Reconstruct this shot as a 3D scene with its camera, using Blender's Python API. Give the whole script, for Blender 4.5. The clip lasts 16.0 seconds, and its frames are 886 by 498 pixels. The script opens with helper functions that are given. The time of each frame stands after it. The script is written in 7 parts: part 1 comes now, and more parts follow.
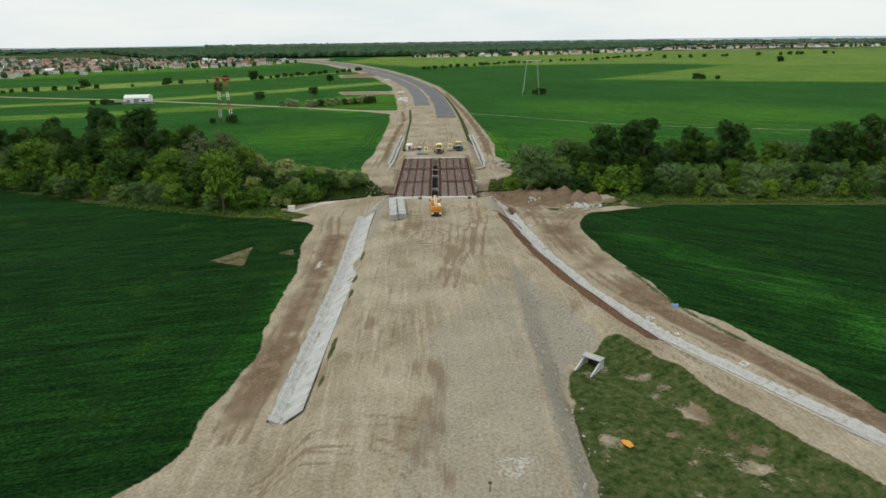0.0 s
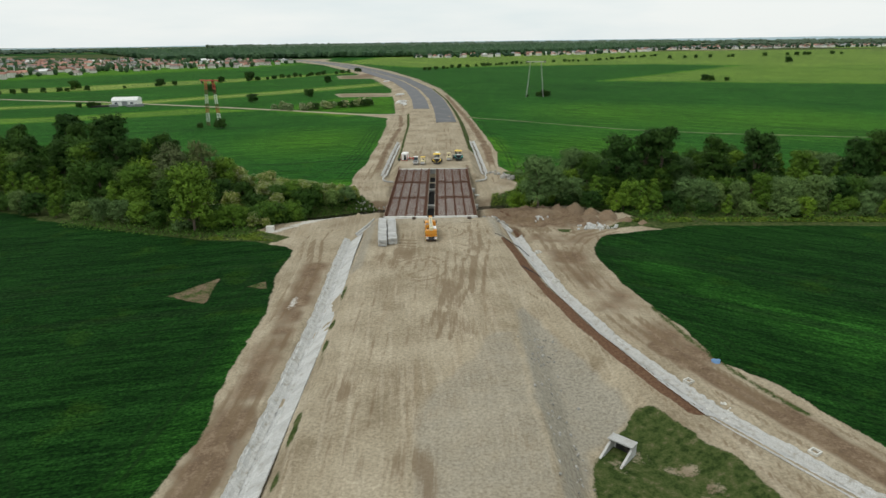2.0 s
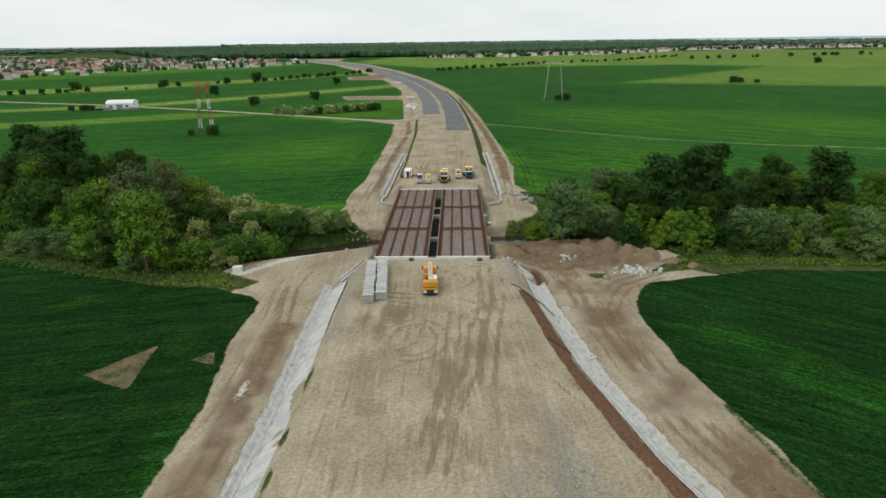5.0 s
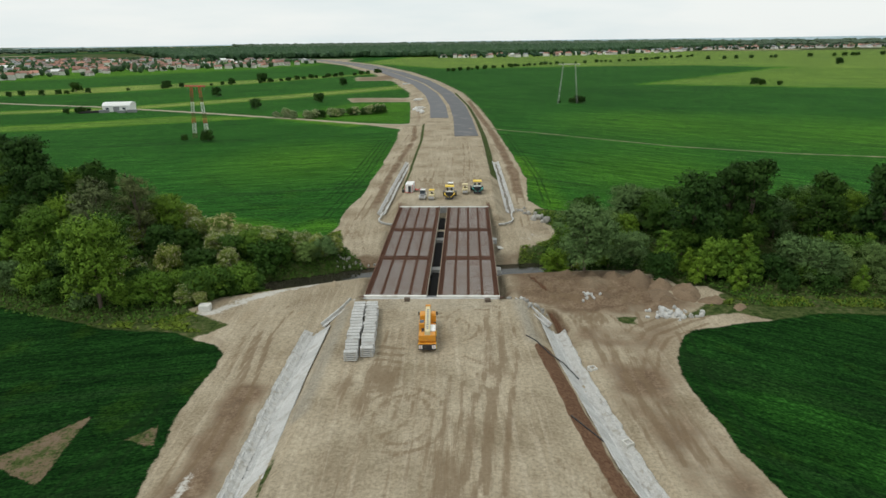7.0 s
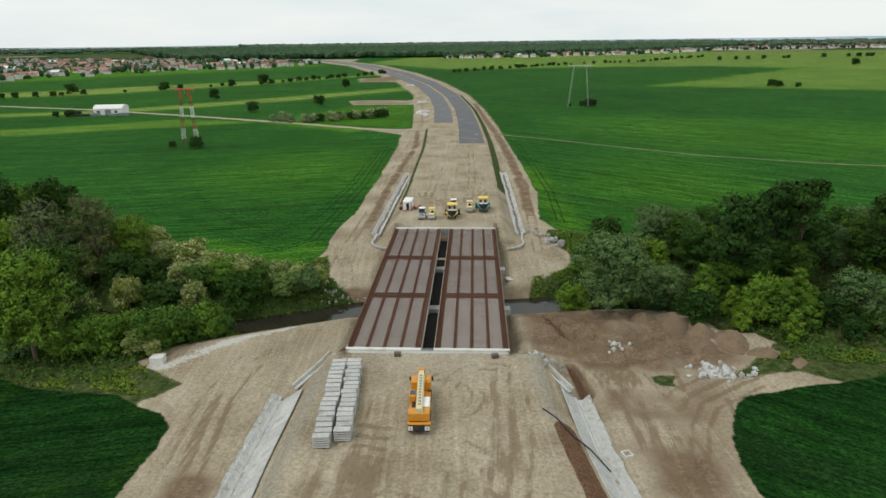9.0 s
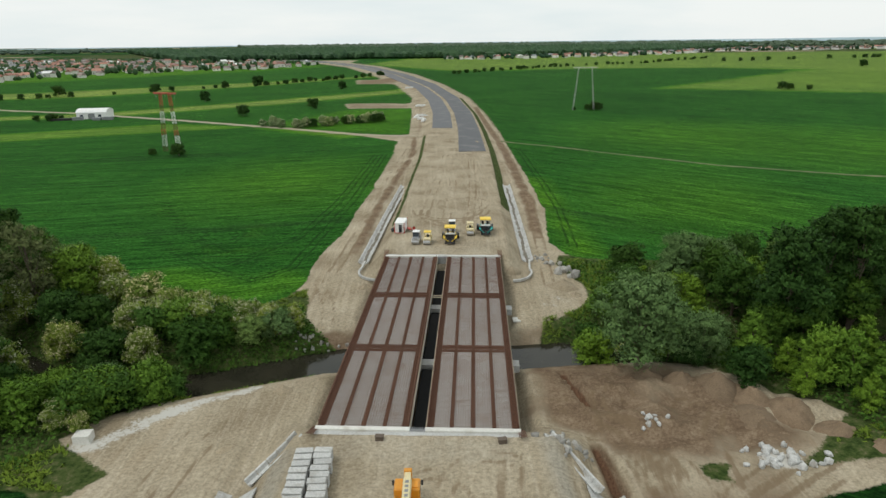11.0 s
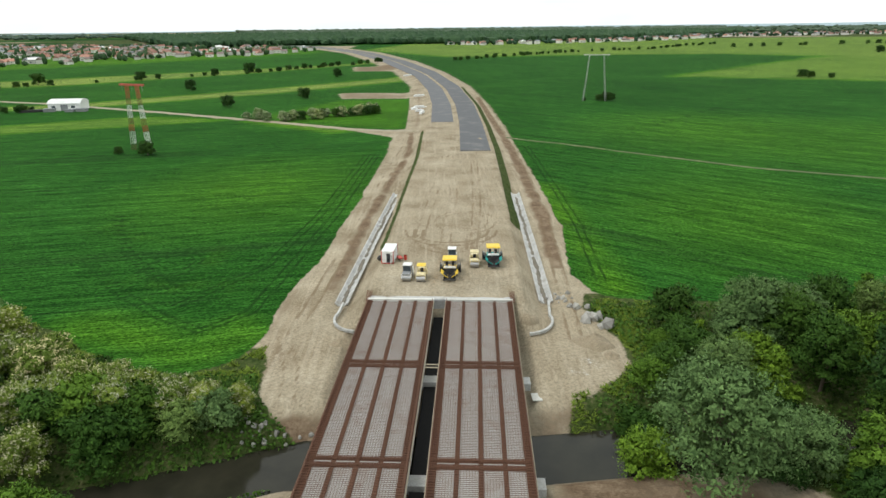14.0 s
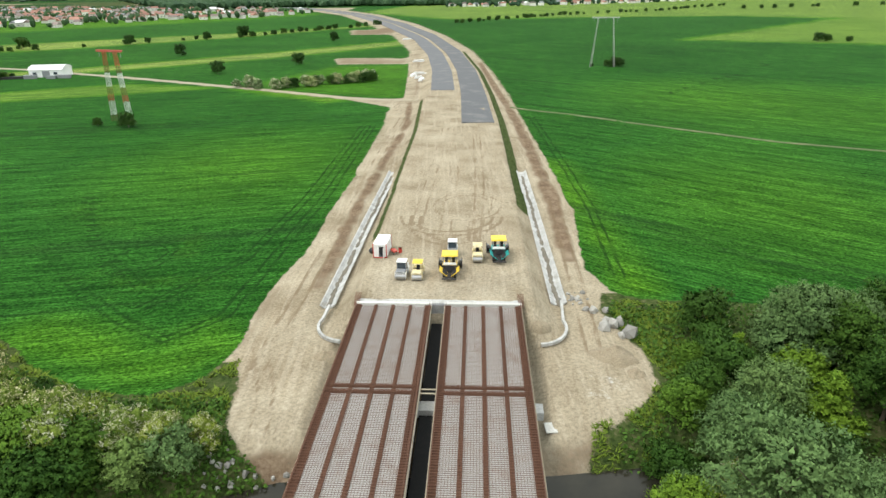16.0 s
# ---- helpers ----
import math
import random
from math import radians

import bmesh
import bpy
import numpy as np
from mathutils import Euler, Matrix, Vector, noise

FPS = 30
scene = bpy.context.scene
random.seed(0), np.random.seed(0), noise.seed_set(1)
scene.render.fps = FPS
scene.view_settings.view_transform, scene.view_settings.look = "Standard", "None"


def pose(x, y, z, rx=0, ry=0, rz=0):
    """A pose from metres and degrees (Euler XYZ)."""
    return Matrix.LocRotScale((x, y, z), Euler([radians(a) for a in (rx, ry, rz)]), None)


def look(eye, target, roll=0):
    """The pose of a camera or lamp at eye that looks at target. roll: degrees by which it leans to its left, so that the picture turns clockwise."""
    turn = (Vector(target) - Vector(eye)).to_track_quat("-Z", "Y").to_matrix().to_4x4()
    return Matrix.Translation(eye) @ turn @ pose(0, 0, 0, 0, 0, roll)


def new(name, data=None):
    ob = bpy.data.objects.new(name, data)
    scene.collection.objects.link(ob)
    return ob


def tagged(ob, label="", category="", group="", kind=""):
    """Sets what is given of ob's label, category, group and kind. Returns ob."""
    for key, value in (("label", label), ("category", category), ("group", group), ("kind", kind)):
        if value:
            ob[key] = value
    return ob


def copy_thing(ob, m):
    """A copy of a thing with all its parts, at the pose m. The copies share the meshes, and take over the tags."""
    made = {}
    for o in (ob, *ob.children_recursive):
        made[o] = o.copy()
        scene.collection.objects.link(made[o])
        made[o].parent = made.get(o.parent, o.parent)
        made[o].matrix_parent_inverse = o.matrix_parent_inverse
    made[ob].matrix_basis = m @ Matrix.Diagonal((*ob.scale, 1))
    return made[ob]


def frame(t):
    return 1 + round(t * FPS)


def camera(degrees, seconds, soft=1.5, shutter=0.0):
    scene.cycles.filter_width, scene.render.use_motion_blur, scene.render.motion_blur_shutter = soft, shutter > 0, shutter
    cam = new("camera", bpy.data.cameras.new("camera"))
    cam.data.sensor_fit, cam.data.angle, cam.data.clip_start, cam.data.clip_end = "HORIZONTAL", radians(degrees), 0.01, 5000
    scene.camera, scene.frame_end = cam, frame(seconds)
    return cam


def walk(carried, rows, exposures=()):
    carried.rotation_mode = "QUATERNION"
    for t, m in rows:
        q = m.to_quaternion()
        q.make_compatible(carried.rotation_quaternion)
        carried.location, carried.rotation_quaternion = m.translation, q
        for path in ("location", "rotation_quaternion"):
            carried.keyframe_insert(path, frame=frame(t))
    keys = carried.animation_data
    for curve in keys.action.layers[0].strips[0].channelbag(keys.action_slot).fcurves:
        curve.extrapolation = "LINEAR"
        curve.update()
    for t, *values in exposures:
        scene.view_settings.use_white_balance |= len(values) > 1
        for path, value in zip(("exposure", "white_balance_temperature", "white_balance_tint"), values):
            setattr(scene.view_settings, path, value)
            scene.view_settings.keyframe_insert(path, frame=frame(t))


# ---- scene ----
cam = camera(69.3, 16.0)
METRES, EYE, TILT, LEAN, TURN = 156.6, 44.0, 0.0, 0.0, -0.2
ROWS = [
    (0.0, 0.0, 0.0, 0.0, -0.22, -18.32, 0.66),
    (0.5, 0.0021, 0.033, -0.0001, -0.22, -18.31, 0.66),
    (1.0, 0.0044, 0.0661, -0.0001, -0.2, -18.31, 0.65),
    (1.5, 0.0065, 0.0993, -0.0001, -0.17, -18.31, 0.65),
    (2.0, 0.0089, 0.1323, 0.0, -0.04, -18.31, 0.65),
    (2.5, 0.0111, 0.1657, -0.0, 0.16, -18.31, 0.66),
    (3.0, 0.0135, 0.1989, 0.0001, 0.41, -18.32, 0.66),
    (3.5, 0.0158, 0.2324, 0.0001, 0.64, -18.33, 0.65),
    (4.0, 0.0181, 0.2659, 0.0, 0.86, -18.32, 0.65),
    (6.5, 0.027, 0.4341, 0.0001, 2.01, -18.35, 0.63),
    (7.0, 0.0284, 0.4677, 0.0001, 2.27, -18.34, 0.63),
    (7.5, 0.0294, 0.501, -0.0, 2.53, -18.33, 0.63),
    (8.0, 0.0301, 0.5337, -0.0, 2.72, -18.33, 0.64),
    (8.5, 0.0304, 0.564, -0.0002, 2.83, -18.33, 0.65),
    (9.0, 0.0304, 0.5961, -0.0002, 2.84, -18.32, 0.64),
    (11.5, 0.0277, 0.7541, -0.0009, 2.86, -18.25, 0.6),
    (12.0, 0.0269, 0.7854, -0.0012, 2.87, -18.35, 0.6),
    (12.5, 0.0259, 0.817, -0.0014, 2.88, -18.66, 0.6),
    (13.0, 0.0249, 0.8483, -0.0013, 2.89, -18.96, 0.61),
    (13.5, 0.0239, 0.8791, -0.0014, 2.92, -19.21, 0.61),
    (14.0, 0.0228, 0.9089, -0.0017, 2.95, -19.46, 0.6),
    (14.5, 0.022, 0.936, -0.0018, 2.98, -19.84, 0.6),
    (15.0, 0.0212, 0.9602, -0.002, 3.01, -20.62, 0.62),
    (15.5, 0.0207, 0.9811, -0.0025, 3.03, -21.53, 0.61),
    (16.0, 0.0202, 0.9989, -0.0032, 3.05, -22.52, 0.63),
]
EXPOSURES = [(0.0, -0.06), (9.0, -0.06), (12.0, 0.0), (13.0, 0.12), (14.0, 0.3), (15.0, 0.48), (16.0, 0.76)]
walk(cam, [(t, pose(0, 0, EYE, TILT, LEAN, TURN) @ pose(METRES * x, METRES * y, METRES * z, 90 + pitch, roll, yaw)) for t, x, y, z, yaw, pitch, roll in ROWS], EXPOSURES)

# ---- world and sun: a bright overcast sky ----
world = bpy.data.worlds.new("overcast")
scene.world = world
world.use_nodes = True
wt = world.node_tree
wt.nodes.clear()
w_out = wt.nodes.new("ShaderNodeOutputWorld")
w_bg = wt.nodes.new("ShaderNodeBackground")
w_sky = wt.nodes.new("ShaderNodeTexSky")
w_sky.sky_type, w_sky.sun_disc = "NISHITA", False
w_sky.sun_elevation, w_sky.sun_rotation = radians(52), radians(-140)
w_scale = wt.nodes.new("ShaderNodeVectorMath")
w_scale.operation = "SCALE"
w_scale.inputs["Scale"].default_value = 0.08
w_co = wt.nodes.new("ShaderNodeTexCoord")
w_map = wt.nodes.new("ShaderNodeMapping")
w_map.inputs["Scale"].default_value = (1.5, 1.5, 9.0)
w_noise = wt.nodes.new("ShaderNodeTexNoise")
w_noise.inputs["Scale"].default_value = 2.2
w_noise.inputs["Detail"].default_value = 5
w_ramp = wt.nodes.new("ShaderNodeValToRGB")
w_ramp.color_ramp.elements[0].position, w_ramp.color_ramp.elements[0].color = 0.35, (0.86, 0.95, 0.96, 1)
w_ramp.color_ramp.elements[1].position, w_ramp.color_ramp.elements[1].color = 0.62, (1.0, 1.04, 1.02, 1)
w_mix = wt.nodes.new("ShaderNodeMix")
w_mix.data_type = "RGBA"
w_mix.inputs["Factor"].default_value = 0.92
wt.links.new(w_co.outputs["Generated"], w_map.inputs["Vector"])
wt.links.new(w_map.outputs["Vector"], w_noise.inputs["Vector"])
wt.links.new(w_noise.outputs["Fac"], w_ramp.inputs["Fac"])
wt.links.new(w_sky.outputs["Color"], w_scale.inputs[0])
wt.links.new(w_scale.outputs["Vector"], w_mix.inputs["A"])
wt.links.new(w_ramp.outputs["Color"], w_mix.inputs["B"])
wt.links.new(w_mix.outputs["Result"], w_bg.inputs["Color"])
wt.links.new(w_bg.outputs["Background"], w_out.inputs["Surface"])
w_bg.inputs["Strength"].default_value = 0.95

sun = new("sun", bpy.data.lights.new("sun", "SUN"))
sun.data.energy, sun.data.angle, sun.data.color = 1.1, radians(14), (1.0, 0.96, 0.9)
sun.matrix_world = look((-60, -40, 120), (0, 0, 0))


# ---- materials ----
def nodes_of(name):
    m = bpy.data.materials.new(name)
    m.use_nodes = True
    nt = m.node_tree
    return m, nt, nt.nodes["Principled BSDF"]


def noise_node(nt, scale, detail=4, stretch=None, rough=0.55, turn=0.0):
    co = nt.nodes.new("ShaderNodeNewGeometry")
    n = nt.nodes.new("ShaderNodeTexNoise")
    n.inputs["Scale"].default_value = scale
    n.inputs["Detail"].default_value = detail
    n.inputs["Roughness"].default_value = rough
    if stretch:
        rot, mp = nt.nodes.new("ShaderNodeMapping"), nt.nodes.new("ShaderNodeMapping")
        rot.inputs["Rotation"].default_value = (0, 0, radians(-turn))
        mp.inputs["Scale"].default_value = stretch
        nt.links.new(co.outputs["Position"], rot.inputs["Vector"])
        nt.links.new(rot.outputs["Vector"], mp.inputs["Vector"])
        nt.links.new(mp.outputs["Vector"], n.inputs["Vector"])
    else:
        nt.links.new(co.outputs["Position"], n.inputs["Vector"])
    return n.outputs["Fac"]


def ramp(nt, fac, stops):
    r = nt.nodes.new("ShaderNodeValToRGB")
    e = r.color_ramp.elements
    while len(e) < len(stops):
        e.new(0.5)
    for el, (p, c) in zip(e, stops):
        el.position, el.color = p, (*c, 1) if len(c) == 3 else c
    nt.links.new(fac, r.inputs["Fac"])
    return r.outputs["Color"]


def mixc(nt, fac, a, b, mode="MIX"):
    m = nt.nodes.new("ShaderNodeMix")
    m.data_type, m.blend_type = "RGBA", mode
    for sock, v in ((m.inputs["Factor"], fac), (m.inputs["A"], a), (m.inputs["B"], b)):
        if isinstance(v, (int, float)):
            sock.default_value = v
        elif isinstance(v, tuple):
            sock.default_value = (*v, 1)
        else:
            nt.links.new(v, sock)
    return m.outputs["Result"]


def calc(nt, op, a, b=0.0, clamp=False):
    m = nt.nodes.new("ShaderNodeMath")
    m.operation, m.use_clamp = op, clamp
    for sock, v in ((m.inputs[0], a), (m.inputs[1], b)):
        if isinstance(v, (int, float)):
            sock.default_value = v
        else:
            nt.links.new(v, sock)
    return m.outputs[0]


def step(nt, v, lo, hi):
    r = nt.nodes.new("ShaderNodeMapRange")
    r.interpolation_type = "SMOOTHSTEP"
    r.inputs["From Min"].default_value, r.inputs["From Max"].default_value = lo, hi
    nt.links.new(v, r.inputs["Value"])
    return r.outputs["Result"]


def bump(nt, bsdf, height, strength, dist):
    b = nt.nodes.new("ShaderNodeBump")
    b.inputs["Strength"].default_value, b.inputs["Distance"].default_value = strength, dist
    nt.links.new(height, b.inputs["Height"])
    nt.links.new(b.outputs["Normal"], bsdf.inputs["Normal"])


def surface(name, colour, rough=0.8, metal=0.0, dirt=(0.2, 0.16, 0.11), amount=0.3, scale=1.5, spread=0.12, grain=0.2):
    """A painted, concrete or metal surface with stains, grain and a tint for each piece."""
    m, nt, b = nodes_of(name)
    big, fine = noise_node(nt, scale), noise_node(nt, scale * 9, 3)
    info = nt.nodes.new("ShaderNodeObjectInfo")
    c = mixc(nt, 1.0, colour, ramp(nt, info.outputs["Random"], [(0, (1 - spread,) * 3), (1, (1 + spread,) * 3)]), "MULTIPLY")
    c = mixc(nt, 1.0, c, ramp(nt, fine, [(0.25, (1 - grain,) * 3), (0.75, (1 + grain * 0.5,) * 3)]), "MULTIPLY")
    c = mixc(nt, calc(nt, "MULTIPLY", step(nt, big, 0.48, 0.75), amount), c, dirt)
    nt.links.new(c, b.inputs["Base Color"])
    b.inputs["Roughness"].default_value, b.inputs["Metallic"].default_value = rough, metal
    bump(nt, b, fine, 0.4, 0.04)
    return m


def leaves(name, dark, light, far=False):
    m, nt, b = nodes_of(name)
    info, geo = nt.nodes.new("ShaderNodeObjectInfo"), nt.nodes.new("ShaderNodeNewGeometry")
    n = noise_node(nt, 0.06 if far else 0.5, 3)
    f = calc(nt, "ADD", calc(nt, "MULTIPLY", geo.outputs["Random Per Island"], 0.4), calc(nt, "MULTIPLY", n, 0.6))
    c = ramp(nt, f, [(0.12, dark), (0.85, light)])
    c = mixc(nt, 1.0, c, ramp(nt, info.outputs["Random"], [(0, (0.72, 0.78, 0.75)), (0.5, (1, 1, 1)), (1, (1.25, 1.15, 0.9))]), "MULTIPLY")
    nt.links.new(c, b.inputs["Base Color"])
    b.inputs["Roughness"].default_value = 0.65
    b.inputs["Specular IOR Level"].default_value = 0.08
    return m


def ground_material():
    """Soil, crops, grass, mud, gravel and lime dust, mixed by the plan's own masks."""
    m, nt, b = nodes_of("ground")
    one, two = nt.nodes.new("ShaderNodeAttribute"), nt.nodes.new("ShaderNodeAttribute")
    one.attribute_name, two.attribute_name = "cover", "soil"
    s1, s2 = nt.nodes.new("ShaderNodeSeparateColor"), nt.nodes.new("ShaderNodeSeparateColor")
    nt.links.new(one.outputs["Color"], s1.inputs[0])
    nt.links.new(two.outputs["Color"], s2.inputs[0])
    crop, grass, mud_and_shade = s1.outputs
    grav, pale, tone = s2.outputs
    rut = two.outputs["Alpha"]
    n_edge = noise_node(nt, 0.35, 6, rough=0.7)
    n_mid = noise_node(nt, 0.09, 5)
    n_fine = noise_node(nt, 2.5, 5, rough=0.7)
    n_big = noise_node(nt, 0.012, 4)
    tracks = noise_node(nt, 0.55, 4, (1, 0.045, 1), turn=-3)
    tracks2 = noise_node(nt, 1.3, 3, (1, 0.03, 1), turn=4)

    def mask(v, spread=0.8, lo=0.42, hi=0.58):
        ragged = calc(nt, "ADD", calc(nt, "MULTIPLY", n_edge, 0.62), calc(nt, "MULTIPLY", n_fine, 0.5))
        return step(nt, calc(nt, "ADD", v, calc(nt, "MULTIPLY", calc(nt, "SUBTRACT", ragged, 0.56), spread)), lo, hi)

    # bare, driven soil
    soil = ramp(nt, n_mid, [(0.3, (0.25, 0.205, 0.14)), (0.5, (0.33, 0.282, 0.202)), (0.72, (0.40, 0.348, 0.258))])
    soil = mixc(nt, calc(nt, "MULTIPLY", step(nt, tracks, 0.52, 0.68), 0.2), soil, (0.25, 0.185, 0.115))
    soil = mixc(nt, calc(nt, "MULTIPLY", step(nt, tracks2, 0.50, 0.64), 0.42), soil, (0.43, 0.375, 0.285))
    n_patch = noise_node(nt, 0.13, 6, rough=0.6)
    soil = mixc(nt, 1.0, soil, ramp(nt, n_patch, [(0.30, (0.80, 0.78, 0.74)), (0.46, (1, 1, 1)), (0.66, (1.10, 1.10, 1.10))]), "MULTIPLY")
    soil = mixc(nt, 1.0, soil, ramp(nt, n_fine, [(0.34, (0.70, 0.69, 0.67)), (0.64, (1.18, 1.18, 1.18))]), "MULTIPLY")
    soil = mixc(nt, calc(nt, "MULTIPLY", mask(grav, 1.0, 0.2, 0.95), 0.85), soil, ramp(nt, n_fine, [(0.34, (0.19, 0.175, 0.14)), (0.64, (0.355, 0.33, 0.27))]))
    # dark earth; the same mask carries the painted shade under the decks
    soil = mixc(nt, mask(mud_and_shade, 1.5, 0.25, 0.95), soil, ramp(nt, calc(nt, "ADD", calc(nt, "MULTIPLY", n_fine, 0.45), calc(nt, "MULTIPLY", n_edge, 0.55)), [(0.36, (0.095, 0.062, 0.040)), (0.5, (0.17, 0.12, 0.078)), (0.62, (0.27, 0.205, 0.14))]))
    tread = noise_node(nt, 2.6, 6, (1, 0.05, 1), rough=0.75, turn=-2)
    worn = step(nt, noise_node(nt, 0.07, 4), 0.44, 0.62)
    soil = mixc(nt, calc(nt, "MULTIPLY", calc(nt, "MULTIPLY", step(nt, tread, 0.50, 0.60), worn), 0.34), soil, (0.21, 0.16, 0.105))
    soil = mixc(nt, calc(nt, "MULTIPLY", step(nt, noise_node(nt, 7.0, 5, rough=0.8), 0.54, 0.66), 0.35), soil, (0.20, 0.165, 0.12))
    rut = calc(nt, "MULTIPLY", rut, calc(nt, "ADD", calc(nt, "MULTIPLY", step(nt, tread, 0.40, 0.58), 0.5), 0.75))
    soil = mixc(nt, calc(nt, "MULTIPLY", step(nt, calc(nt, "ADD", rut, calc(nt, "MULTIPLY", calc(nt, "SUBTRACT", n_edge, 0.5), 0.5)), 0.15, 0.6), 0.7), soil, (0.165, 0.118, 0.072))
    soil = mixc(nt, mask(pale, 1.5, 0.45, 0.7), soil, (0.50, 0.485, 0.44))
    red = mask(one.outputs["Alpha"], 0.7, 0.42, 0.6)
    soil = mixc(nt, red, soil, ramp(nt, n_fine, [(0.34, (0.085, 0.046, 0.028)), (0.64, (0.17, 0.10, 0.062))]))
    # rough grass
    gr = ramp(nt, noise_node(nt, 0.9, 6, rough=0.75), [(0.36, (0.020, 0.034, 0.010)), (0.48, (0.046, 0.070, 0.019)), (0.58, (0.075, 0.088, 0.032)), (0.70, (0.15, 0.135, 0.078))])
    # growing crops with sowing rows, wheel tracks and lusher spots
    where = nt.nodes.new("ShaderNodeSeparateXYZ")
    nt.links.new(nt.nodes.new("ShaderNodeNewGeometry").outputs["Position"], where.inputs[0])
    east = step(nt, where.outputs["X"], -6.0, 6.0)

    def sown(scale, detail, stretch):
        """Streaks that run along the drill rows of the fields on either side of the road."""
        return mixc(nt, east, noise_node(nt, scale, detail, stretch, turn=14), noise_node(nt, scale, detail, stretch, turn=-36))

    rows = sown(0.35, 4, (0.07, 1, 1))
    rows2 = sown(1.5, 4, (0.10, 1, 1))
    wheel = sown(0.14, 2, (0.04, 1, 1))
    cr = ramp(nt, tone, [(0.0, (0.006, 0.028, 0.006)), (0.25, (0.011, 0.052, 0.008)), (0.42, (0.019, 0.088, 0.013)), (0.6, (0.050, 0.150, 0.012)), (0.78, (0.10, 0.185, 0.035)), (1.0, (0.23, 0.28, 0.095))])
    cr = mixc(nt, 1.0, cr, ramp(nt, n_big, [(0.3, (0.8, 0.84, 0.85)), (0.7, (1.22, 1.15, 1.1))]), "MULTIPLY")
    cr = mixc(nt, 1.0, cr, ramp(nt, rows, [(0.36, (0.70, 0.74, 0.72)), (0.62, (1.28, 1.22, 1.2))]), "MULTIPLY")
    cr = mixc(nt, 1.0, cr, ramp(nt, rows2, [(0.38, (0.62, 0.66, 0.66)), (0.62, (1.34, 1.28, 1.25))]), "MULTIPLY")
    cr = mixc(nt, calc(nt, "MULTIPLY", step(nt, n_mid, 0.56, 0.72), 0.10), cr, (0.07, 0.15, 0.012))
    cr = mixc(nt, calc(nt, "MULTIPLY", step(nt, wheel, 0.62, 0.68), 0.35), cr, (0.012, 0.03, 0.01))
    cr = mixc(nt, 1.0, cr, ramp(nt, sown(4.5, 4, (0.3, 1, 1)), [(0.40, (0.55, 0.6, 0.6)), (0.60, (1.45, 1.38, 1.3))]), "MULTIPLY")
    cr = mixc(nt, 1.0, cr, ramp(nt, n_fine, [(0.36, (0.45, 0.5, 0.5)), (0.64, (1.6, 1.5, 1.45))]), "MULTIPLY")
    cr = mixc(nt, calc(nt, "MULTIPLY", step(nt, rut, 0.2, 0.8), 0.7), cr, (0.008, 0.024, 0.006))
    c = mixc(nt, mask(grass, 1.0), soil, gr)
    c = mixc(nt, mask(crop, 1.0), c, cr)
    nt.links.new(c, b.inputs["Base Color"])
    b.inputs["Roughness"].default_value = 0.95
    b.inputs["Specular IOR Level"].default_value = 0.03
    h = calc(nt, "ADD", calc(nt, "MULTIPLY", n_fine, 0.5), calc(nt, "ADD", tracks2, tracks))
    bump(nt, b, h, 0.6, 0.18)
    return m


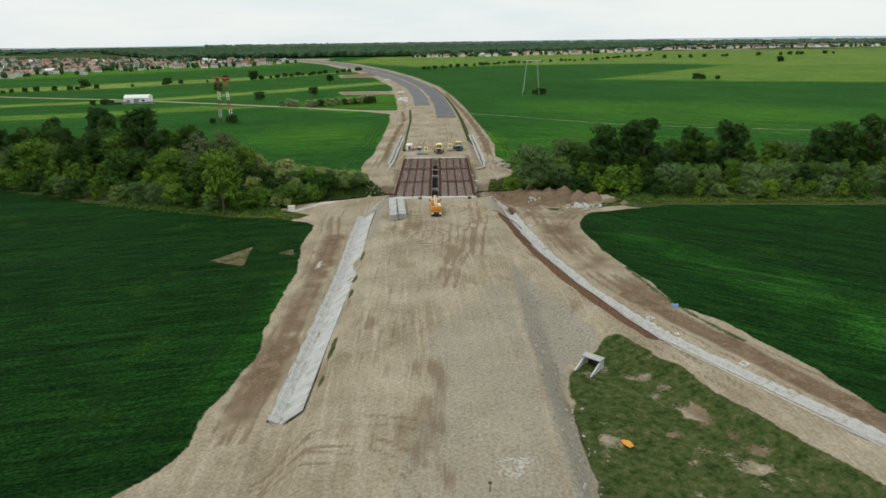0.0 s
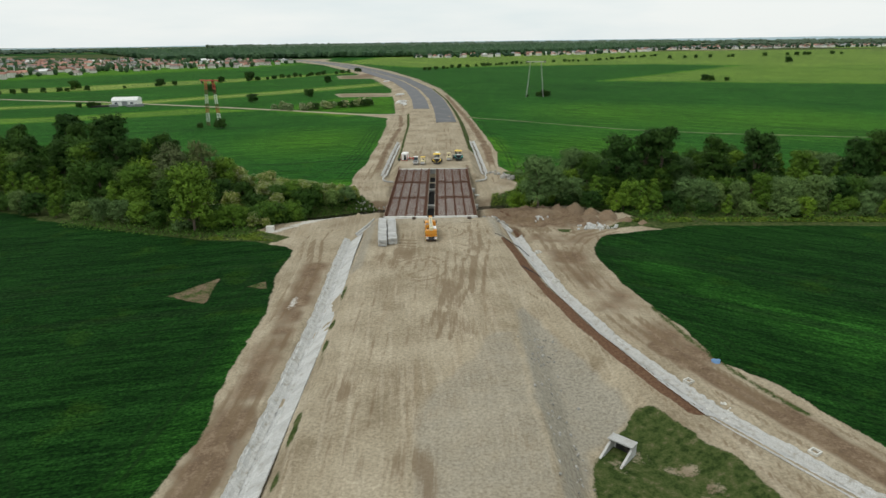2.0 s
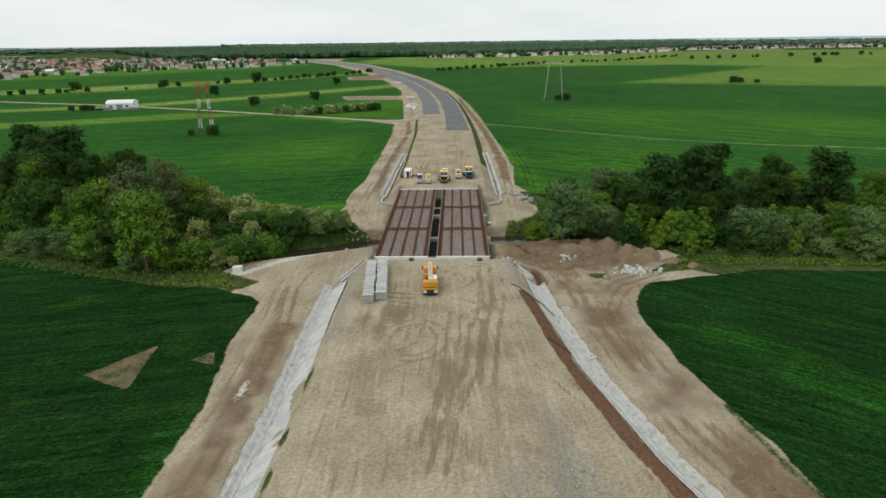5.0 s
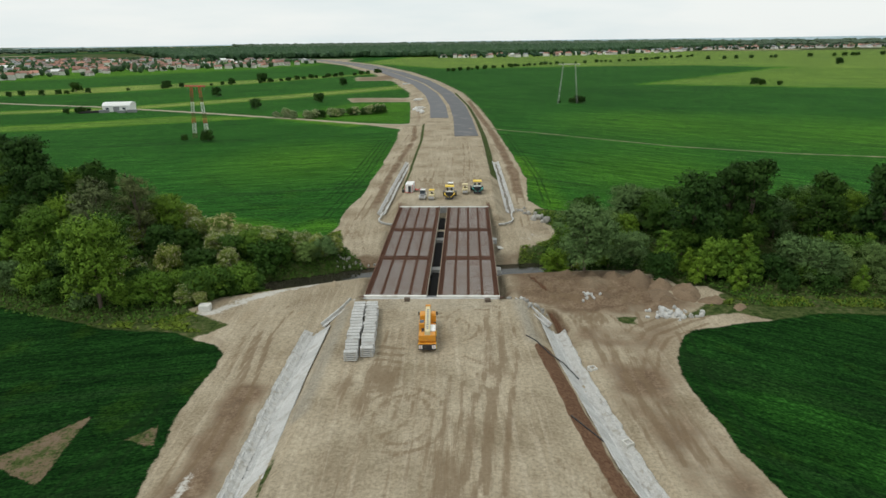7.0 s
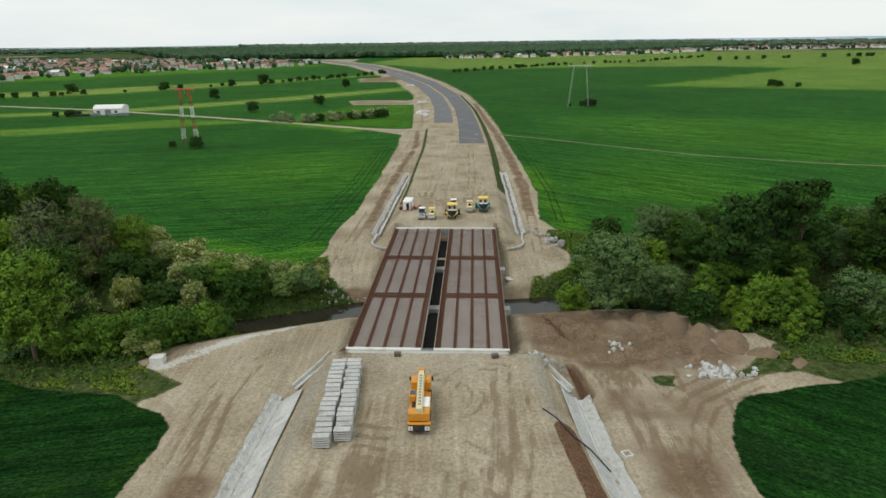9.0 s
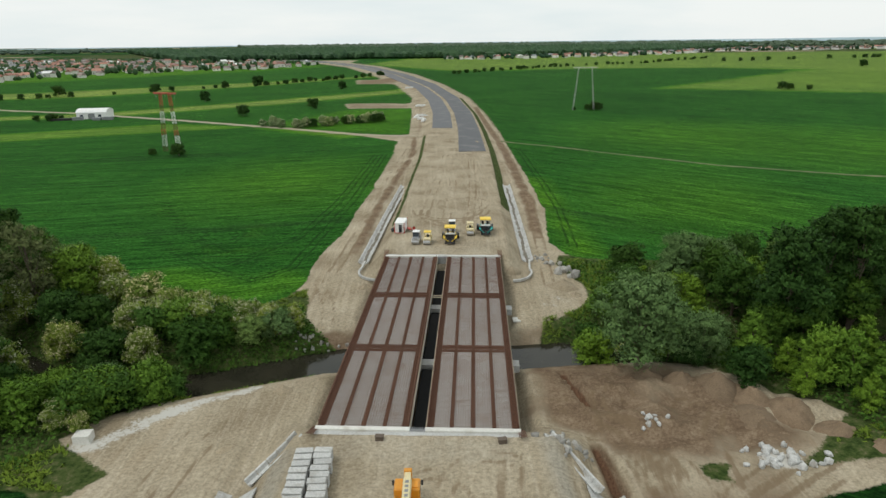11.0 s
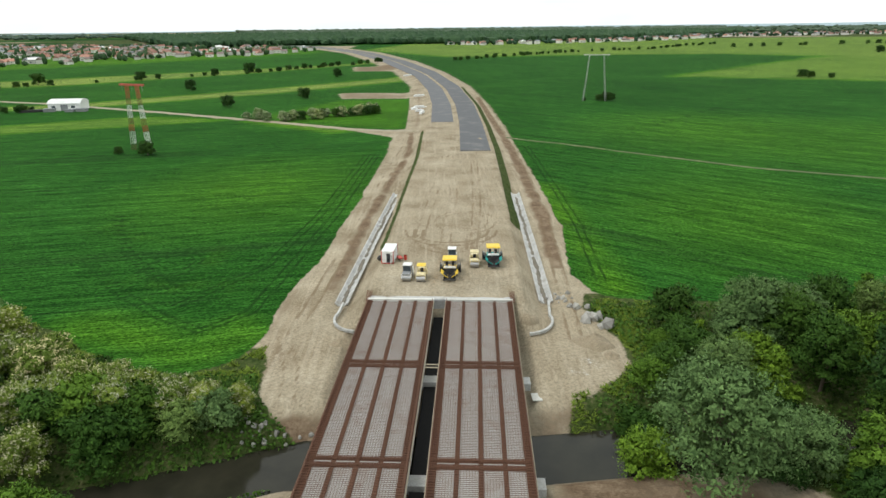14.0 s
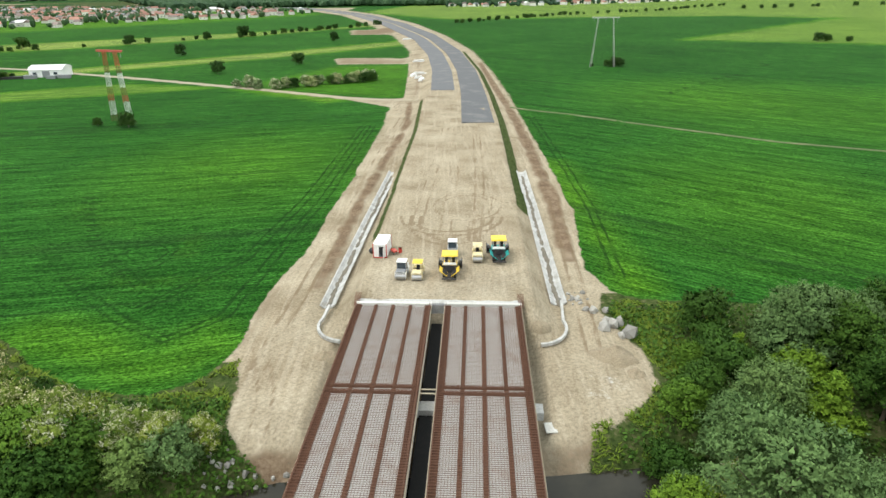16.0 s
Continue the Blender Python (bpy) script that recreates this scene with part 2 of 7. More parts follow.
MAT = {
    "ground": ground_material(),
    "concrete": surface("concrete", (0.50, 0.50, 0.48), 0.85, dirt=(0.29, 0.27, 0.23), amount=0.7, scale=0.7, grain=0.3),
    "new_concrete": surface("new_concrete", (0.66, 0.65, 0.60), 0.8, dirt=(0.36, 0.32, 0.25), amount=0.5, scale=0.7),
    "deck": surface("deck", (0.45, 0.44, 0.415), 0.8, dirt=(0.26, 0.20, 0.16), amount=0.5, scale=0.5),
    "rust": surface("rust", (0.140, 0.064, 0.036), 0.85, dirt=(0.07, 0.03, 0.02), amount=0.7, scale=3),
    "timber": surface("timber", (0.52, 0.45, 0.33), 0.8, scale=3),
    "asphalt": surface("asphalt", (0.115, 0.118, 0.124), 0.85, dirt=(0.19, 0.185, 0.175), amount=0.7, scale=0.12),
    "soil_strip": surface("soil_strip", (0.36, 0.31, 0.22), 0.95, amount=0.4, scale=0.3),
    "rock": surface("rock", (0.34, 0.33, 0.30), 0.85, dirt=(0.16, 0.14, 0.11), amount=0.5, spread=0.35),
    "soil_heap": surface("soil_heap", (0.205, 0.145, 0.09), 0.95, dirt=(0.13, 0.09, 0.055), amount=0.9, scale=0.9, grain=0.45),
    "sand_heap": surface("sand_heap", (0.34, 0.28, 0.19), 0.95, dirt=(0.22, 0.17, 0.11), amount=0.7, scale=0.9, grain=0.4),
    "lining": surface("lining", (0.47, 0.465, 0.44), 0.9, dirt=(0.27, 0.25, 0.20), amount=0.8, scale=1.1, grain=0.35),
    "silt": surface("silt", (0.17, 0.15, 0.115), 0.95, dirt=(0.24, 0.21, 0.16), amount=0.7, scale=1.2, grain=0.4),
    "orange": surface("orange", (0.72, 0.30, 0.022), 0.45, amount=0.25),
    "yellow": surface("yellow", (0.80, 0.56, 0.05), 0.45, amount=0.25),
    "cream": surface("cream", (0.72, 0.62, 0.36), 0.5, amount=0.3),
    "verge": surface("verge", (0.085, 0.115, 0.035), 0.95, dirt=(0.26, 0.23, 0.13), amount=0.9, scale=0.15, grain=0.4),
    "teal": surface("teal", (0.015, 0.34, 0.31), 0.45, amount=0.2),
    "white": surface("white", (0.80, 0.80, 0.78), 0.5, amount=0.2),
    "red": surface("red", (0.50, 0.055, 0.035), 0.5, amount=0.25),
    # near-black for the shade painted low in the bridge slot
    "shade_black": surface("shade_black", (0.010, 0.010, 0.010), 0.9, dirt=(0.02, 0.017, 0.014), amount=0.5),
    "black": surface("black", (0.022, 0.022, 0.024), 0.7, amount=0.3),
    "grey": surface("grey", (0.22, 0.23, 0.24), 0.55, amount=0.3),
    "steel": surface("steel", (0.42, 0.42, 0.42), 0.4, 0.8, amount=0.3),
    "glass": surface("glass", (0.05, 0.07, 0.085), 0.12, amount=0.1),
    "blue": surface("blue", (0.10, 0.22, 0.40), 0.5),
    # both roof colours are muted and paled to paint in distance haze
    "roof_tile": surface("roof_tile", (0.34, 0.17, 0.125), 0.8, spread=0.45),
    "roof_dark": surface("roof_dark", (0.24, 0.19, 0.17), 0.8, spread=0.5),
    "plaster": surface("plaster", (0.78, 0.76, 0.71), 0.85, spread=0.3),
    "bark": surface("bark", (0.13, 0.10, 0.075), 0.9, scale=4),
    "leaf_dark": leaves("leaf_dark", (0.007, 0.026, 0.005), (0.052, 0.118, 0.022)),
    "leaf_fresh": leaves("leaf_fresh", (0.020, 0.062, 0.006), (0.18, 0.315, 0.038)),
    "grass_blade": leaves("grass_blade", (0.045, 0.095, 0.010), (0.165, 0.235, 0.032)),
    "leaf_mid": leaves("leaf_mid", (0.010, 0.036, 0.006), (0.082, 0.170, 0.026)),
    "leaf_acacia": leaves("leaf_acacia", (0.040, 0.085, 0.010), (0.27, 0.35, 0.062)),
    "leaf_pale": leaves("leaf_pale", (0.035, 0.056, 0.020), (0.155, 0.19, 0.080)),
    "leaf_willow": leaves("leaf_willow", (0.026, 0.064, 0.018), (0.19, 0.30, 0.10)),
    # leaf colour paled and blued: haze put into the base colour
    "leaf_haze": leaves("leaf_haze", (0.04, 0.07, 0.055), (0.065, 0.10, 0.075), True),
    "leaf_far": leaves("leaf_far", (0.020, 0.050, 0.028), (0.048, 0.095, 0.048), True),
    # pale blue base colour with the distance haze painted in
    "hazy_ridge": surface("hazy_ridge", (0.36, 0.46, 0.50), 1.0, dirt=(0.28, 0.38, 0.40), amount=0.6, scale=0.004),
    "blossom": leaves("blossom", (0.38, 0.38, 0.24), (0.70, 0.67, 0.48)),
}


def water_material():
    m, nt, b = nodes_of("water")
    nt.links.new(ramp(nt, noise_node(nt, 0.2), [(0.3, (0.018, 0.018, 0.012)), (0.7, (0.035, 0.033, 0.022))]), b.inputs["Base Color"])
    b.inputs["Roughness"].default_value = 0.08
    b.inputs["IOR"].default_value = 1.33
    bump(nt, b, noise_node(nt, 1.2, 3, (1, 2.5, 1)), 0.12, 0.05)
    return m


MAT["water"] = water_material()


# ---- mesh helpers ----
def mesh_of(name, bm, mat, smooth=False):
    me = bpy.data.meshes.new(name)
    bm.to_mesh(me)
    bm.free()
    me.materials.append(MAT[mat])
    if smooth:
        me.polygons.foreach_set("use_smooth", [True] * len(me.polygons))
    return me


def part(name, bm, mat, parent, label="", smooth=False):
    ob = new(name, mesh_of(name, bm, mat, smooth))
    ob.parent = parent
    if label:
        ob["label"] = label
    return ob


def thing(name, bm, mat, label, category, group="", kind="", smooth=False):
    return tagged(new(name, mesh_of(name, bm, mat, smooth)), label, category, group, kind)


def holder(name, m, label, category, group="", kind=""):
    ob = new(name)
    ob.empty_display_size = 0.5
    ob.matrix_basis = m
    return tagged(ob, label, category, group, kind)


def box(bm, x0, x1, y0, y1, z0, z1, bev=0.0, turn=None, taper=1.0):
    """A box, with bevelled edges; taper narrows its top."""
    r = bmesh.ops.create_cube(bm, size=1)
    vs = r["verts"]
    cx, cy, cz = (x0 + x1) / 2, (y0 + y1) / 2, (z0 + z1) / 2
    for v in vs:
        k = taper if v.co.z > 0 else 1.0
        v.co = Vector((v.co.x * (x1 - x0) * k, v.co.y * (y1 - y0) * k, v.co.z * (z1 - z0)))
        if turn:
            v.co = Euler([radians(a) for a in turn]).to_matrix() @ v.co
        v.co += Vector((cx, cy, cz))
    if bev:
        es = list({e for v in vs for e in v.link_edges})
        bmesh.ops.bevel(bm, geom=es, offset=bev, segments=1, affect="EDGES")
    return bm


def boxes(*specs, bev=0.0):
    bm = bmesh.new()
    for s in specs:
        box(bm, *s, bev=bev)
    return bm


def tube(bm, a, b, r0, r1=None, n=8):
    """A round bar from a to b."""
    a, b = Vector(a), Vector(b)
    d = b - a
    r1 = r0 if r1 is None else r1
    m = Matrix.Translation((a + b) / 2) @ d.to_track_quat("Z", "Y").to_matrix().to_4x4()
    bmesh.ops.create_cone(bm, cap_ends=True, segments=n, radius1=r0, radius2=r1, depth=d.length, matrix=m)
    return bm


def ring(bm, centre, r, width, n=20, hole=0.0):
    """A drum or wheel lying along x."""
    c = Vector(centre)
    tube(bm, c - Vector((width / 2, 0, 0)), c + Vector((width / 2, 0, 0)), r, r, n)
    return bm


def prism(bm, profile, y0, y1, axis="y"):
    """A profile of (x, z) pairs drawn from y0 to y1."""
    a = [bm.verts.new((x, y0, z)) for x, z in profile]
    b = [bm.verts.new((x, y1, z)) for x, z in profile]
    n = len(a)
    for i in range(n):
        bm.faces.new((a[i], a[(i + 1) % n], b[(i + 1) % n], b[i]))
    bm.faces.new(a[::-1])
    bm.faces.new(b)
    bmesh.ops.recalc_face_normals(bm, faces=bm.faces[:])
    return bm


# ---- the lie of the land ----
def inside(px, py, poly, soft):
    """A mask, 1 inside the outline and 0 outside, with an edge soft metres wide."""
    best = np.full(px.shape, 1e9)
    odd = np.zeros(px.shape, bool)
    n = len(poly)
    for i in range(n):
        (ax, ay), (bx, by) = poly[i], poly[(i + 1) % n]
        dx, dy = bx - ax, by - ay
        s = np.clip(((px - ax) * dx + (py - ay) * dy) / (dx * dx + dy * dy + 1e-9), 0, 1)
        best = np.minimum(best, np.hypot(px - ax - s * dx, py - ay - s * dy))
        cut = (ay > py) != (by > py)
        odd ^= cut & (px < dx * (py - ay) / (dy if abs(dy) > 1e-9 else 1e-9) + ax)
    return np.clip(0.5 + np.where(odd, best, -best) / soft, 0, 1)


def near_line(px, py, line, half, soft):
    best = np.full(px.shape, 1e9)
    for (ax, ay), (bx, by) in zip(line, line[1:]):
        dx, dy = bx - ax, by - ay
        s = np.clip(((px - ax) * dx + (py - ay) * dy) / (dx * dx + dy * dy + 1e-9), 0, 1)
        best = np.minimum(best, np.hypot(px - ax - s * dx, py - ay - s * dy))
    return np.clip(0.5 + (half - best) / soft, 0, 1)


def vnoise(px, py, cell, seed=0):
    """Smooth value noise from -1 to 1 on a lattice of that cell size."""
    u, v = np.asarray(px) / cell, np.asarray(py) / cell
    i, j = np.floor(u).astype(np.int64), np.floor(v).astype(np.int64)
    fu, fv = u - i, v - j
    fu, fv = fu * fu * (3 - 2 * fu), fv * fv * (3 - 2 * fv)

    def h(a, b):
        k = (a * 374761393 + b * 668265263 + seed * 982451653) & 0xFFFFFFFF
        k = ((k ^ (k >> 13)) * 1274126177) & 0xFFFFFFFF
        return ((k ^ (k >> 16)) & 0xFFFF) / 32767.5 - 1

    return (h(i, j) * (1 - fu) + h(i + 1, j) * fu) * (1 - fv) + (h(i, j + 1) * (1 - fu) + h(i + 1, j + 1) * fu) * fv


def along(v, *pairs):
    return np.interp(v, [p[0] for p in pairs], [p[1] for p in pairs])


HAUL_IN = ((55, 40), (46.6, 56), (41, 65), (35.5, 75.7), (28.4, 91.6), (22.4, 107.4), (17.2, 122), (12.5, 131))
DITCH = ((62, 50), (52.6, 64.9), (46.6, 75), (42.6, 81.5), (37.0, 91), (33.8, 98.5), (28.7, 112.5), (23.9, 133), (20.5, 158), (19.6, 169.5))
RIVER = ((-700, 330), (-300, 262), (-160, 232), (-110, 217), (-80, 208), (-60, 196), (-46, 193), (-36, 196.5), (-17, 204.5), (0, 206), (12, 206.5), (24, 208.5), (60, 212), (120, 213), (200, 222), (700, 300))
ROAD_R = ((10.6, 300), (9.8, 371), (7.6, 434), (3.3, 515), (-8, 628), (-35, 788), (-83, 984), (-166, 1243), (-262, 1450), (-420, 1700))
ROAD_L = ((-13, 300), (-15, 380), (-16.4, 444), (-20.5, 515), (-29, 600), (-50, 730), (-117, 990), (-200, 1243), (-300, 1450), (-470, 1700))


def river_y(px):
    return np.interp(px, [p[0] for p in RIVER], [p[1] for p in RIVER])


def height(px, py):
    """The ground's height: flat fields, the causeway with its flanks, the ditches, the river's bed."""
    z = np.full(px.shape, -2.5) + 0.15 * np.sin(px * 0.05) * np.sin(py * 0.043)
    # causeway before the river
    top = along(py, (30, 0.7), (120, 0.9), (177, 1.0))
    left = along(px, (-33, -2.5), (-29, -2.3), (-22.6, -2.1), (-21.9, -2.5), (-19.9, -2.6), (-17.6, -0.8), (-15.2, 0.92), (0, 1.0))
    haul_x = along(py, *[(b, a) for a, b in HAUL_IN])
    ditch_x = along(py, *[(b, a) for a, b in DITCH])
    edge = along(py, (30, 13.2), (104, 13.1), (118, 12.8), (131, 12.5), (150, 14.0), (172, 14.5))
    haul_z = along(py, (40, -1.3), (90, -1.0), (125, 0.2), (150, 0.85), (177, 1.0))
    lowest = along(py, (30, -3.0), (85, -3.0), (112, -1.6), (131, 0.6))
    right = np.where(px < edge, 1.0, 0.0)
    s = np.clip((px - edge) / 4.0, 0, 1)
    right = 1.0 + s * (lowest - 1.0)
    s2 = np.clip((px - (haul_x - 5.0)) / 5.0, 0, 1)
    right = np.where(px > edge, np.maximum(right, lowest + s2 * (haul_z - lowest)), right)
    lip = np.minimum(haul_z, -0.35) - 0.12
    s3 = np.clip((px - (ditch_x - 5.5)) / 2.6, 0, 1)
    right = np.where(px > ditch_x - 5.5, haul_z + s3 * (lip - haul_z), right)
    s3 = np.clip((px - (ditch_x - 2.9)) / 1.95, 0, 1)
    right = np.where(px > ditch_x - 2.9, lip + s3 * (-2.75 - lip), right)
    s4 = np.clip((px - (ditch_x + 1.2)) / 0.9, 0, 1)
    right = np.where(px > ditch_x + 1.2, -2.7 + s4 * 0.5, right)
    s5 = np.clip((px - (ditch_x + 4)) / 8, 0, 1)
    right = np.where(px > ditch_x + 4, -2.2 - 0.3 * s5, right)
    south = np.where(px < 0, left, right) * np.where(px < 0, 1, 1)
    south = np.minimum(south, np.where(np.abs(px) < 17, top + 0.05, 9))
    # causeway beyond the river
    ntop = along(py, (238, 1.0), (300, 0.6), (380, 0.1), (600, -0.6), (900, -1.6), (1300, -2.2))
    rl, rr = along(py, *[(b, a) for a, b in ROAD_L]), along(py, *[(b, a) for a, b in ROAD_R])
    rl, rr = np.where(py < 300, -13.5, rl - 1.0), np.where(py < 300, 12.0, rr + 1.0)
    out = np.maximum(rl - px, px - rr)
    ditch_n = np.where(py < 325, -2.6, -1.9)
    north = np.where(out < 0, ntop, np.where(out < 3.6, ntop + (ditch_n - ntop) * out / 3.6, np.where(out < 6.2, ditch_n, np.where(out < 8, ditch_n + (out - 6.2) / 1.8 * (-2.1 - ditch_n), -2.1 - 0.4 * np.clip((out - 8) / 8, 0, 1)))))
    # both causeways end in round cones at the bridge
    fall_s = np.clip((py - 175.6) / np.where(np.abs(px + 1.4) < 12, 2.0, 7.0), 0, 1)
    fall_n = np.clip((239.6 - py) / np.where(np.abs(px + 1.4) < 12, 2.0, 7.0), 0, 1)
    z = np.where(py < 206, np.minimum(south, 9) * (1 - fall_s) + -2.4 * fall_s, north * (1 - fall_n) + -2.6 * fall_n)
    # uneven made ground
    made = (np.abs(px) < 60) * (py < 420)
    z = z + (0.10 * vnoise(px, py, 5.3, 1) + 0.07 * vnoise(px, py, 2.1, 2) + 0.05 * vnoise(px, py, 1.1, 3)) * made
    rough_bank = np.clip(1.3 - np.hypot((px - 32) / 24, (py - 189) / 13), 0, 1)
    z = z + rough_bank * (0.9 * vnoise(px, py, 4.1, 4) + 0.55 * vnoise(px, py, 1.8, 5) + 0.25 * vnoise(px, py, 0.9, 6))
    # two narrow trenches beside the bridge
    for line in (((17.9, 196.6), (19.1, 192), (20.4, 187.7)), ((19.6, 179.2), (20.2, 175), (20.6, 170.5))):
        z = z - 1.7 * near_line(px, py, line, 0.45, 0.7)
    # the bed under the decks lies lower
    low = np.clip((14.5 - np.abs(px + 1.4)) / 2.5, 0, 1) * np.clip((py - 178.5) / 3, 0, 1) * np.clip((236 - py) / 3, 0, 1)
    z = z * (1 - low) + np.minimum(z, -4.4) * low
    # river bed
    d = np.abs(py - river_y(px)) * 0.96
    z = np.where(d < 12, np.minimum(z, along(d, (0, -7.2), (3.2, -6.6), (4.6, -5.3), (7.0, -3.4), (10, -2.5), (12, 2.0))), z)
    return z


L_FIELD = ((-1500, 20), (-60, 20), (-35.5, 57), (-33, 61.5), (-31, 66), (-29.8, 77.6), (-29.4, 87), (-29.5, 101.6), (-30.1, 117), (-31.8, 138), (-33, 150), (-32.4, 157), (-33.2, 161.5), (-36, 165), (-44, 168.5), (-60, 171), (-100, 187), (-158, 215), (-400, 260), (-1500, 400))
R_FIELD = ((1500, 20), (78, 20), (60, 62), (57, 71), (55, 83), (51.4, 92.5), (48.7, 97), (43, 106.5), (39.7, 124), (36.3, 139), (35.2, 153), (36.2, 160), (38.6, 166), (42, 171), (49.4, 173.6), (60, 176), (67, 178), (93, 177), (126, 175), (300, 183), (1500, 230))
L_NORTH = ((-5000, 900), (-700, 350), (-300, 280), (-160, 252), (-110, 242), (-75, 236), (-62.6, 231.4), (-55, 226.6), (-49.5, 223.4), (-44, 221), (-40, 219.8), (-36.7, 219.9), (-33, 221.4), (-30.6, 224.3), (-29.4, 228.4), (-29.2, 235), (-29.4, 245), (-28.6, 261), (-27.3, 294), (-28.9, 382), (-31, 405), (-30, 415), (-52, 434), (-96, 459), (-175, 499), (-272, 544), (-322, 560), (-5000, 2400))
L_FAR = ((-5000, 2420), (-322, 566), (-272, 550), (-175, 505), (-96, 465), (-52, 441), (-38, 437), (-26, 436), (-33, 520), (-45, 640), (-75, 790), (-130, 985), (-215, 1243), (-330, 1470), (-900, 2500), (-5000, 5000))
R_NORTH = ((5000, 900), (300, 262), (120, 240), (64, 245), (39, 246.8), (30, 248), (25, 250.5), (22.6, 258), (24.3, 280), (23.5, 329), (19.9, 398), (18, 440), (13, 515), (1, 640), (-25, 788), (-70, 984), (-150, 1243), (-245, 1450), (-300, 2500), (5000, 5000))


def loop(cx, cy, rx, ry, a0=0, a1=360, n=24):
    return [(cx + rx * math.cos(radians(a0 + (a1 - a0) * i / n)), cy + ry * math.sin(radians(a0 + (a1 - a0) * i / n))) for i in range(n + 1)]


def aside(line, d):
    """The same line, d metres to its right."""
    out = []
    for i, (x, y) in enumerate(line):
        ax, ay = line[max(0, i - 1)]
        bx, by = line[min(len(line) - 1, i + 1)]
        l = math.hypot(bx - ax, by - ay) + 1e-9
        out.append((x + (by - ay) / l * d, y - (bx - ax) / l * d))
    return out


def wheel_marks(px, py):
    """Pairs of wheel tracks pressed into soil and crops."""
    marks = np.zeros(px.shape)
    berm_l = ((-25.2, 66), (-24.6, 85), (-24.8, 105), (-25.2, 128), (-26, 150), (-28.5, 168), (-27, 180))
    berm_r = ((60, 62), (51, 78), (44.5, 91), (39.5, 104), (34.5, 118), (30.5, 135), (28.5, 152), (28, 168), (24, 182), (15, 190))
    bank = ((15, 188), (19.8, 186.7), (24.3, 182), (26.6, 177), (28, 169.3), (28.6, 160.5), (29, 151))
    outer = ((29.5, 158), (31.5, 164), (34.7, 169.5), (40.8, 174), (46.4, 178))
    cross = ((14, 183), (22, 181), (27, 176), (29, 165))
    soil = [(berm_l, 0.9, 0.7), (aside(berm_l, -2.6), 0.8, 0.45), (berm_r, 0.9, 0.8), (aside(berm_r, 2.8), 0.9, 0.55), (aside(berm_r, -2.4), 0.9, 0.5), (cross, 0.9, 0.7), (bank, 1.0, 0.8), (aside(bank, 2.3), 0.9, 0.6), (outer, 0.9, 0.7), (aside(outer, 2.0), 0.9, 0.55), (aside(outer, -2.4), 0.9, 0.5), (((22, 185), (21.6, 190), (23.5, 194), (26, 190)), 0.8, 0.7), (((31, 186), (33, 190), (36, 189)), 0.8, 0.6), (((33, 172), (34, 182), (37, 188)), 0.9, 0.6),
            (loop(-3.0, 139, 4.4, 6.0), 0.8, 0.5), (loop(-6.5, 141, 3.6, 5.0), 0.8, 0.45), (loop(2.5, 146, 5.0, 8.0, 20, 200), 0.9, 0.4), (loop(1.5, 164, 4.2, 5.0, -60, 120), 0.7, 0.5), (loop(7.0, 165, 5.0, 7.0, 60, 200), 0.8, 0.45),
            (((5.5, 128), (6.2, 140), (8.6, 152), (8.9, 168)), 0.9, 0.7), (((7.6, 126), (8.8, 140), (10.8, 154), (11, 170)), 0.9, 0.6), (((1.5, 108), (3.0, 120), (6.0, 132), (6.6, 146)), 0.9, 0.55), (((0.2, 112), (2.6, 128), (3.4, 150)), 0.9, 0.5),
            (((-9, 60), (-8.4, 90), (-7.6, 130), (-6.2, 172)), 0.9, 0.35), (((-4, 60), (-3.8, 90), (-2.4, 130), (-2.6, 150)), 0.9, 0.3), (((-12.6, 76), (-11.6, 110), (-11, 150)), 0.9, 0.3),
            (loop(-9, 61, 9, 5, 20, 160), 0.9, 0.5), (loop(-12, 54, 10, 8, 20, 150), 0.9, 0.5), (loop(-14, 50, 11, 9, 10, 130), 0.9, 0.4),
            (aside(HAUL_IN, 3.0), 0.9, 0.4), (aside(HAUL_IN, 5.6), 0.9, 0.4),
            (loop(-1, 276, 9.0, 9.5, 180, 360), 0.9, 0.6), (loop(-1, 274, 7.0, 12, 170, 350), 0.9, 0.55), (loop(2, 283, 6, 8), 0.8, 0.4), (((-8, 252), (-7, 300), (-6, 368)), 0.9, 0.4), (((4, 262), (4.6, 300), (3.6, 368)), 0.9, 0.4), (((-2, 262), (-1.6, 310), (-9, 440)), 0.9, 0.35),
            (((-24.6, 226), (-24, 250), (-23.6, 290), (-24, 340), (-23.5, 395), (-30, 424)), 0.9, 0.5), (((19.5, 216), (20.2, 250), (21.5, 300), (19, 380), (14, 460)), 0.9, 0.5), (((-20, 212), (-22, 222), (-26, 232)), 0.9, 0.4)]
    for line, gauge, depth in soil:
        gauge *= 1.05
        for s in (-gauge, gauge):
            marks = np.maximum(marks, near_line(px, py, aside(line, s), 0.28, 0.6) * min(1.0, depth * 1.5))
    marks *= np.clip(0.75 + 0.7 * vnoise(px, py, 6.0, 41) + 0.4 * vnoise(px, py, 1.5, 42), 0, 1)
    # pressed stripes of the tracked plant near the slabs
    for k in range(7):
        marks = np.maximum(marks, near_line(px, py, ((-8.0, 146 + k * 1.9), (-4.6, 145.4 + k * 1.9)), 0.3, 0.6) * 0.9)
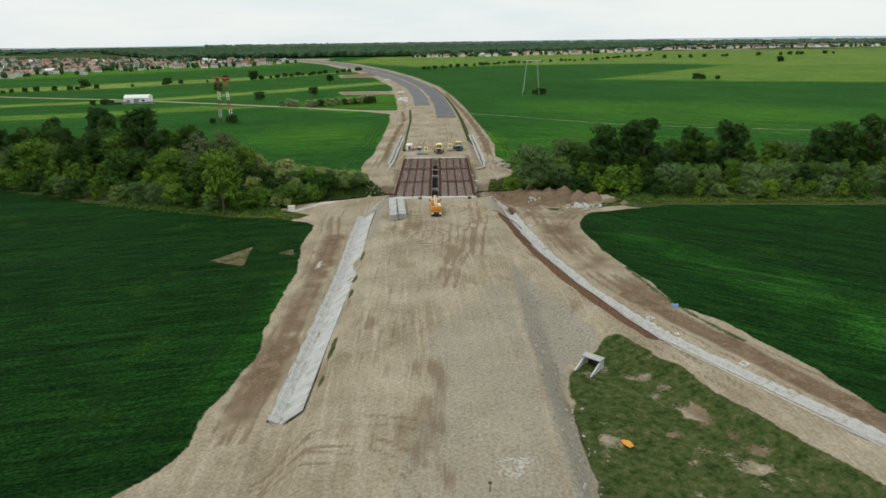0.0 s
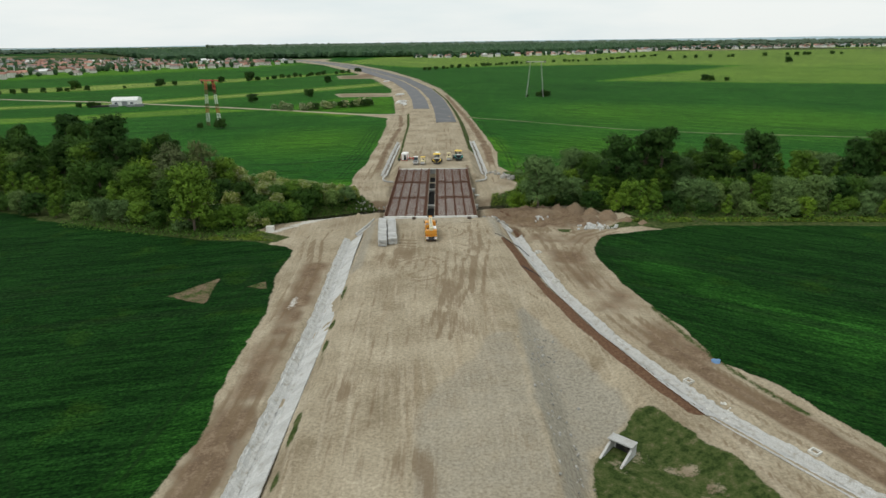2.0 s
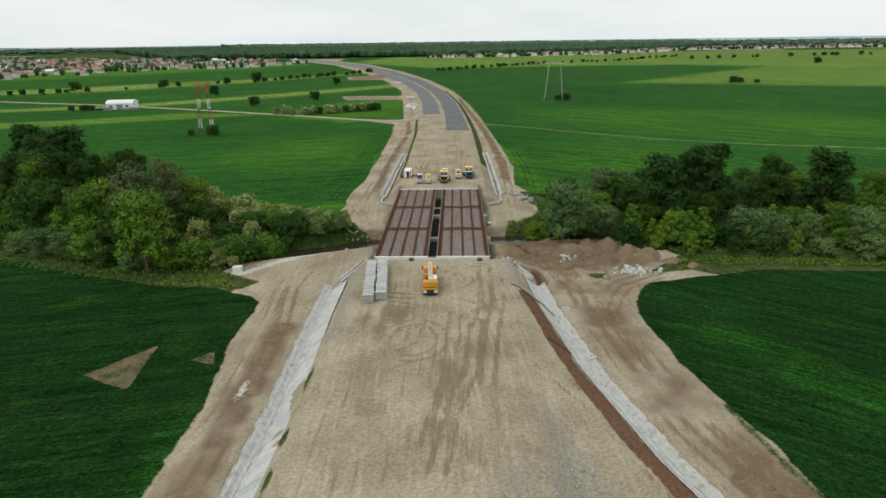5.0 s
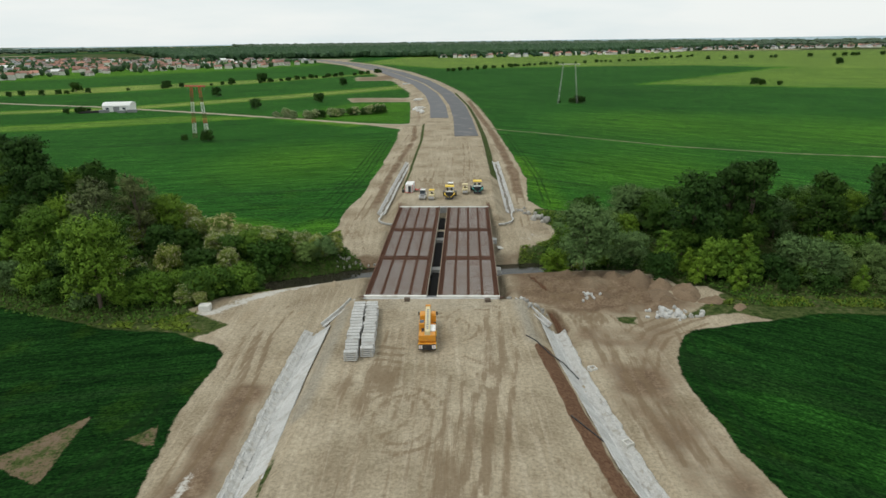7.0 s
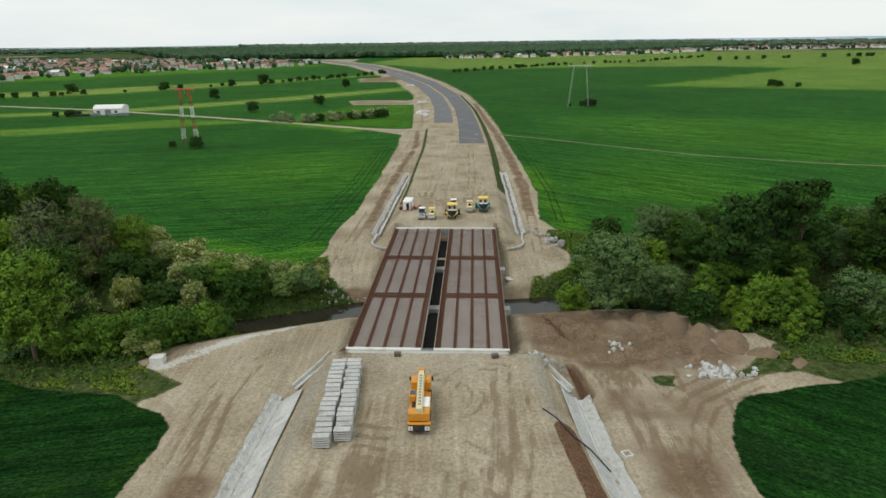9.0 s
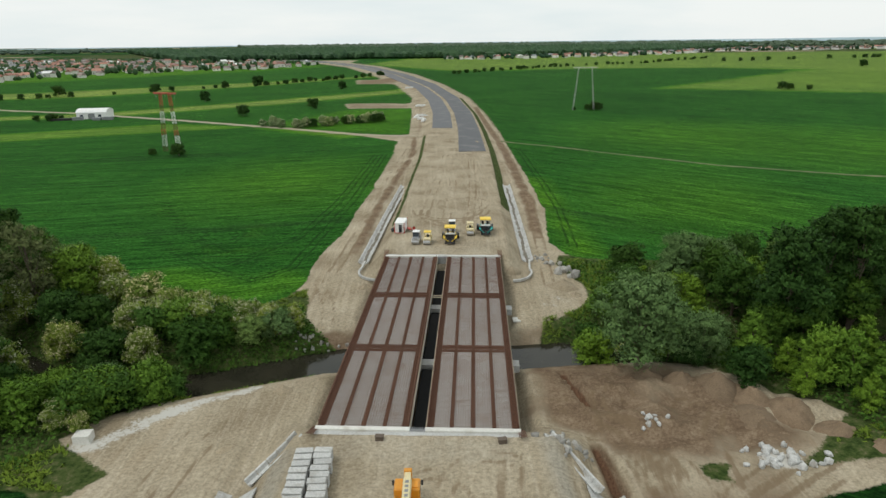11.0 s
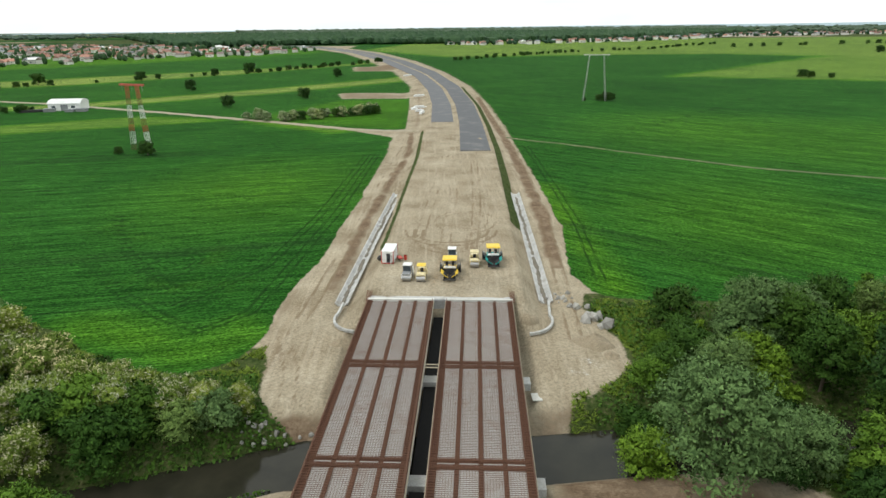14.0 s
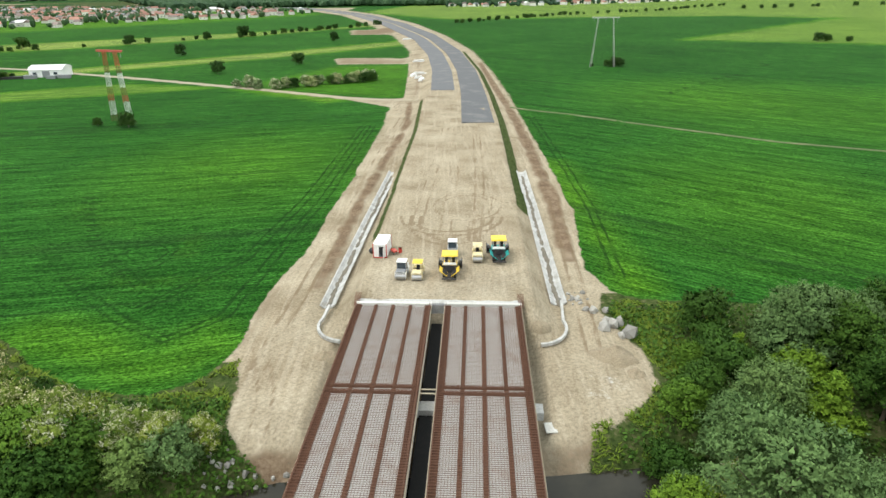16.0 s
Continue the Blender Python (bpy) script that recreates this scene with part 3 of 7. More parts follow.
    crop = [(((-40, 60), (-35.5, 78), (-34.8, 100), (-35.8, 125), (-37.5, 150)), 0.9), (((-70, 92), (-54, 88), (-46, 78), (-47, 60)), 0.9), (((-80, 108), (-60, 104), (-40, 128), (-36.5, 150)), 0.9),
            (((-75, 262), (-60, 247), (-50, 239), (-40, 233), (-34, 240), (-33, 262), (-31.5, 300), (-32.5, 380)), 0.9), (loop(-58, 262, 5, 7), 0.9), (((-90, 300), (-70, 268), (-52, 250)), 0.9), (((-48, 242), (-38, 262), (-35.5, 300), (-36, 380)), 0.9),
            (((40, 170), (38.5, 156), (39.5, 140), (43.5, 124), (47, 108)), 0.9), (((28, 256), (29, 290), (27.5, 330), (24, 396)), 0.9), (((57, 407), (113, 480), (195, 579)), 0.6), (((60, 70), (59, 84), (54, 96)), 0.9)]
    for line, gauge in crop:
        for s in (-gauge, gauge):
            marks = np.maximum(marks, near_line(px, py, aside(line, s), 0.3, 0.7) * 0.9)
    return marks


def ground():
    xs = [-50.0]
    while xs[-1] < 58:
        xs.append(xs[-1] + 0.5)
    d = 0.55
    while xs[-1] < 5200:
        d *= 1.055
        xs.append(xs[-1] + d)
        xs.insert(0, xs[0] - d)
    ys = [40.0]
    while ys[-1] < 310:
        ys.append(ys[-1] + 0.5)
    d = 0.55
    while ys[-1] < 5300:
        d *= 1.042
        ys.append(ys[-1] + d)
    d = 1.0
    while ys[0] > -700:
        d *= 1.3
        ys.insert(0, ys[0] - d)
    px, py = np.meshgrid(np.array(xs), np.array(ys))
    pz = height(px, py)
    nx, ny = len(xs), len(ys)
    me = bpy.data.meshes.new("ground")
    co = np.stack([px, py, pz], -1).reshape(-1, 3)
    i = (np.arange(ny - 1)[:, None] * nx + np.arange(nx - 1)[None]).reshape(-1)
    faces = np.stack([i, i + 1, i + nx + 1, i + nx], -1)
    me.vertices.add(len(co))
    me.vertices.foreach_set("co", co.reshape(-1))
    me.loops.add(faces.size)
    me.loops.foreach_set("vertex_index", faces.reshape(-1).astype(np.int32))
    me.polygons.add(len(faces))
    me.polygons.foreach_set("loop_start", np.arange(0, faces.size, 4, dtype=np.int32))
    me.update(calc_edges=True)
    me.polygons.foreach_set("use_smooth", [True] * len(faces))
    far = np.clip(1 + (py - 300) / 60, 1, 12)
    crop, tone = np.zeros(px.shape), np.full(px.shape, 0.25)
    wx = px + (0.8 * vnoise(px, py, 9.0, 11) + 0.25 * vnoise(px, py, 2.3, 12)) * (np.abs(px) < 140) * (py < 330)
    wy = py + (0.8 * vnoise(px, py, 9.0, 13) + 0.25 * vnoise(px, py, 2.3, 14)) * (np.abs(px) < 140) * (py < 330)
    for poly, value in ((L_FIELD, 0.04), (R_FIELD, 0.07), (L_NORTH, 0.41), (L_FAR, 0.43), (R_NORTH, 0.40)):
        k = inside(wx, wy, poly, 2.2 * far)
        tone = np.where(k > 0.02, value, tone)
        crop = np.maximum(crop, k)
    crop = np.where(py > 1500, np.maximum(crop, np.clip((py - 1500) / 200, 0, 1)), crop)
    # a patchwork of crops, meadow and ploughed land far over the plain
    patch = vnoise(px * 0.4 + py * 0.1, py, 170, 61) + 0.4 * vnoise(px * 0.5, py * 1.3, 90, 62)
    plain = (py > 1750) | ((px < -500) & (py > 1500))
    tone = np.where(plain, 0.34 + 0.22 * vnoise(px * 0.3, py, 140, 63), tone)
    crop = np.where(plain & (patch < -0.05), 0.0, crop)
    behind = inside(px, py, ((-1500, -5000), (1500, -5000), (1500, 20), (60, 20), (-50, 20), (-1500, 20)), 4)
    crop = np.maximum(crop, np.where(np.abs(px) > 60, behind, 0))

    def paint(layer, poly, value, soft, weight=1.0):
        k = inside(px, py, poly, soft) * weight
        return layer * (1 - k) + value * k

    # strips of other crops in the far fields
    tone = paint(tone, ((-230, 418), (-120, 470), (-60, 428), (-50, 434), (-90, 462), (-177, 484), (-240, 446), (-700, 330), (-700, 290)), 0.72, 8)
    tone = paint(tone, ((-470, 470), (-250, 542), (-150, 640), (-46, 756), (-54, 698), (-140, 600), (-225, 530), (-460, 440)), 0.86, 10)
    tone = paint(tone, ((-900, 440), (-560, 610), (-345, 668), (-225, 790), (-110, 960), (-100, 990), (-250, 850), (-420, 720), (-900, 560)), 0.85, 14)
    tone = paint(tone, ((-1600, 900), (-553, 860), (-350, 1100), (-250, 1300), (-420, 1500), (-1600, 1700)), 0.7, 40, 0.7)
    tone = paint(tone, ((172, 728), (267, 690), (330, 667), (900, 500), (1800, 700), (1800, 1400), (540, 1032), (427, 1007)), 0.77, 14)
    tone = paint(tone, ((-28, 1085), (136, 1106), (343, 1120), (520, 990), (2400, 1500), (2400, 2600), (700, 2300), (-150, 1700), (-200, 1350)), 0.80, 25)
    tone = paint(tone, ((600, 700), (700, 690), (900, 820), (800, 860)), 0.2, 10, 0.5)
    # lusher sprays in the near field
    for line, half, value in ((((46, 150), (52, 138), (62, 120), (66, 108)), 4.0, 0.44), (((70, 118), (74, 104), (70, 92)), 4.5, 0.44),
                              (((-31, 124), (-29.5, 100), (-33, 80)), 1.5, 0.42), (((-60, 233), (-40, 227), (-33, 232)), 6, 0.57), (((30, 252), (27, 290), (25.5, 330)), 3, 0.66)):
        k = near_line(px, py, line, half, 9) * (0.75 + 0.35 * vnoise(px, py, 7, 83))
        tone = tone * (1 - k) + value * k
    for cx, cy, r, v in ((-60, 330, 45, 0.55), (70, 300, 45, 0.55), (110, 430, 70, 0.55), (200, 380, 80, 0.55), (90, 620, 90, 0.36), (-20, 980, 60, 0.36)):
        k = np.clip(1.2 - np.hypot(px - cx, (py - cy) * 0.8) / r, 0, 1) * 0.8
        tone = tone * (1 - k) + v * k
    # bare patches in the crops, the farm track, the lane across the far field
    for poly in (((-51.6, 134.5), (-44.3, 144.5), (-42.5, 130)), ((-37.5, 139), (-34.5, 142.5), (-33, 137.5))):
        crop = paint(crop, poly, 0.15, 1.6)
    grass = np.where(plain & (patch < -0.05) & (patch > -0.75), 1.0, 0.0)
    # grass: river banks, ditch flanks, the hollow beside the haul road, verges
    grass = np.maximum(grass, inside(px, py, ((-900, 250), (-160, 205), (-100, 180), (-60, 167), (-43, 163), (-36, 172), (-46, 178), (-40, 187), (-30, 193.5), (-22, 196.5), (-18, 200), (-15, 206.5), (-20, 209.6), (-23.2, 212.6), (-24.8, 216), (-25.6, 222), (-27.4, 227), (-33, 229), (-52, 229), (-75, 240), (-160, 258), (-900, 380)), 3))
    grass = np.maximum(grass, inside(px, py, ((42, 176), (52, 178), (62, 172), (126, 169), (300, 176), (900, 200), (900, 400), (300, 275), (64, 247), (40, 251), (23.8, 249), (22.4, 243), (24.4, 237), (26.4, 232), (26.4, 224.5), (24.6, 221.6), (21.2, 217.6), (17.6, 215.4), (16.2, 212.4), (15.4, 209), (20, 207.5), (27, 206), (40, 198), (53, 187)), 3))
    grass = np.maximum(grass, inside(px, py, ((16, 30), (16.6, 64), (17.2, 78), (18.5, 84), (22.5, 88.5), (26.3, 92.6), (29, 90), (34, 82), (37.8, 72), (41.2, 64.6), (46, 55), (60, 32)), 2.0) * (0.86 + 0.34 * vnoise(px, py, 4.0, 21) + 0.22 * vnoise(px, py, 1.6, 22)))
    grass = np.maximum(grass, near_line(px, py, ((-16.4, 66), (-16.2, 100), (-16.8, 135)), 0.55, 1.2) * (0.6 + 0.5 * vnoise(px, py, 3.5, 75)))
    grass = np.maximum(grass, near_line(px, py, ((-15.2, 268), (-15.5, 300), (-15.8, 360), (-19, 425)), 0.9, 1.5) * 0.75)
    grass = np.maximum(grass, near_line(px, py, ((13.7, 285), (13.3, 330), (12.4, 380), (10, 440), (5.5, 515), (-6, 630)), 1.4, 1.5) * 0.9)
    crop = crop * (1 - inside(px, py, ((-93, 602), (-39, 594), (-39, 566), (-82, 562)), 5))
    crop = crop * (1 - inside(px, py, ((-27, 437), (-23, 437), (-28, 520), (-38, 620), (-42, 620), (-33, 520)), 4))
    tone = paint(tone, ((-29, 440), (-33, 520), (-40, 560), (-82, 558), (-110, 480), (-52, 446)), 0.56, 8)
    grass = np.maximum(grass, near_line(px, py, ((48, 92), (44, 101), (41, 113), (39, 126)), 0.8, 3) * 0.8)
    # dark, freshly turned or wet earth
    mud_and_shade = near_line(px, py, ((58, 64), (55.2, 69), (50.5, 78.5), (44.6, 92), (39.4, 102), (35.5, 111)), 2.2, 1.6) * 1.15
    band = near_line(px, py, ((48, 46), (40, 59), (33, 72), (27.5, 84)), 1.6, 2.5)
    mud_and_shade = np.maximum(mud_and_shade, band * 0.9)
    grass = grass * (1 - 0.32 * band)
    grass = np.maximum(grass, near_line(px, py, aside(HAUL_IN[:5], -1.4), 1.5, 1.8) * 0.95)
    mud_and_shade = np.maximum(mud_and_shade, near_line(px, py, ((-26.5, 72), (-25.4, 92), (-25, 110), (-25.6, 128), (-26.5, 150)), 3.0, 3.5) * 0.95)
    red = near_line(px, py, [(x - 4.2 - 0.012 * (y - 112), y) for x, y in DITCH if 90 < y < 159], 1.35, 0.7) * (0.85 + 0.3 * vnoise(px, py, 3.0, 74))
    # dark red-brown colour along the two trenches
    for line in (((17.9, 196.6), (19.1, 192), (20.4, 187.7)), ((19.6, 179.2), (20.2, 175), (20.6, 170.5))):
        red = np.maximum(red, near_line(px, py, line, 0.5, 0.8))
    mud_and_shade = np.maximum(mud_and_shade, inside(px, py, ((12, 201), (14, 186), (22, 178), (36, 176), (47, 182), (40, 193), (34, 200), (22, 204)), 6) * 1.05)
    mud_and_shade = np.maximum(mud_and_shade, inside(px, py, ((40, 100), (30, 118), (26, 140), (23, 168), (18, 178), (30, 184), (44, 178), (38, 166), (35, 152), (38, 128), (44, 106)), 5) * (0.66 + 0.3 * vnoise(px, py, 7, 71)))
    # a wider dark brown band along the same trenches
    for line in (((17.9, 196.6), (19.1, 192), (20.4, 187.7)), ((19.6, 179.2), (20.2, 175), (20.6, 170.5))):
        mud_and_shade = np.maximum(mud_and_shade, near_line(px, py, line, 0.9, 1.0) * 1.5)
    mud_and_shade = np.maximum(mud_and_shade, inside(px, py, ((28, 185), (34, 182.5), (34.5, 179.5), (30, 181)), 2.0) * 1.3)
    grass = np.maximum(grass, inside(px, py, ((29.6, 176), (34.6, 177.4), (33.6, 172), (30.8, 171.6)), 2.0) * (0.62 + 0.3 * vnoise(px, py, 1.6, 72)))
    mud_and_shade = np.maximum(mud_and_shade, near_line(px, py, ((50, 82), (42, 98), (36.5, 112), (32.5, 130), (30.5, 150), (30, 168)), 2.2, 4.0) * 0.5)
    mud_and_shade = np.maximum(mud_and_shade, near_line(px, py, ((20.5, 262), (21, 300), (19.5, 345), (17, 400), (12, 470), (6, 560)), 1.7, 1.6) * 1.0)
    mud_and_shade = np.maximum(mud_and_shade, near_line(px, py, ((-22, 250), (-22.4, 290), (-21.6, 330), (-20.5, 380), (-24, 425)), 1.3, 1.6) * 0.95)
    mud_and_shade = np.maximum(mud_and_shade, inside(px, py, ((-93, 602), (-39, 594), (-39, 566), (-82, 562)), 9) * 0.65)
    mud_and_shade = np.maximum(mud_and_shade, inside(px, py, ((-131, 883), (-89, 909), (-73, 829), (-120, 817)), 10) * 0.85)
    mud_and_shade = np.maximum(mud_and_shade, near_line(px, py, ((-23, 440), (-28, 520), (-38, 620)), 1.5, 3) * 0.6)
    mud_and_shade = np.maximum(mud_and_shade, np.clip(1.6 - np.abs(np.abs(py - river_y(px)) - 5.2) / 2.0, 0, 1) * (np.abs(px) < 60) * 0.75)
    mud_and_shade = mud_and_shade + (0.30 * vnoise(px, py, 6.0, 31) + 0.22 * vnoise(px, py, 2.4, 32)) * (mud_and_shade > 0.02) * (py < 420)
    crop = np.where(inside(px, py, ((-131, 883), (-89, 909), (-73, 829), (-120, 817)), 10) > 0.5, 0, crop)
    # grey gravel: the fresh half of the carriageway, its flank and the fan, aprons by the bridge
    grav = inside(wx, wy, ((-7, 36), (-5.7, 57.6), (-2.6, 64), (-1.7, 72), (-1.4, 80), (-1.9, 87), (0.8, 95), (5.7, 102), (9.3, 110), (12.9, 110), (13.1, 95), (12.9, 72), (12.8, 36)), 1.6) * 0.62
    grav = np.maximum(grav, inside(wx, wy, ((12.9, 36), (13.1, 118), (15, 121), (18, 112), (21.8, 104), (26.2, 91.4), (23, 88), (18, 84), (16.2, 77), (16.4, 36)), 1.6) * (0.95 + 0.25 * vnoise(px, py, 1.6, 73)))
    grav = np.maximum(grav, near_line(px, py, ((-15.8, 140), (-15.8, 172)), 1.4, 1.5) * 0.8)
    grav = np.maximum(grav, near_line(px, py, ((14.8, 160), (13.5, 175), (17, 178)), 1.4, 2.5) * 0.85)
    grav = np.maximum(grav, inside(px, py, ((-13, 170), (10, 170), (10, 176), (-13, 176)), 3) * 0.45)
    grav = np.maximum(grav, inside(px, py, ((-12, 239), (10, 239), (12, 250), (-13, 250)), 4) * 0.4)
    # lime and crushed stone
    pale = inside(px, py, ((5, 54), (12, 54.5), (12.3, 58), (9, 60), (3.5, 59.5)), 3) * 0.5
    pale = np.maximum(pale, near_line(px, py, ((-50, 173), (-40, 178), (-33, 186.5), (-26, 191.5)), 2.0, 3.0) * 0.66)
    pale = np.maximum(pale, inside(px, py, ((37.6, 178.6), (42.6, 178), (42, 175), (38.4, 175.6)), 2) * 0.95)
    pale = np.maximum(pale, inside(px, py, ((-27, 125), (-25, 128), (-25.5, 136), (-27.5, 131)), 2) * 0.6)
    pale = np.maximum(pale, inside(px, py, ((14, 218), (23, 220), (25, 226), (18, 229)), 4) * 0.45)
    for poly in (((-51.6, 134.5), (-44.3, 144.5), (-42.5, 130)), ((-37.5, 139), (-34.5, 142.5), (-33, 137.5))):
        mud_and_shade = np.maximum(mud_and_shade, np.clip(inside(px, py, poly, 5) * 2.5, 0, 1) * 0.9)
        grass = np.maximum(grass, np.clip(inside(px, py, poly, 5) * 2.5, 0, 1) * 0.5)
    for line in (((24.5, 214), (27, 226), (30, 238), (24, 244)), ((-29, 213), (-31, 225), (-28.6, 235), (-28.6, 250)), ((-33, 160), (-35.5, 166), (-44, 170))):
        mud_and_shade = np.maximum(mud_and_shade, near_line(px, py, line, 0.7, 2.5) * 0.7)
    # under the decks the same dark colour paints their shade into the soil
    mud_and_shade = np.maximum(mud_and_shade, inside(px, py, ((-13, 178), (10, 178), (10, 237), (-13, 237)), 2))
    rut = wheel_marks(px, py)
    # wheel-darkened soil on the causeway
    worn = np.zeros(px.shape)
    for cx, cy, rx, ry, v in ((-2, 72, 3.2, 14, 0.5), (3, 124, 5, 18, 0.42), (8, 160, 2.0, 10, 0.40), (-8, 146.5, 4.5, 6, 0.8), (2.5, 125, 3.5, 7, 0.6), (8.5, 150, 2.0, 9, 0.6), (-3, 76, 2.4, 7, 0.5), (-12, 92, 2.5, 9, 0.4), (0.5, 60, 1.2, 8, 0.5), (-9, 64, 5, 4, 0.4), (0, 262, 8, 6, 0.40), (3, 268, 5, 9, 0.36)):
        worn = np.maximum(worn, np.clip(1.6 - np.hypot((px - cx) / rx, (py - cy) / ry), 0, 1) * v)
    rut = np.maximum(rut, worn * np.clip(0.55 + 0.6 * vnoise(px * 2.6, py * 0.45, 2.2, 51) + 0.5 * vnoise(px * 1.5, py * 0.6, 3.0, 52), 0, 1.3))
    for layer, sets in (("cover", (crop, grass, mud_and_shade, red)), ("soil", (grav, pale, tone, rut))):
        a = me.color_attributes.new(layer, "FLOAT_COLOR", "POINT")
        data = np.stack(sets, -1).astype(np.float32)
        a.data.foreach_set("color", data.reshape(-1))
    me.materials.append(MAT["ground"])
    return tagged(new("ground", me), "bare driven soil, green crop fields and grassy banks", "ground", kind="structure")


ground()


def z_at(x, y):
    return float(height(np.array([float(x)]), np.array([float(y)]))[0])


def sheet(name, line_a, line_b, lift, mat, label, category, z_of=None):
    """A paved strip with thickness between two lines."""
    bm = bmesh.new()
    rows = []
    for (ax, ay), (bx, by) in zip(line_a, line_b):
        za = (z_of or z_at)((ax + bx) / 2, (ay + by) / 2) + lift
        rows.append([bm.verts.new((ax, ay, za)), bm.verts.new((bx, by, za)), bm.verts.new((bx, by, za - 0.4)), bm.verts.new((ax, ay, za - 0.4))])
    for a, b in zip(rows, rows[1:]):
        for i in range(4):
            bm.faces.new((a[i], a[(i + 1) % 4], b[(i + 1) % 4], b[i]))
    bm.faces.new(rows[0])
    bm.faces.new(rows[-1][::-1])
    bmesh.ops.recalc_face_normals(bm, faces=bm.faces[:])
    return thing(name, bm, mat, label, category, kind="structure")


def edge_line(line, start, end, count=40, shift=0.0):
    ys = np.linspace(start, end, count)
    return [(float(along(np.array([y]), *[(b, a) for a, b in line])[0]) + shift, float(y)) for y in ys]


def carriageway(name, y0, side, label):
    ys = np.linspace(y0, 1650, 90)
    r = along(ys, *[(b, a) for a, b in ROAD_R])
    l = along(ys, *[(b, a) for a, b in ROAD_L])
    mid = (l + r) / 2
    a, b = (mid + 1.3, r) if side else (l, mid - 1.3)
    return sheet(name, list(zip(a.tolist(), ys.tolist())), list(zip(b.tolist(), ys.tolist())), 0.12, "asphalt", label, "road")


carriageway("road", 371.5, 1, "dark fresh asphalt carriageway curving away, unmarked")
carriageway("road", 444, 0, "dark fresh asphalt carriageway beside a bare median")


def water():
    bm = bmesh.new()
    pts = [(x, float(river_y(np.array([x]))[0])) for x in np.linspace(-420, 420, 90)]
    a = [bm.verts.new((x, y - 7, -5.5)) for x, y in pts]
    b = [bm.verts.new((x, y + 7, -5.5)) for x, y in pts]
    for i in range(len(a) - 1):
        bm.faces.new((a[i], a[i + 1], b[i + 1], b[i]))
    bmesh.ops.recalc_face_normals(bm, faces=bm.faces[:])
    return thing("water", bm, "water", "dark slow river water between grassy banks", "water", kind="structure")


water()


def strip(name, line, half, mat, label, category):
    pts = []
    for (ax, ay), (bx, by) in zip(line, line[1:]):
        n = max(2, int(math.hypot(bx - ax, by - ay) / 6))
        pts += [(ax + (bx - ax) * i / n, ay + (by - ay) * i / n) for i in range(n)]
    pts.append(line[-1])
    return sheet(name, [(p[0] + random.uniform(-0.2, 0.2), p[1]) for p in aside(pts, half)], [(p[0] + random.uniform(-0.2, 0.2), p[1]) for p in aside(pts, -half)], 0.07, mat, label, category)


strip("lane", ((-21, 430), (-30, 432), (-40, 434.5), (-52, 438), (-96, 462), (-175, 502), (-272, 547), (-322, 563), (-700, 700), (-1500, 1000)), 2.3, "soil_strip", "pale dusty farm lane between crop fields", "lane")
strip("track", ((17, 413), (38, 401), (62, 381), (96, 355), (135, 337), (300, 290), (900, 200)), 1.0, "verge", "dry grassy field track between two crops", "track")


# ---- the bridge under construction ----
DECKS = ((-13.3, -2.5), (-0.5, 10.3))
SPANS = ((177.0, 197.0), (197.0, 217.2), (217.2, 237.6))


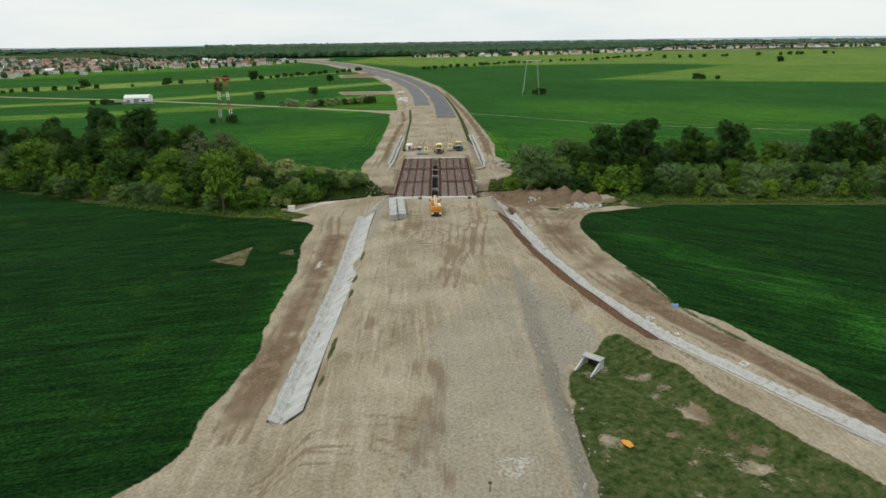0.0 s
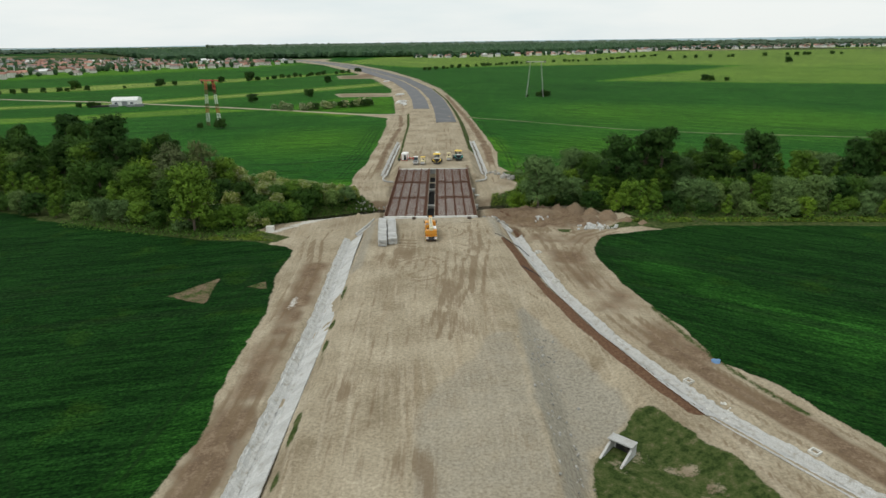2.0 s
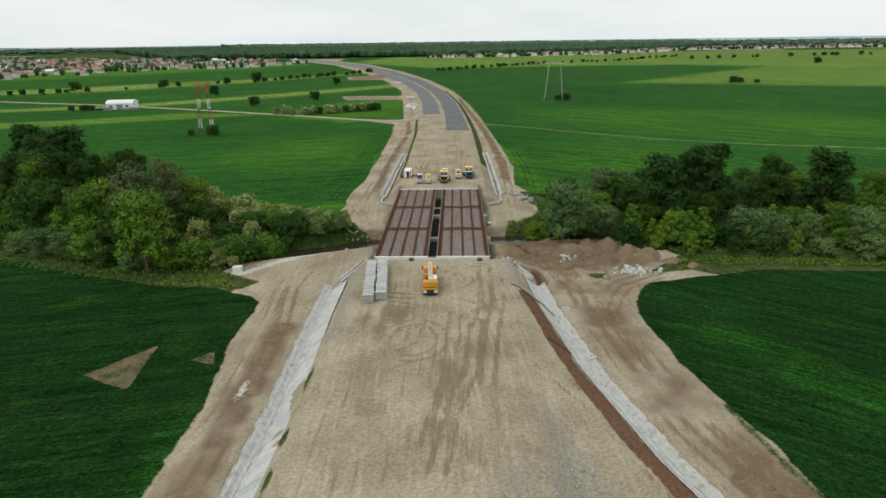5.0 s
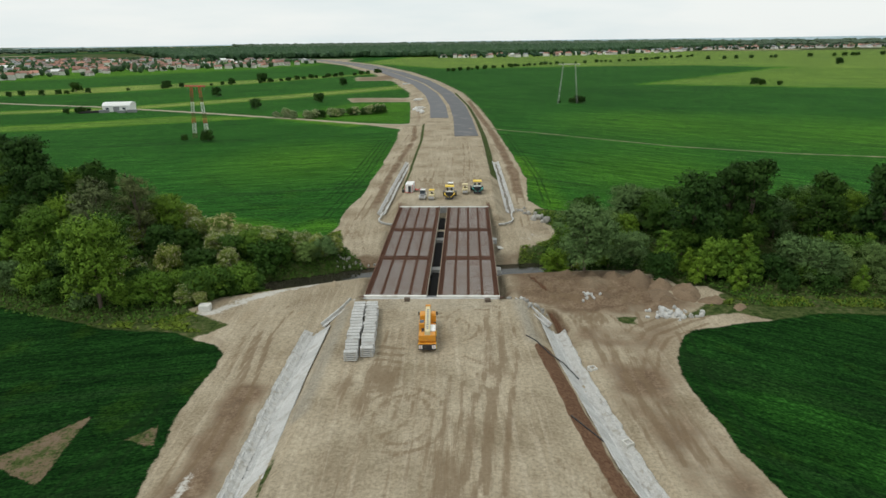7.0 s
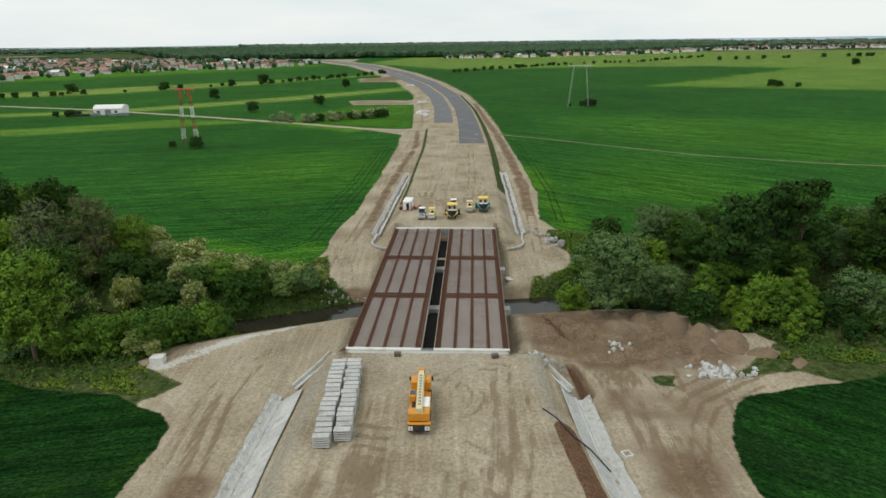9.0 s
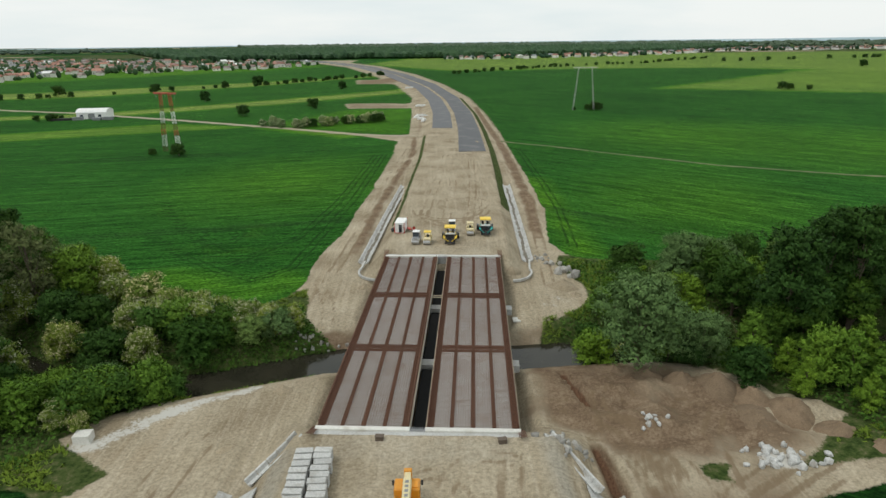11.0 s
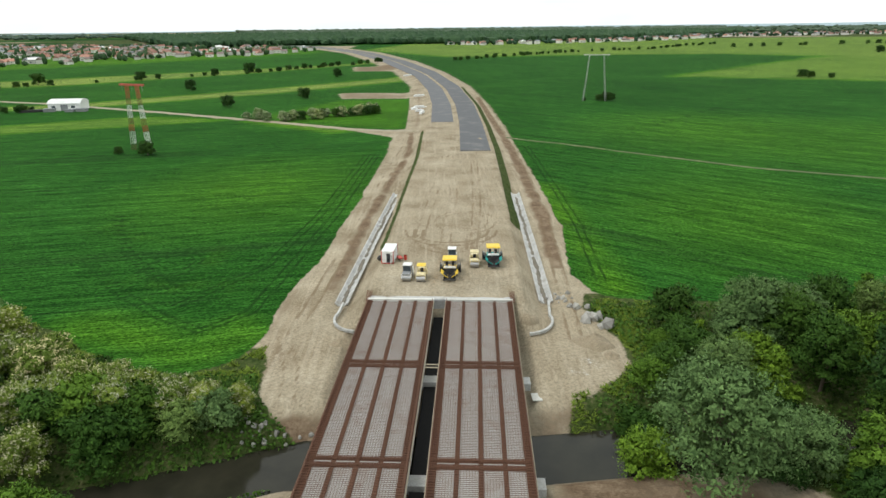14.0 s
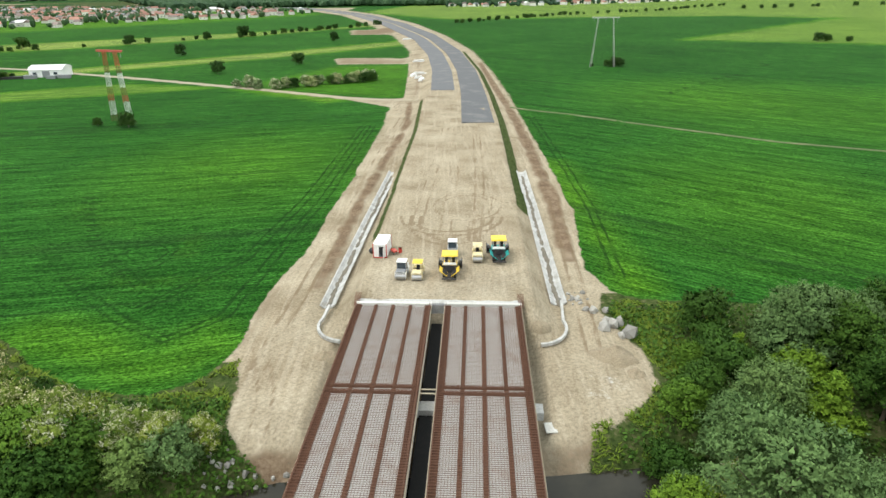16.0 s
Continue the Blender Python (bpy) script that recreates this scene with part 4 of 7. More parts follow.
def bridge():
    root = holder("bridge", pose(0, 0, 0), "road bridge with rusty reinforcement laid over its unpoured deck", "bridge")
    for x0, x1 in DECKS:
        ribs = [x0 + 0.45 + i * (x1 - x0 - 0.9) / 4 for i in range(5)]
        for y0, y1 in SPANS:
            deck = part("deck", boxes((x0, x1, y0, y1, 0.62, 0.88)), "deck", root, "grey deck planks under the bars")
            for r in ribs:
                part("girder", prism(bmesh.new(), [(r - 0.45, 0.6), (r + 0.45, 0.6), (r + 0.45, 0.4), (r + 0.1, 0.25), (r + 0.1, -0.75), (r + 0.35, -0.95), (r + 0.35, -1.15), (r - 0.35, -1.15), (r - 0.35, -0.95), (r - 0.1, -0.75), (r - 0.1, 0.25), (r - 0.45, 0.4)], y0 + 0.1, y1 - 0.1), "concrete", root)
            # reinforcement mats
            bm = bmesh.new()
            n = int((x1 - x0) / 0.3)
            for i in range(n + 1):
                x = x0 + 0.1 + i * (x1 - x0 - 0.2) / n
                box(bm, x - 0.014, x + 0.014, y0 + 0.1, y1 - 0.1, 0.985, 1.02)
            tagged(part("bar_mat", bm, "rust", deck, "rusty long reinforcement bars"), kind="stuff")
            bm = bmesh.new()
            n = int((y1 - y0) / 0.28)
            for i in range(n):
                y = y0 + 0.1 + i * 0.28
                box(bm, x0 + 0.05, x1 - 0.05, y - 0.016, y + 0.016, 1.022, 1.05)
            tagged(part("bar_mat", bm, "rust", deck, "rusty cross reinforcement bars"), kind="stuff")
            # dense stirrup cages over the girders
            for k, r in enumerate(ribs):
                w = 0.42 if k in (0, 4) else 0.24
                bm = boxes((r - w, r + w, y0 + 0.1, y1 - 0.1, 0.884, 0.94))
                for i in range(4):
                    x = r - w + (i + 0.5) * w / 2
                    box(bm, x - 0.025, x + 0.025, y0 + 0.1, y1 - 0.1, 1.054, 1.10)
                for i in range(int((y1 - y0) / 0.4)):
                    y = y0 + 0.3 + i * 0.4
                    box(bm, r - w, r + w, y - 0.025, y + 0.025, 0.94, 1.13)
                part("stirrup_cage", bm, "rust", deck, "dark rusty stirrup cage over a girder")
        for y in (197.0, 217.2):
            bm = bmesh.new()
            for s in (-0.55, 0.55):
                box(bm, x0 + 0.1, x1 - 0.1, y + s - 0.28, y + s + 0.28, 0.886, 0.95)
                for i in range(3):
                    yy = y + s - 0.2 + i * 0.2
                    box(bm, x0 + 0.1, x1 - 0.1, yy - 0.03, yy + 0.03, 1.135, 1.19)
                for i in range(26):
                    x = x0 + 0.3 + i * (x1 - x0 - 0.6) / 25
                    box(bm, x - 0.03, x + 0.03, y + s - 0.28, y + s + 0.28, 0.95, 1.13)
            part("stirrup_cage", bm, "rust", root, "dark rusty double cage across the deck")
        # raised edge bars and timber edge boards
        for side, x in ((-1, x0), (1, x1)):
            bm = bmesh.new()
            for i in range(100):
                y = 177.3 + i * 0.6
                box(bm, x - side * 0.16 - 0.02, x - side * 0.16 + 0.02, y - 0.02, y + 0.02, 0.9, 1.62)
            box(bm, x - side * 0.16 - 0.03, x - side * 0.16 + 0.03, 177.1, 237.5, 1.36, 1.42)
            box(bm, x - side * 0.16 - 0.03, x - side * 0.16 + 0.03, 177.1, 237.5, 1.58, 1.64)
            tagged(part("kerb_reinforcement", bm, "rust", root, "rusty upright kerb reinforcement"), kind="stuff")
            for k in range(12):
                y = 177.0 + k * 5.05
                part("edge_board", boxes((x - 0.03 + side * 0.06, x + 0.03 + side * 0.06, y, y + 5.0, 0.55, 1.04 + 0.04 * (k % 3))), "timber", root, "pale timber shutter board")
        for y0, y1 in ((175.9, 176.95), (237.65, 238.5)):
            part("end_beam", boxes((x0 - 0.1, x1 + 0.1, y0 + 0.35, y1, 0.5, 1.16), bev=0.03), "new_concrete", root, "pale concrete end beam")
    # cross pieces in the open slot between the decks
    for y in (216.7, 217.5):
        part("cross_brace", boxes((-2.6, -0.4, y - 0.05, y + 0.05, 0.75, 0.88)), "timber", root)
    for y in (176.7, 238.0):
        part("grating", boxes(*[(-2.4 + i * 0.24, -2.3 + i * 0.24, y - 0.35, y + 0.35, 0.95, 1.05) for i in range(8)]), "grey", root, "grey steel grating over the slot")
    # added dark plane, stands in for the deep shade between the decks
    part("slot_lining", boxes((-2.5, -0.5, 177, 237.6, -2.0, -1.9)), "shade_black", root, "added dark plane for the shade in the slot between the decks")
    # piers and abutments
    for y in (197.0, 217.2):
        part("pier_cap", boxes((-14.3, 11.6, y - 0.9, y + 0.9, -2.3, -1.2), bev=0.05), "concrete", root)
        for x in (-11.5, -8, -4.2, 1.2, 5, 8.6):
            part("pier_column", tube(bmesh.new(), (x, y, -8.5), (x, y, -2.3), 0.6, n=16), "concrete", root, smooth=False)
    for y0, y1 in ((175.4, 176.85), (238.6, 239.8)):
        part("abutment", boxes((-13.4, 10.4, y0, y1, -5.0, 0.9)), "concrete", root, "grey concrete abutment wall")
    # leaning rusty bundles at the four outer corners
    for x, y, s in ((-13.5, 176.6, -1), (10.5, 176.6, -1), (-13.3, 238.2, 1), (10.3, 238.2, 1)):
        bm = bmesh.new()
        for i in range(6):
            dx = (i - 2.5) * 0.12
            tube(bm, (x + dx, y - s * 0.6, 0.8), (x + dx * 1.4, y + s * 2.1, 1.7), 0.05, n=5)
        part("bar_bundle", bm, "rust", root, "bundle of rusty starter bars")
    return root


bridge()


# ---- lined ditches ----
def trough(path, z_edge, wide, label, apron=0, gap=1.5, rises=lambda y: -0.5):
    """A ditch lined with precast troughs; apron -1 or 1 adds sloped slabs on that side."""
    pts = [Vector((*p, 0)) for p in path]
    lengths = [(b - a).length for a, b in zip(pts, pts[1:])]
    total = sum(lengths)
    root = holder("drainage_ditch", pose(0, 0, 0), label, "drainage ditch")

    def at(s):
        for a, b, l in zip(pts, pts[1:], lengths):
            if s <= l or b is pts[-1]:
                d = (b - a).normalized()
                return a + d * s, math.atan2(d.y, d.x) - math.pi / 2
            s -= l

    h = wide / 2
    prof = [(-h, 0.0), (-h, 0.16), (-h + 0.22, 0.16), (-h * 0.42, -0.32), (h * 0.42, -0.32), (h - 0.22, 0.16), (h, 0.16), (h, 0.0), (h * 0.5, -0.5), (-h * 0.5, -0.5)]
    piece = mesh_of("trough", prism(bmesh.new(), prof, 0.02, gap - 0.02), "concrete")
    bm = bmesh.new()
    box(bm, -1.3, 1.3, 0.015, gap - 0.015, -0.07, 0.07, bev=0.012)
    slab = mesh_of("apron_slab", bm, "concrete")
    n = int(total / gap)
    for i in range(n):
        p, a = at(i * gap)
        z = z_edge(p.x, p.y)
        ahead = at(min(total, (i + 1) * gap))[0]
        fall = math.atan2(z_edge(ahead.x, ahead.y) - z, gap)
        ob = new("trough", piece)
        ob.parent = root
        ob.matrix_basis = Matrix.LocRotScale((p.x, p.y, z + random.uniform(-0.02, 0.02)), Euler((fall, random.uniform(-0.02, 0.02), a)), None)
        if apron:
            rise = min(2.0, max(0.7, rises(p.y) - z - 0.16))
            tilt = math.asin(rise / 2.6)
            off = Matrix.Rotation(a, 3, "Z") @ Vector((apron * (h + 0.04 + 1.3 * math.cos(tilt)), 0, 0))
            ob = new("apron_slab", slab)
            ob.parent = root
            ob.matrix_basis = Matrix.LocRotScale((p.x + off.x, p.y + off.y, z + 0.16 + rise / 2 + random.uniform(-0.015, 0.015)), Euler((0, -apron * tilt, a), "XYZ"), None)
    return root, at, total


def silt(root, at, total, z_edge, wide, every, seed):
    """Streaks of dark washed-in soil along the ditch's bottom."""
    rnd = random.Random(seed)
    s = rnd.uniform(0, every)
    while s < total - 4:
        p, a = at(s)
        length = rnd.uniform(1.2, 3.4)
        bm = bmesh.new()
        bmesh.ops.create_icosphere(bm, subdivisions=3, radius=1)
        for v in bm.verts:
            k = 1 + 0.9 * noise.noise(Vector((v.co.x * 0.6, v.co.y * 3.5, s)))
            v.co = Vector((v.co.x * wide * 0.13 * k + 0.25 * noise.noise(Vector((v.co.y * 2, s, 0))), v.co.y * length, v.co.z * 0.09))
        ob = part("silt", bm, "silt", root, "dark silt lying in the trough", True)
        ob.matrix_basis = Matrix.LocRotScale((p.x + rnd.uniform(-0.15, 0.15), p.y, z_edge(p.x, p.y) - 0.3), Euler((0, 0, a)), None)
        s += rnd.uniform(0.7, 1.4) * every


def lining(root, at, total, z_edge, wide, side, seed):
    """Lumpy concrete tipped along the ditch's open side and down into it."""
    bm = bmesh.new()
    h, rows = wide / 2, []
    n = int(total / 0.3)
    for i in range(n + 1):
        p, a = at(total * i / n - 0.01 if i else 0.0)
        out = Vector((math.cos(a), math.sin(a), 0)) * side
        z, row = z_edge(p.x, p.y), []
        reach = 0.3 + 0.3 * noise.noise(Vector((i * 0.12, seed, 1.0)))
        for k, (u, dz) in enumerate(((-0.1, -0.25), (h * 0.35, -0.16), (h * 0.7, 0.08), (h + 0.1, 0.26), (h + reach * 0.6, 0.34), (h + reach, 0.16), (h + reach + 0.25, -0.25))):
            q = p + out * u
            lift = 0.24 * noise.noise(Vector((q.x * 1.1, q.y * 1.1, seed))) + 0.12 * noise.noise(Vector((q.x * 3, q.y * 3, seed)))
            row.append(bm.verts.new((q.x + 0.1 * noise.noise(Vector((q.y * 2, k, seed))), q.y, z + dz + lift * (0.35 if k == 0 else 1))))
        rows.append(row)
    for a, b in zip(rows, rows[1:]):
        for k in range(len(a) - 1):
            bm.faces.new((a[k], a[k + 1], b[k + 1], b[k]))
    bmesh.ops.recalc_face_normals(bm, faces=bm.faces[:])
    if sum(f.normal.z for f in bm.faces) < 0:
        bmesh.ops.reverse_faces(bm, faces=bm.faces[:])
    part("lining", bm, "lining", root, "lumpy pale concrete lining on the ditch's open side")


flat = lambda z: (lambda x, y: z)
NEAR_LEFT = ((-21.0, 70.5), (-20.8, 86), (-20.5, 103), (-20.2, 125), (-20.9, 152), (-20.9, 169))
for spec in ((NEAR_LEFT, flat(-2.15), 2.2, "pale concrete ditch with sloped slabs along the causeway's foot", 1, 3.2),
             (DITCH[::-1], flat(-2.3), 1.9, "curved pale concrete ditch along the dusty haul road", 1, 6),
             (((-18.9, 243.0), (-18.6, 280), (-18.0, 320)), flat(-2.1), 2.4, "straight pale concrete ditch beside the far causeway", 0, 3.0),
             (((16.6, 245.0), (16.2, 280), (15.5, 320)), flat(-2.1), 2.5, "straight pale concrete ditch beside the far causeway", 0, 3.0)):
    r, at_, tot = trough(spec[0], spec[1], spec[2], spec[3], spec[4], rises=(lambda y: -0.5) if spec[4] != 1 or spec[0] is NEAR_LEFT else (lambda y: min(-0.35, float(np.interp(y, (40, 90, 125, 150), (-1.3, -1.0, 0.2, 0.85))))))
    if spec[4]:
        lining(r, at_, tot, spec[1], spec[2], -spec[4], 3)
    else:
        silt(r, at_, tot, spec[1], spec[2], spec[5], 7)

# apron of wide slabs where the curved ditch meets the bridge
r, at_, tot = trough(((18.0, 168.8), (16.6, 171.2), (13.4, 176.8)), lambda x, y: -0.35 + (y - 170.5) * 0.2, 1.3, "short concrete chute below the bridge's corner")
r, at_, tot = trough(((-19.2, 169.5), (-16.6, 173.2), (-14.6, 176.6)), lambda x, y: -1.25 + (y - 169.5) * 0.34, 1.3, "short concrete chute below the bridge's corner")
for i, (x, y) in enumerate(((22.9, 157), (23.8, 139), (35.6, 99.8), (44.2, 83.5))):
    sump = holder("sump", pose(x, y, -2.3, 0, 0, 20 + 4 * i), "small square concrete sump on the ditch's edge", "sump", "sumps")
    part("wall", boxes((-0.55, 0.55, -0.55, -0.4, -0.3, 0.45), (-0.55, 0.55, 0.4, 0.55, -0.3, 0.45), (-0.55, -0.4, -0.4, 0.4, -0.3, 0.45), (0.4, 0.55, -0.4, 0.4, -0.3, 0.45)), "new_concrete", sump)


def kerb_run(points, label):
    root = holder("curved_kerb", pose(0, 0, 0), label, "kerb")
    for (ax, ay, az), (bx, by, bz) in zip(points, points[1:]):
        d = Vector((bx - ax, by - ay, bz - az))
        bm = bmesh.new()
        box(bm, -0.2, 0.2, -d.length / 2, d.length / 2 - 0.04, -0.3, 0.2, bev=0.04)
        ob = part("kerb_stone", bm, "concrete", root)
        ob.matrix_basis = Matrix.Translation(((ax + bx) / 2, (ay + by) / 2, (az + bz) / 2)) @ d.to_track_quat("Y", "Z").to_matrix().to_4x4()


def arc(cx, cy, rx, ry, a0, a1, z0, z1, n=9):
    return [(cx + rx * math.cos(radians(a0 + (a1 - a0) * i / n)), cy + ry * math.sin(radians(a0 + (a1 - a0) * i / n)), z0 + (z1 - z0) * i / n) for i in range(n + 1)]


kerb_run([(-18.4, 242.4, -1.7)] + arc(-14.6, 237.2, 4.2, 4.6, 160, 268, -1.9, -2.1), "pale kerb curving round the causeway's cone")
kerb_run([(16.9, 244.2, -1.7)] + arc(12.6, 237.4, 4.2, 4.8, 20, -88, -1.9, -2.1), "pale kerb curving round the causeway's cone")


# ---- culvert in the hollow ----
def culvert():
    root = holder("culvert", pose(21.3, 84.0, -3.7, 0, 0, -42), "grey concrete box culvert mouth in a gravel slope", "culvert")

    def wing(x):
        bm = bmesh.new()
        box(bm, x - 0.15, x + 0.15, -2.2, 1.9, -0.2, 2.2)
        for v in bm.verts:
            if v.co.y < 0 and v.co.z > 0:
                v.co.z = 0.3
        return bm

    part("headwall", boxes((-1.5, 1.5, 1.9, 2.3, -0.2, 2.3), bev=0.04), "concrete", root)
    part("wing_wall", wing(-1.35), "concrete", root)
    part("wing_wall", wing(1.35), "concrete", root)
    part("apron", boxes((-1.2, 1.2, -2.4, 1.9, -0.15, 0.12)), "concrete", root)
    part("cover_slab", boxes((-1.6, 1.6, 0.9, 2.35, 2.205, 2.42), bev=0.04), "concrete", root)
    # thin black panel on the solid headwall paints the shade of the mouth
    part("opening", boxes((-0.9, 0.9, 1.86, 1.895, 0.15, 1.7)), "black", root, "black panel painting the shade inside the culvert mouth")


culvert()


# ---- heaps, rocks, debris ----
def lump(r, seed, squash=0.6, rough=0.35, sub=2):
    bm = bmesh.new()
    bmesh.ops.create_icosphere(bm, subdivisions=sub, radius=r)
    off = Vector((seed * 3.7, seed * 1.3, seed * 2.1))
    for v in bm.verts:
        k = 1 + rough * noise.noise(v.co / r * 1.3 + off) + rough * 0.5 * noise.noise(v.co / r * 3.1 + off)
        v.co = Vector((v.co.x * k, v.co.y * k, v.co.z * k * squash))
    return bm


def heap(x, y, rx, ry, h, mat, label, seed, turn=0):
    """A heap of loose soil: a rough cone with a soft foot, clods and gullies."""
    bm = bmesh.new()
    n, m = 40, 14
    rows = []
    for j in range(m + 1):
        row = []
        for i in range(n):
            a = 2 * math.pi * i / n
            s = j / m
            k = 1 + 0.25 * noise.noise(Vector((math.cos(a) * 1.5, math.sin(a) * 1.5, seed)))
            px, py = math.cos(a) * rx * s * k, math.sin(a) * ry * s * k
            z = h * (1 - s) ** 1.2 * (0.8 + 0.6 * noise.noise(Vector((px * 0.5, py * 0.5, seed + 5)))) + (0.3 * noise.noise(Vector((px * 1.3, py * 1.3, seed))) + 0.22 * noise.noise(Vector((px * 2.9, py * 2.9, seed)))) * (1 - s)
            row.append(bm.verts.new((px, py, z - 0.3 * s - 1.1 * s ** 6)))
        rows.append(row)
    for a, b in zip(rows, rows[1:]):
        for i in range(n):
            bm.faces.new((a[i], b[i], b[(i + 1) % n], a[(i + 1) % n]))
    bmesh.ops.remove_doubles(bm, verts=bm.verts[:], dist=0.001)
    bmesh.ops.recalc_face_normals(bm, faces=bm.faces[:])
    ob = thing("earth_mound", bm, mat, label, "earth mound", "mounds of soil", smooth=True)
    ob.matrix_basis = pose(x, y, z_at(x, y) - 0.05, 0, 0, turn)


for i, (x, y, rx, ry, h) in enumerate(((30, 196, 3.4, 2.4, 1.5), (34, 194.2, 3.2, 2.6, 1.8), (38, 192.6, 3.6, 3, 2.0), (42, 190.6, 4, 3.4, 2.2), (46, 187.6, 4.4, 3.6, 2.0), (50, 183.6, 4, 3, 1.5), (53, 180, 2.6, 1.8, 1.0), (41, 186, 4.5, 3, 1.0), (18, 195.5, 4, 2.4, 1.0), (25.5, 197.5, 3.6, 1.8, 1.0))):
    heap(x, y, rx, ry, h, "soil_heap", "brown heap of dug soil on the river bank", i + 1, i * 37)
heap(28.3, 67.7, 1.7, 1.2, 0.5, "soil_heap", "dark brown heap beside a dug pit in rough grass", 61)
net = thing("plastic_net", lump(0.7, 9, 0.25, 0.6), "orange", "crumpled orange plastic net lying in rough grass", "net")
net.location = (22.3, 66.1, z_at(22.3, 66.1) + 0.08)
for i, (x, y, rx, ry, h) in enumerate(((-21.3, 190.4, 2.3, 1.6, 1.2), (-24.5, 176.5, 2.4, 1.5, 0.6), (-16.2, 229.5, 1.8, 2.8, 1.2), (22.2, 230.6, 4.2, 3.4, 2.0), (12.9, 236.4, 2.0, 1.6, 1.0), (24.2, 226.4, 2.4, 2.0, 0.8))):
    heap(x, y, rx, ry, h, "sand_heap", "pale heap of sandy soil beside the bridge", i + 21, i * 53)


def rocks(name, spots, size, label, mat="rock", category="rocks", seed=1):
    rnd = random.Random(seed)
    root = holder(name, pose(0, 0, 0), label, category)
    shapes = [mesh_of("stone", lump(1, k + seed, 0.7, 0.5, 1), mat) for k in range(5)]
    for x, y in spots:
        s = size * rnd.uniform(0.45, 1.3)
        ob = new("stone", rnd.choice(shapes))
        ob.parent = root
        ob.matrix_basis = Matrix.LocRotScale((x, y, z_at(x, y) + s * 0.25), Euler((rnd.uniform(0, 6), rnd.uniform(0, 6), rnd.uniform(0, 6))), (s, s * rnd.uniform(0.7, 1.2), s))
    return root


rnd = random.Random(4)
rocks("riprap", [(rnd.uniform(-25, -14), 208.6 + rnd.gauss(0, 0.8)) for i in range(34)], 0.38, "grey stones tipped along the river's edge", seed=2)
rocks("riprap", [(rnd.uniform(12, 20), 209.6 + rnd.gauss(0, 0.4)) for i in range(16)], 0.5, "grey stones tipped along the river's edge", seed=3)
rocks("riprap", [(20.6 + 4.4 * k / 60 + rnd.gauss(0, 0.7), 207.6 + 4.8 * k / 60 + rnd.gauss(0, 0.7)) for k in range(60)], 0.55, "pale broken stones tipped down the river bank", "new_concrete", seed=13)
rocks("rubble", ((20.3, 242.8), (21.4, 242.4), (23.2, 242.6), (23.6, 238.4), (22.3, 237.6), (24.3, 235.7), (25.4, 236.1), (24.6, 238.9), (22.8, 239.6)), 1.15, "large grey boulders tipped beside the far causeway", seed=4)
rocks("rubble", [(19.5 + rnd.gauss(0, 1.2), 246.5 + rnd.gauss(0, 1.2)) for i in range(22)], 0.4, "grey rubble where the far ditch ends", seed=14)
rocks("rubble", [(40.6 + rnd.gauss(0, 2.2), 177.2 + rnd.gauss(0, 1.0)) for i in range(40)], 0.55, "broken pale concrete rubble on bare soil", "concrete", seed=5)
rocks("rubble", [(27 + rnd.gauss(0, 0.8), 183.5 + rnd.gauss(0, 0.6)) for i in range(12)], 0.35, "broken pale concrete rubble on bare soil", "concrete", seed=6)
rocks("rubble", [(15.8 + rnd.gauss(0, 1.3), 88 + rnd.uniform(-34, 24)) for i in range(170)], 0.2, "loose grey stones along the gravel flank", seed=8)
rocks("rubble", [(15.5 + rnd.gauss(0, 1.5), 176 + rnd.gauss(0, 1.3)) for i in range(36)], 0.45, "grey rubble heaped below the bridge's corner", seed=9)
rocks("rubble", [(36.5 + rnd.gauss(0, 1.0), 92.5 + rnd.gauss(0, 1.2)) for i in range(24)], 0.3, "pale stones tipped beside the ditch", "new_concrete", seed=10)


block = thing("concrete_block", boxes((-1.0, 1.0, -0.8, 0.8, -0.1, 1.15), bev=0.05), "new_concrete", "white concrete block at the track's end", "concrete block")
block.matrix_basis = pose(-42.6, 178.2, z_at(-42.6, 178.2), 0, 0, 8)
tag = thing("blue_sheet", lump(0.7, 3, 0.3, 0.5), "blue", "crumpled blue plastic sheet beside the crop", "sheet")
tag.location = (42, 106, z_at(42, 106) + 0.1)


# ---- stacked concrete slabs ----
def slab_pile():
    root = holder("slab_pile", pose(0, 0, 0), "pile of pale grey precast concrete slabs on bearers", "slab pile", "piles of precast slabs")
    for k in range(5):
        z = 0.12 + k * 0.30
        for x in (-0.6, 0.6):
            part("bearer", boxes((x - 0.06, x + 0.06, -0.42, 0.42, z - 0.1, z)), "timber", root)
        bm = boxes((-0.93, 0.93, -0.42, 0.42, z, z + 0.16), bev=0.02)
        for i in range(5):
            x = -0.7 + i * 0.35
            box(bm, x - 0.1, x + 0.1, -0.40, 0.40, z + 0.162, z + 0.19)
        part("slab", bm, "concrete", root)
    return root


pile = slab_pile()
rnd = random.Random(11)
for col, (xa, ya, xb, yb) in enumerate(((-11.6, 153.2, -13.0, 170.4), (-9.5, 154.5, -10.9, 170.6))):
    for i in range(17):
        s = i / 16
        m = pose(xa + (xb - xa) * s + rnd.uniform(-0.12, 0.12), ya + (yb - ya) * s, 0.98, 0, 0, 4 + rnd.uniform(-3, 3))
        if col == 0 and i == 0:
            pile.matrix_basis = m
        else:
            copy_thing(pile, m)


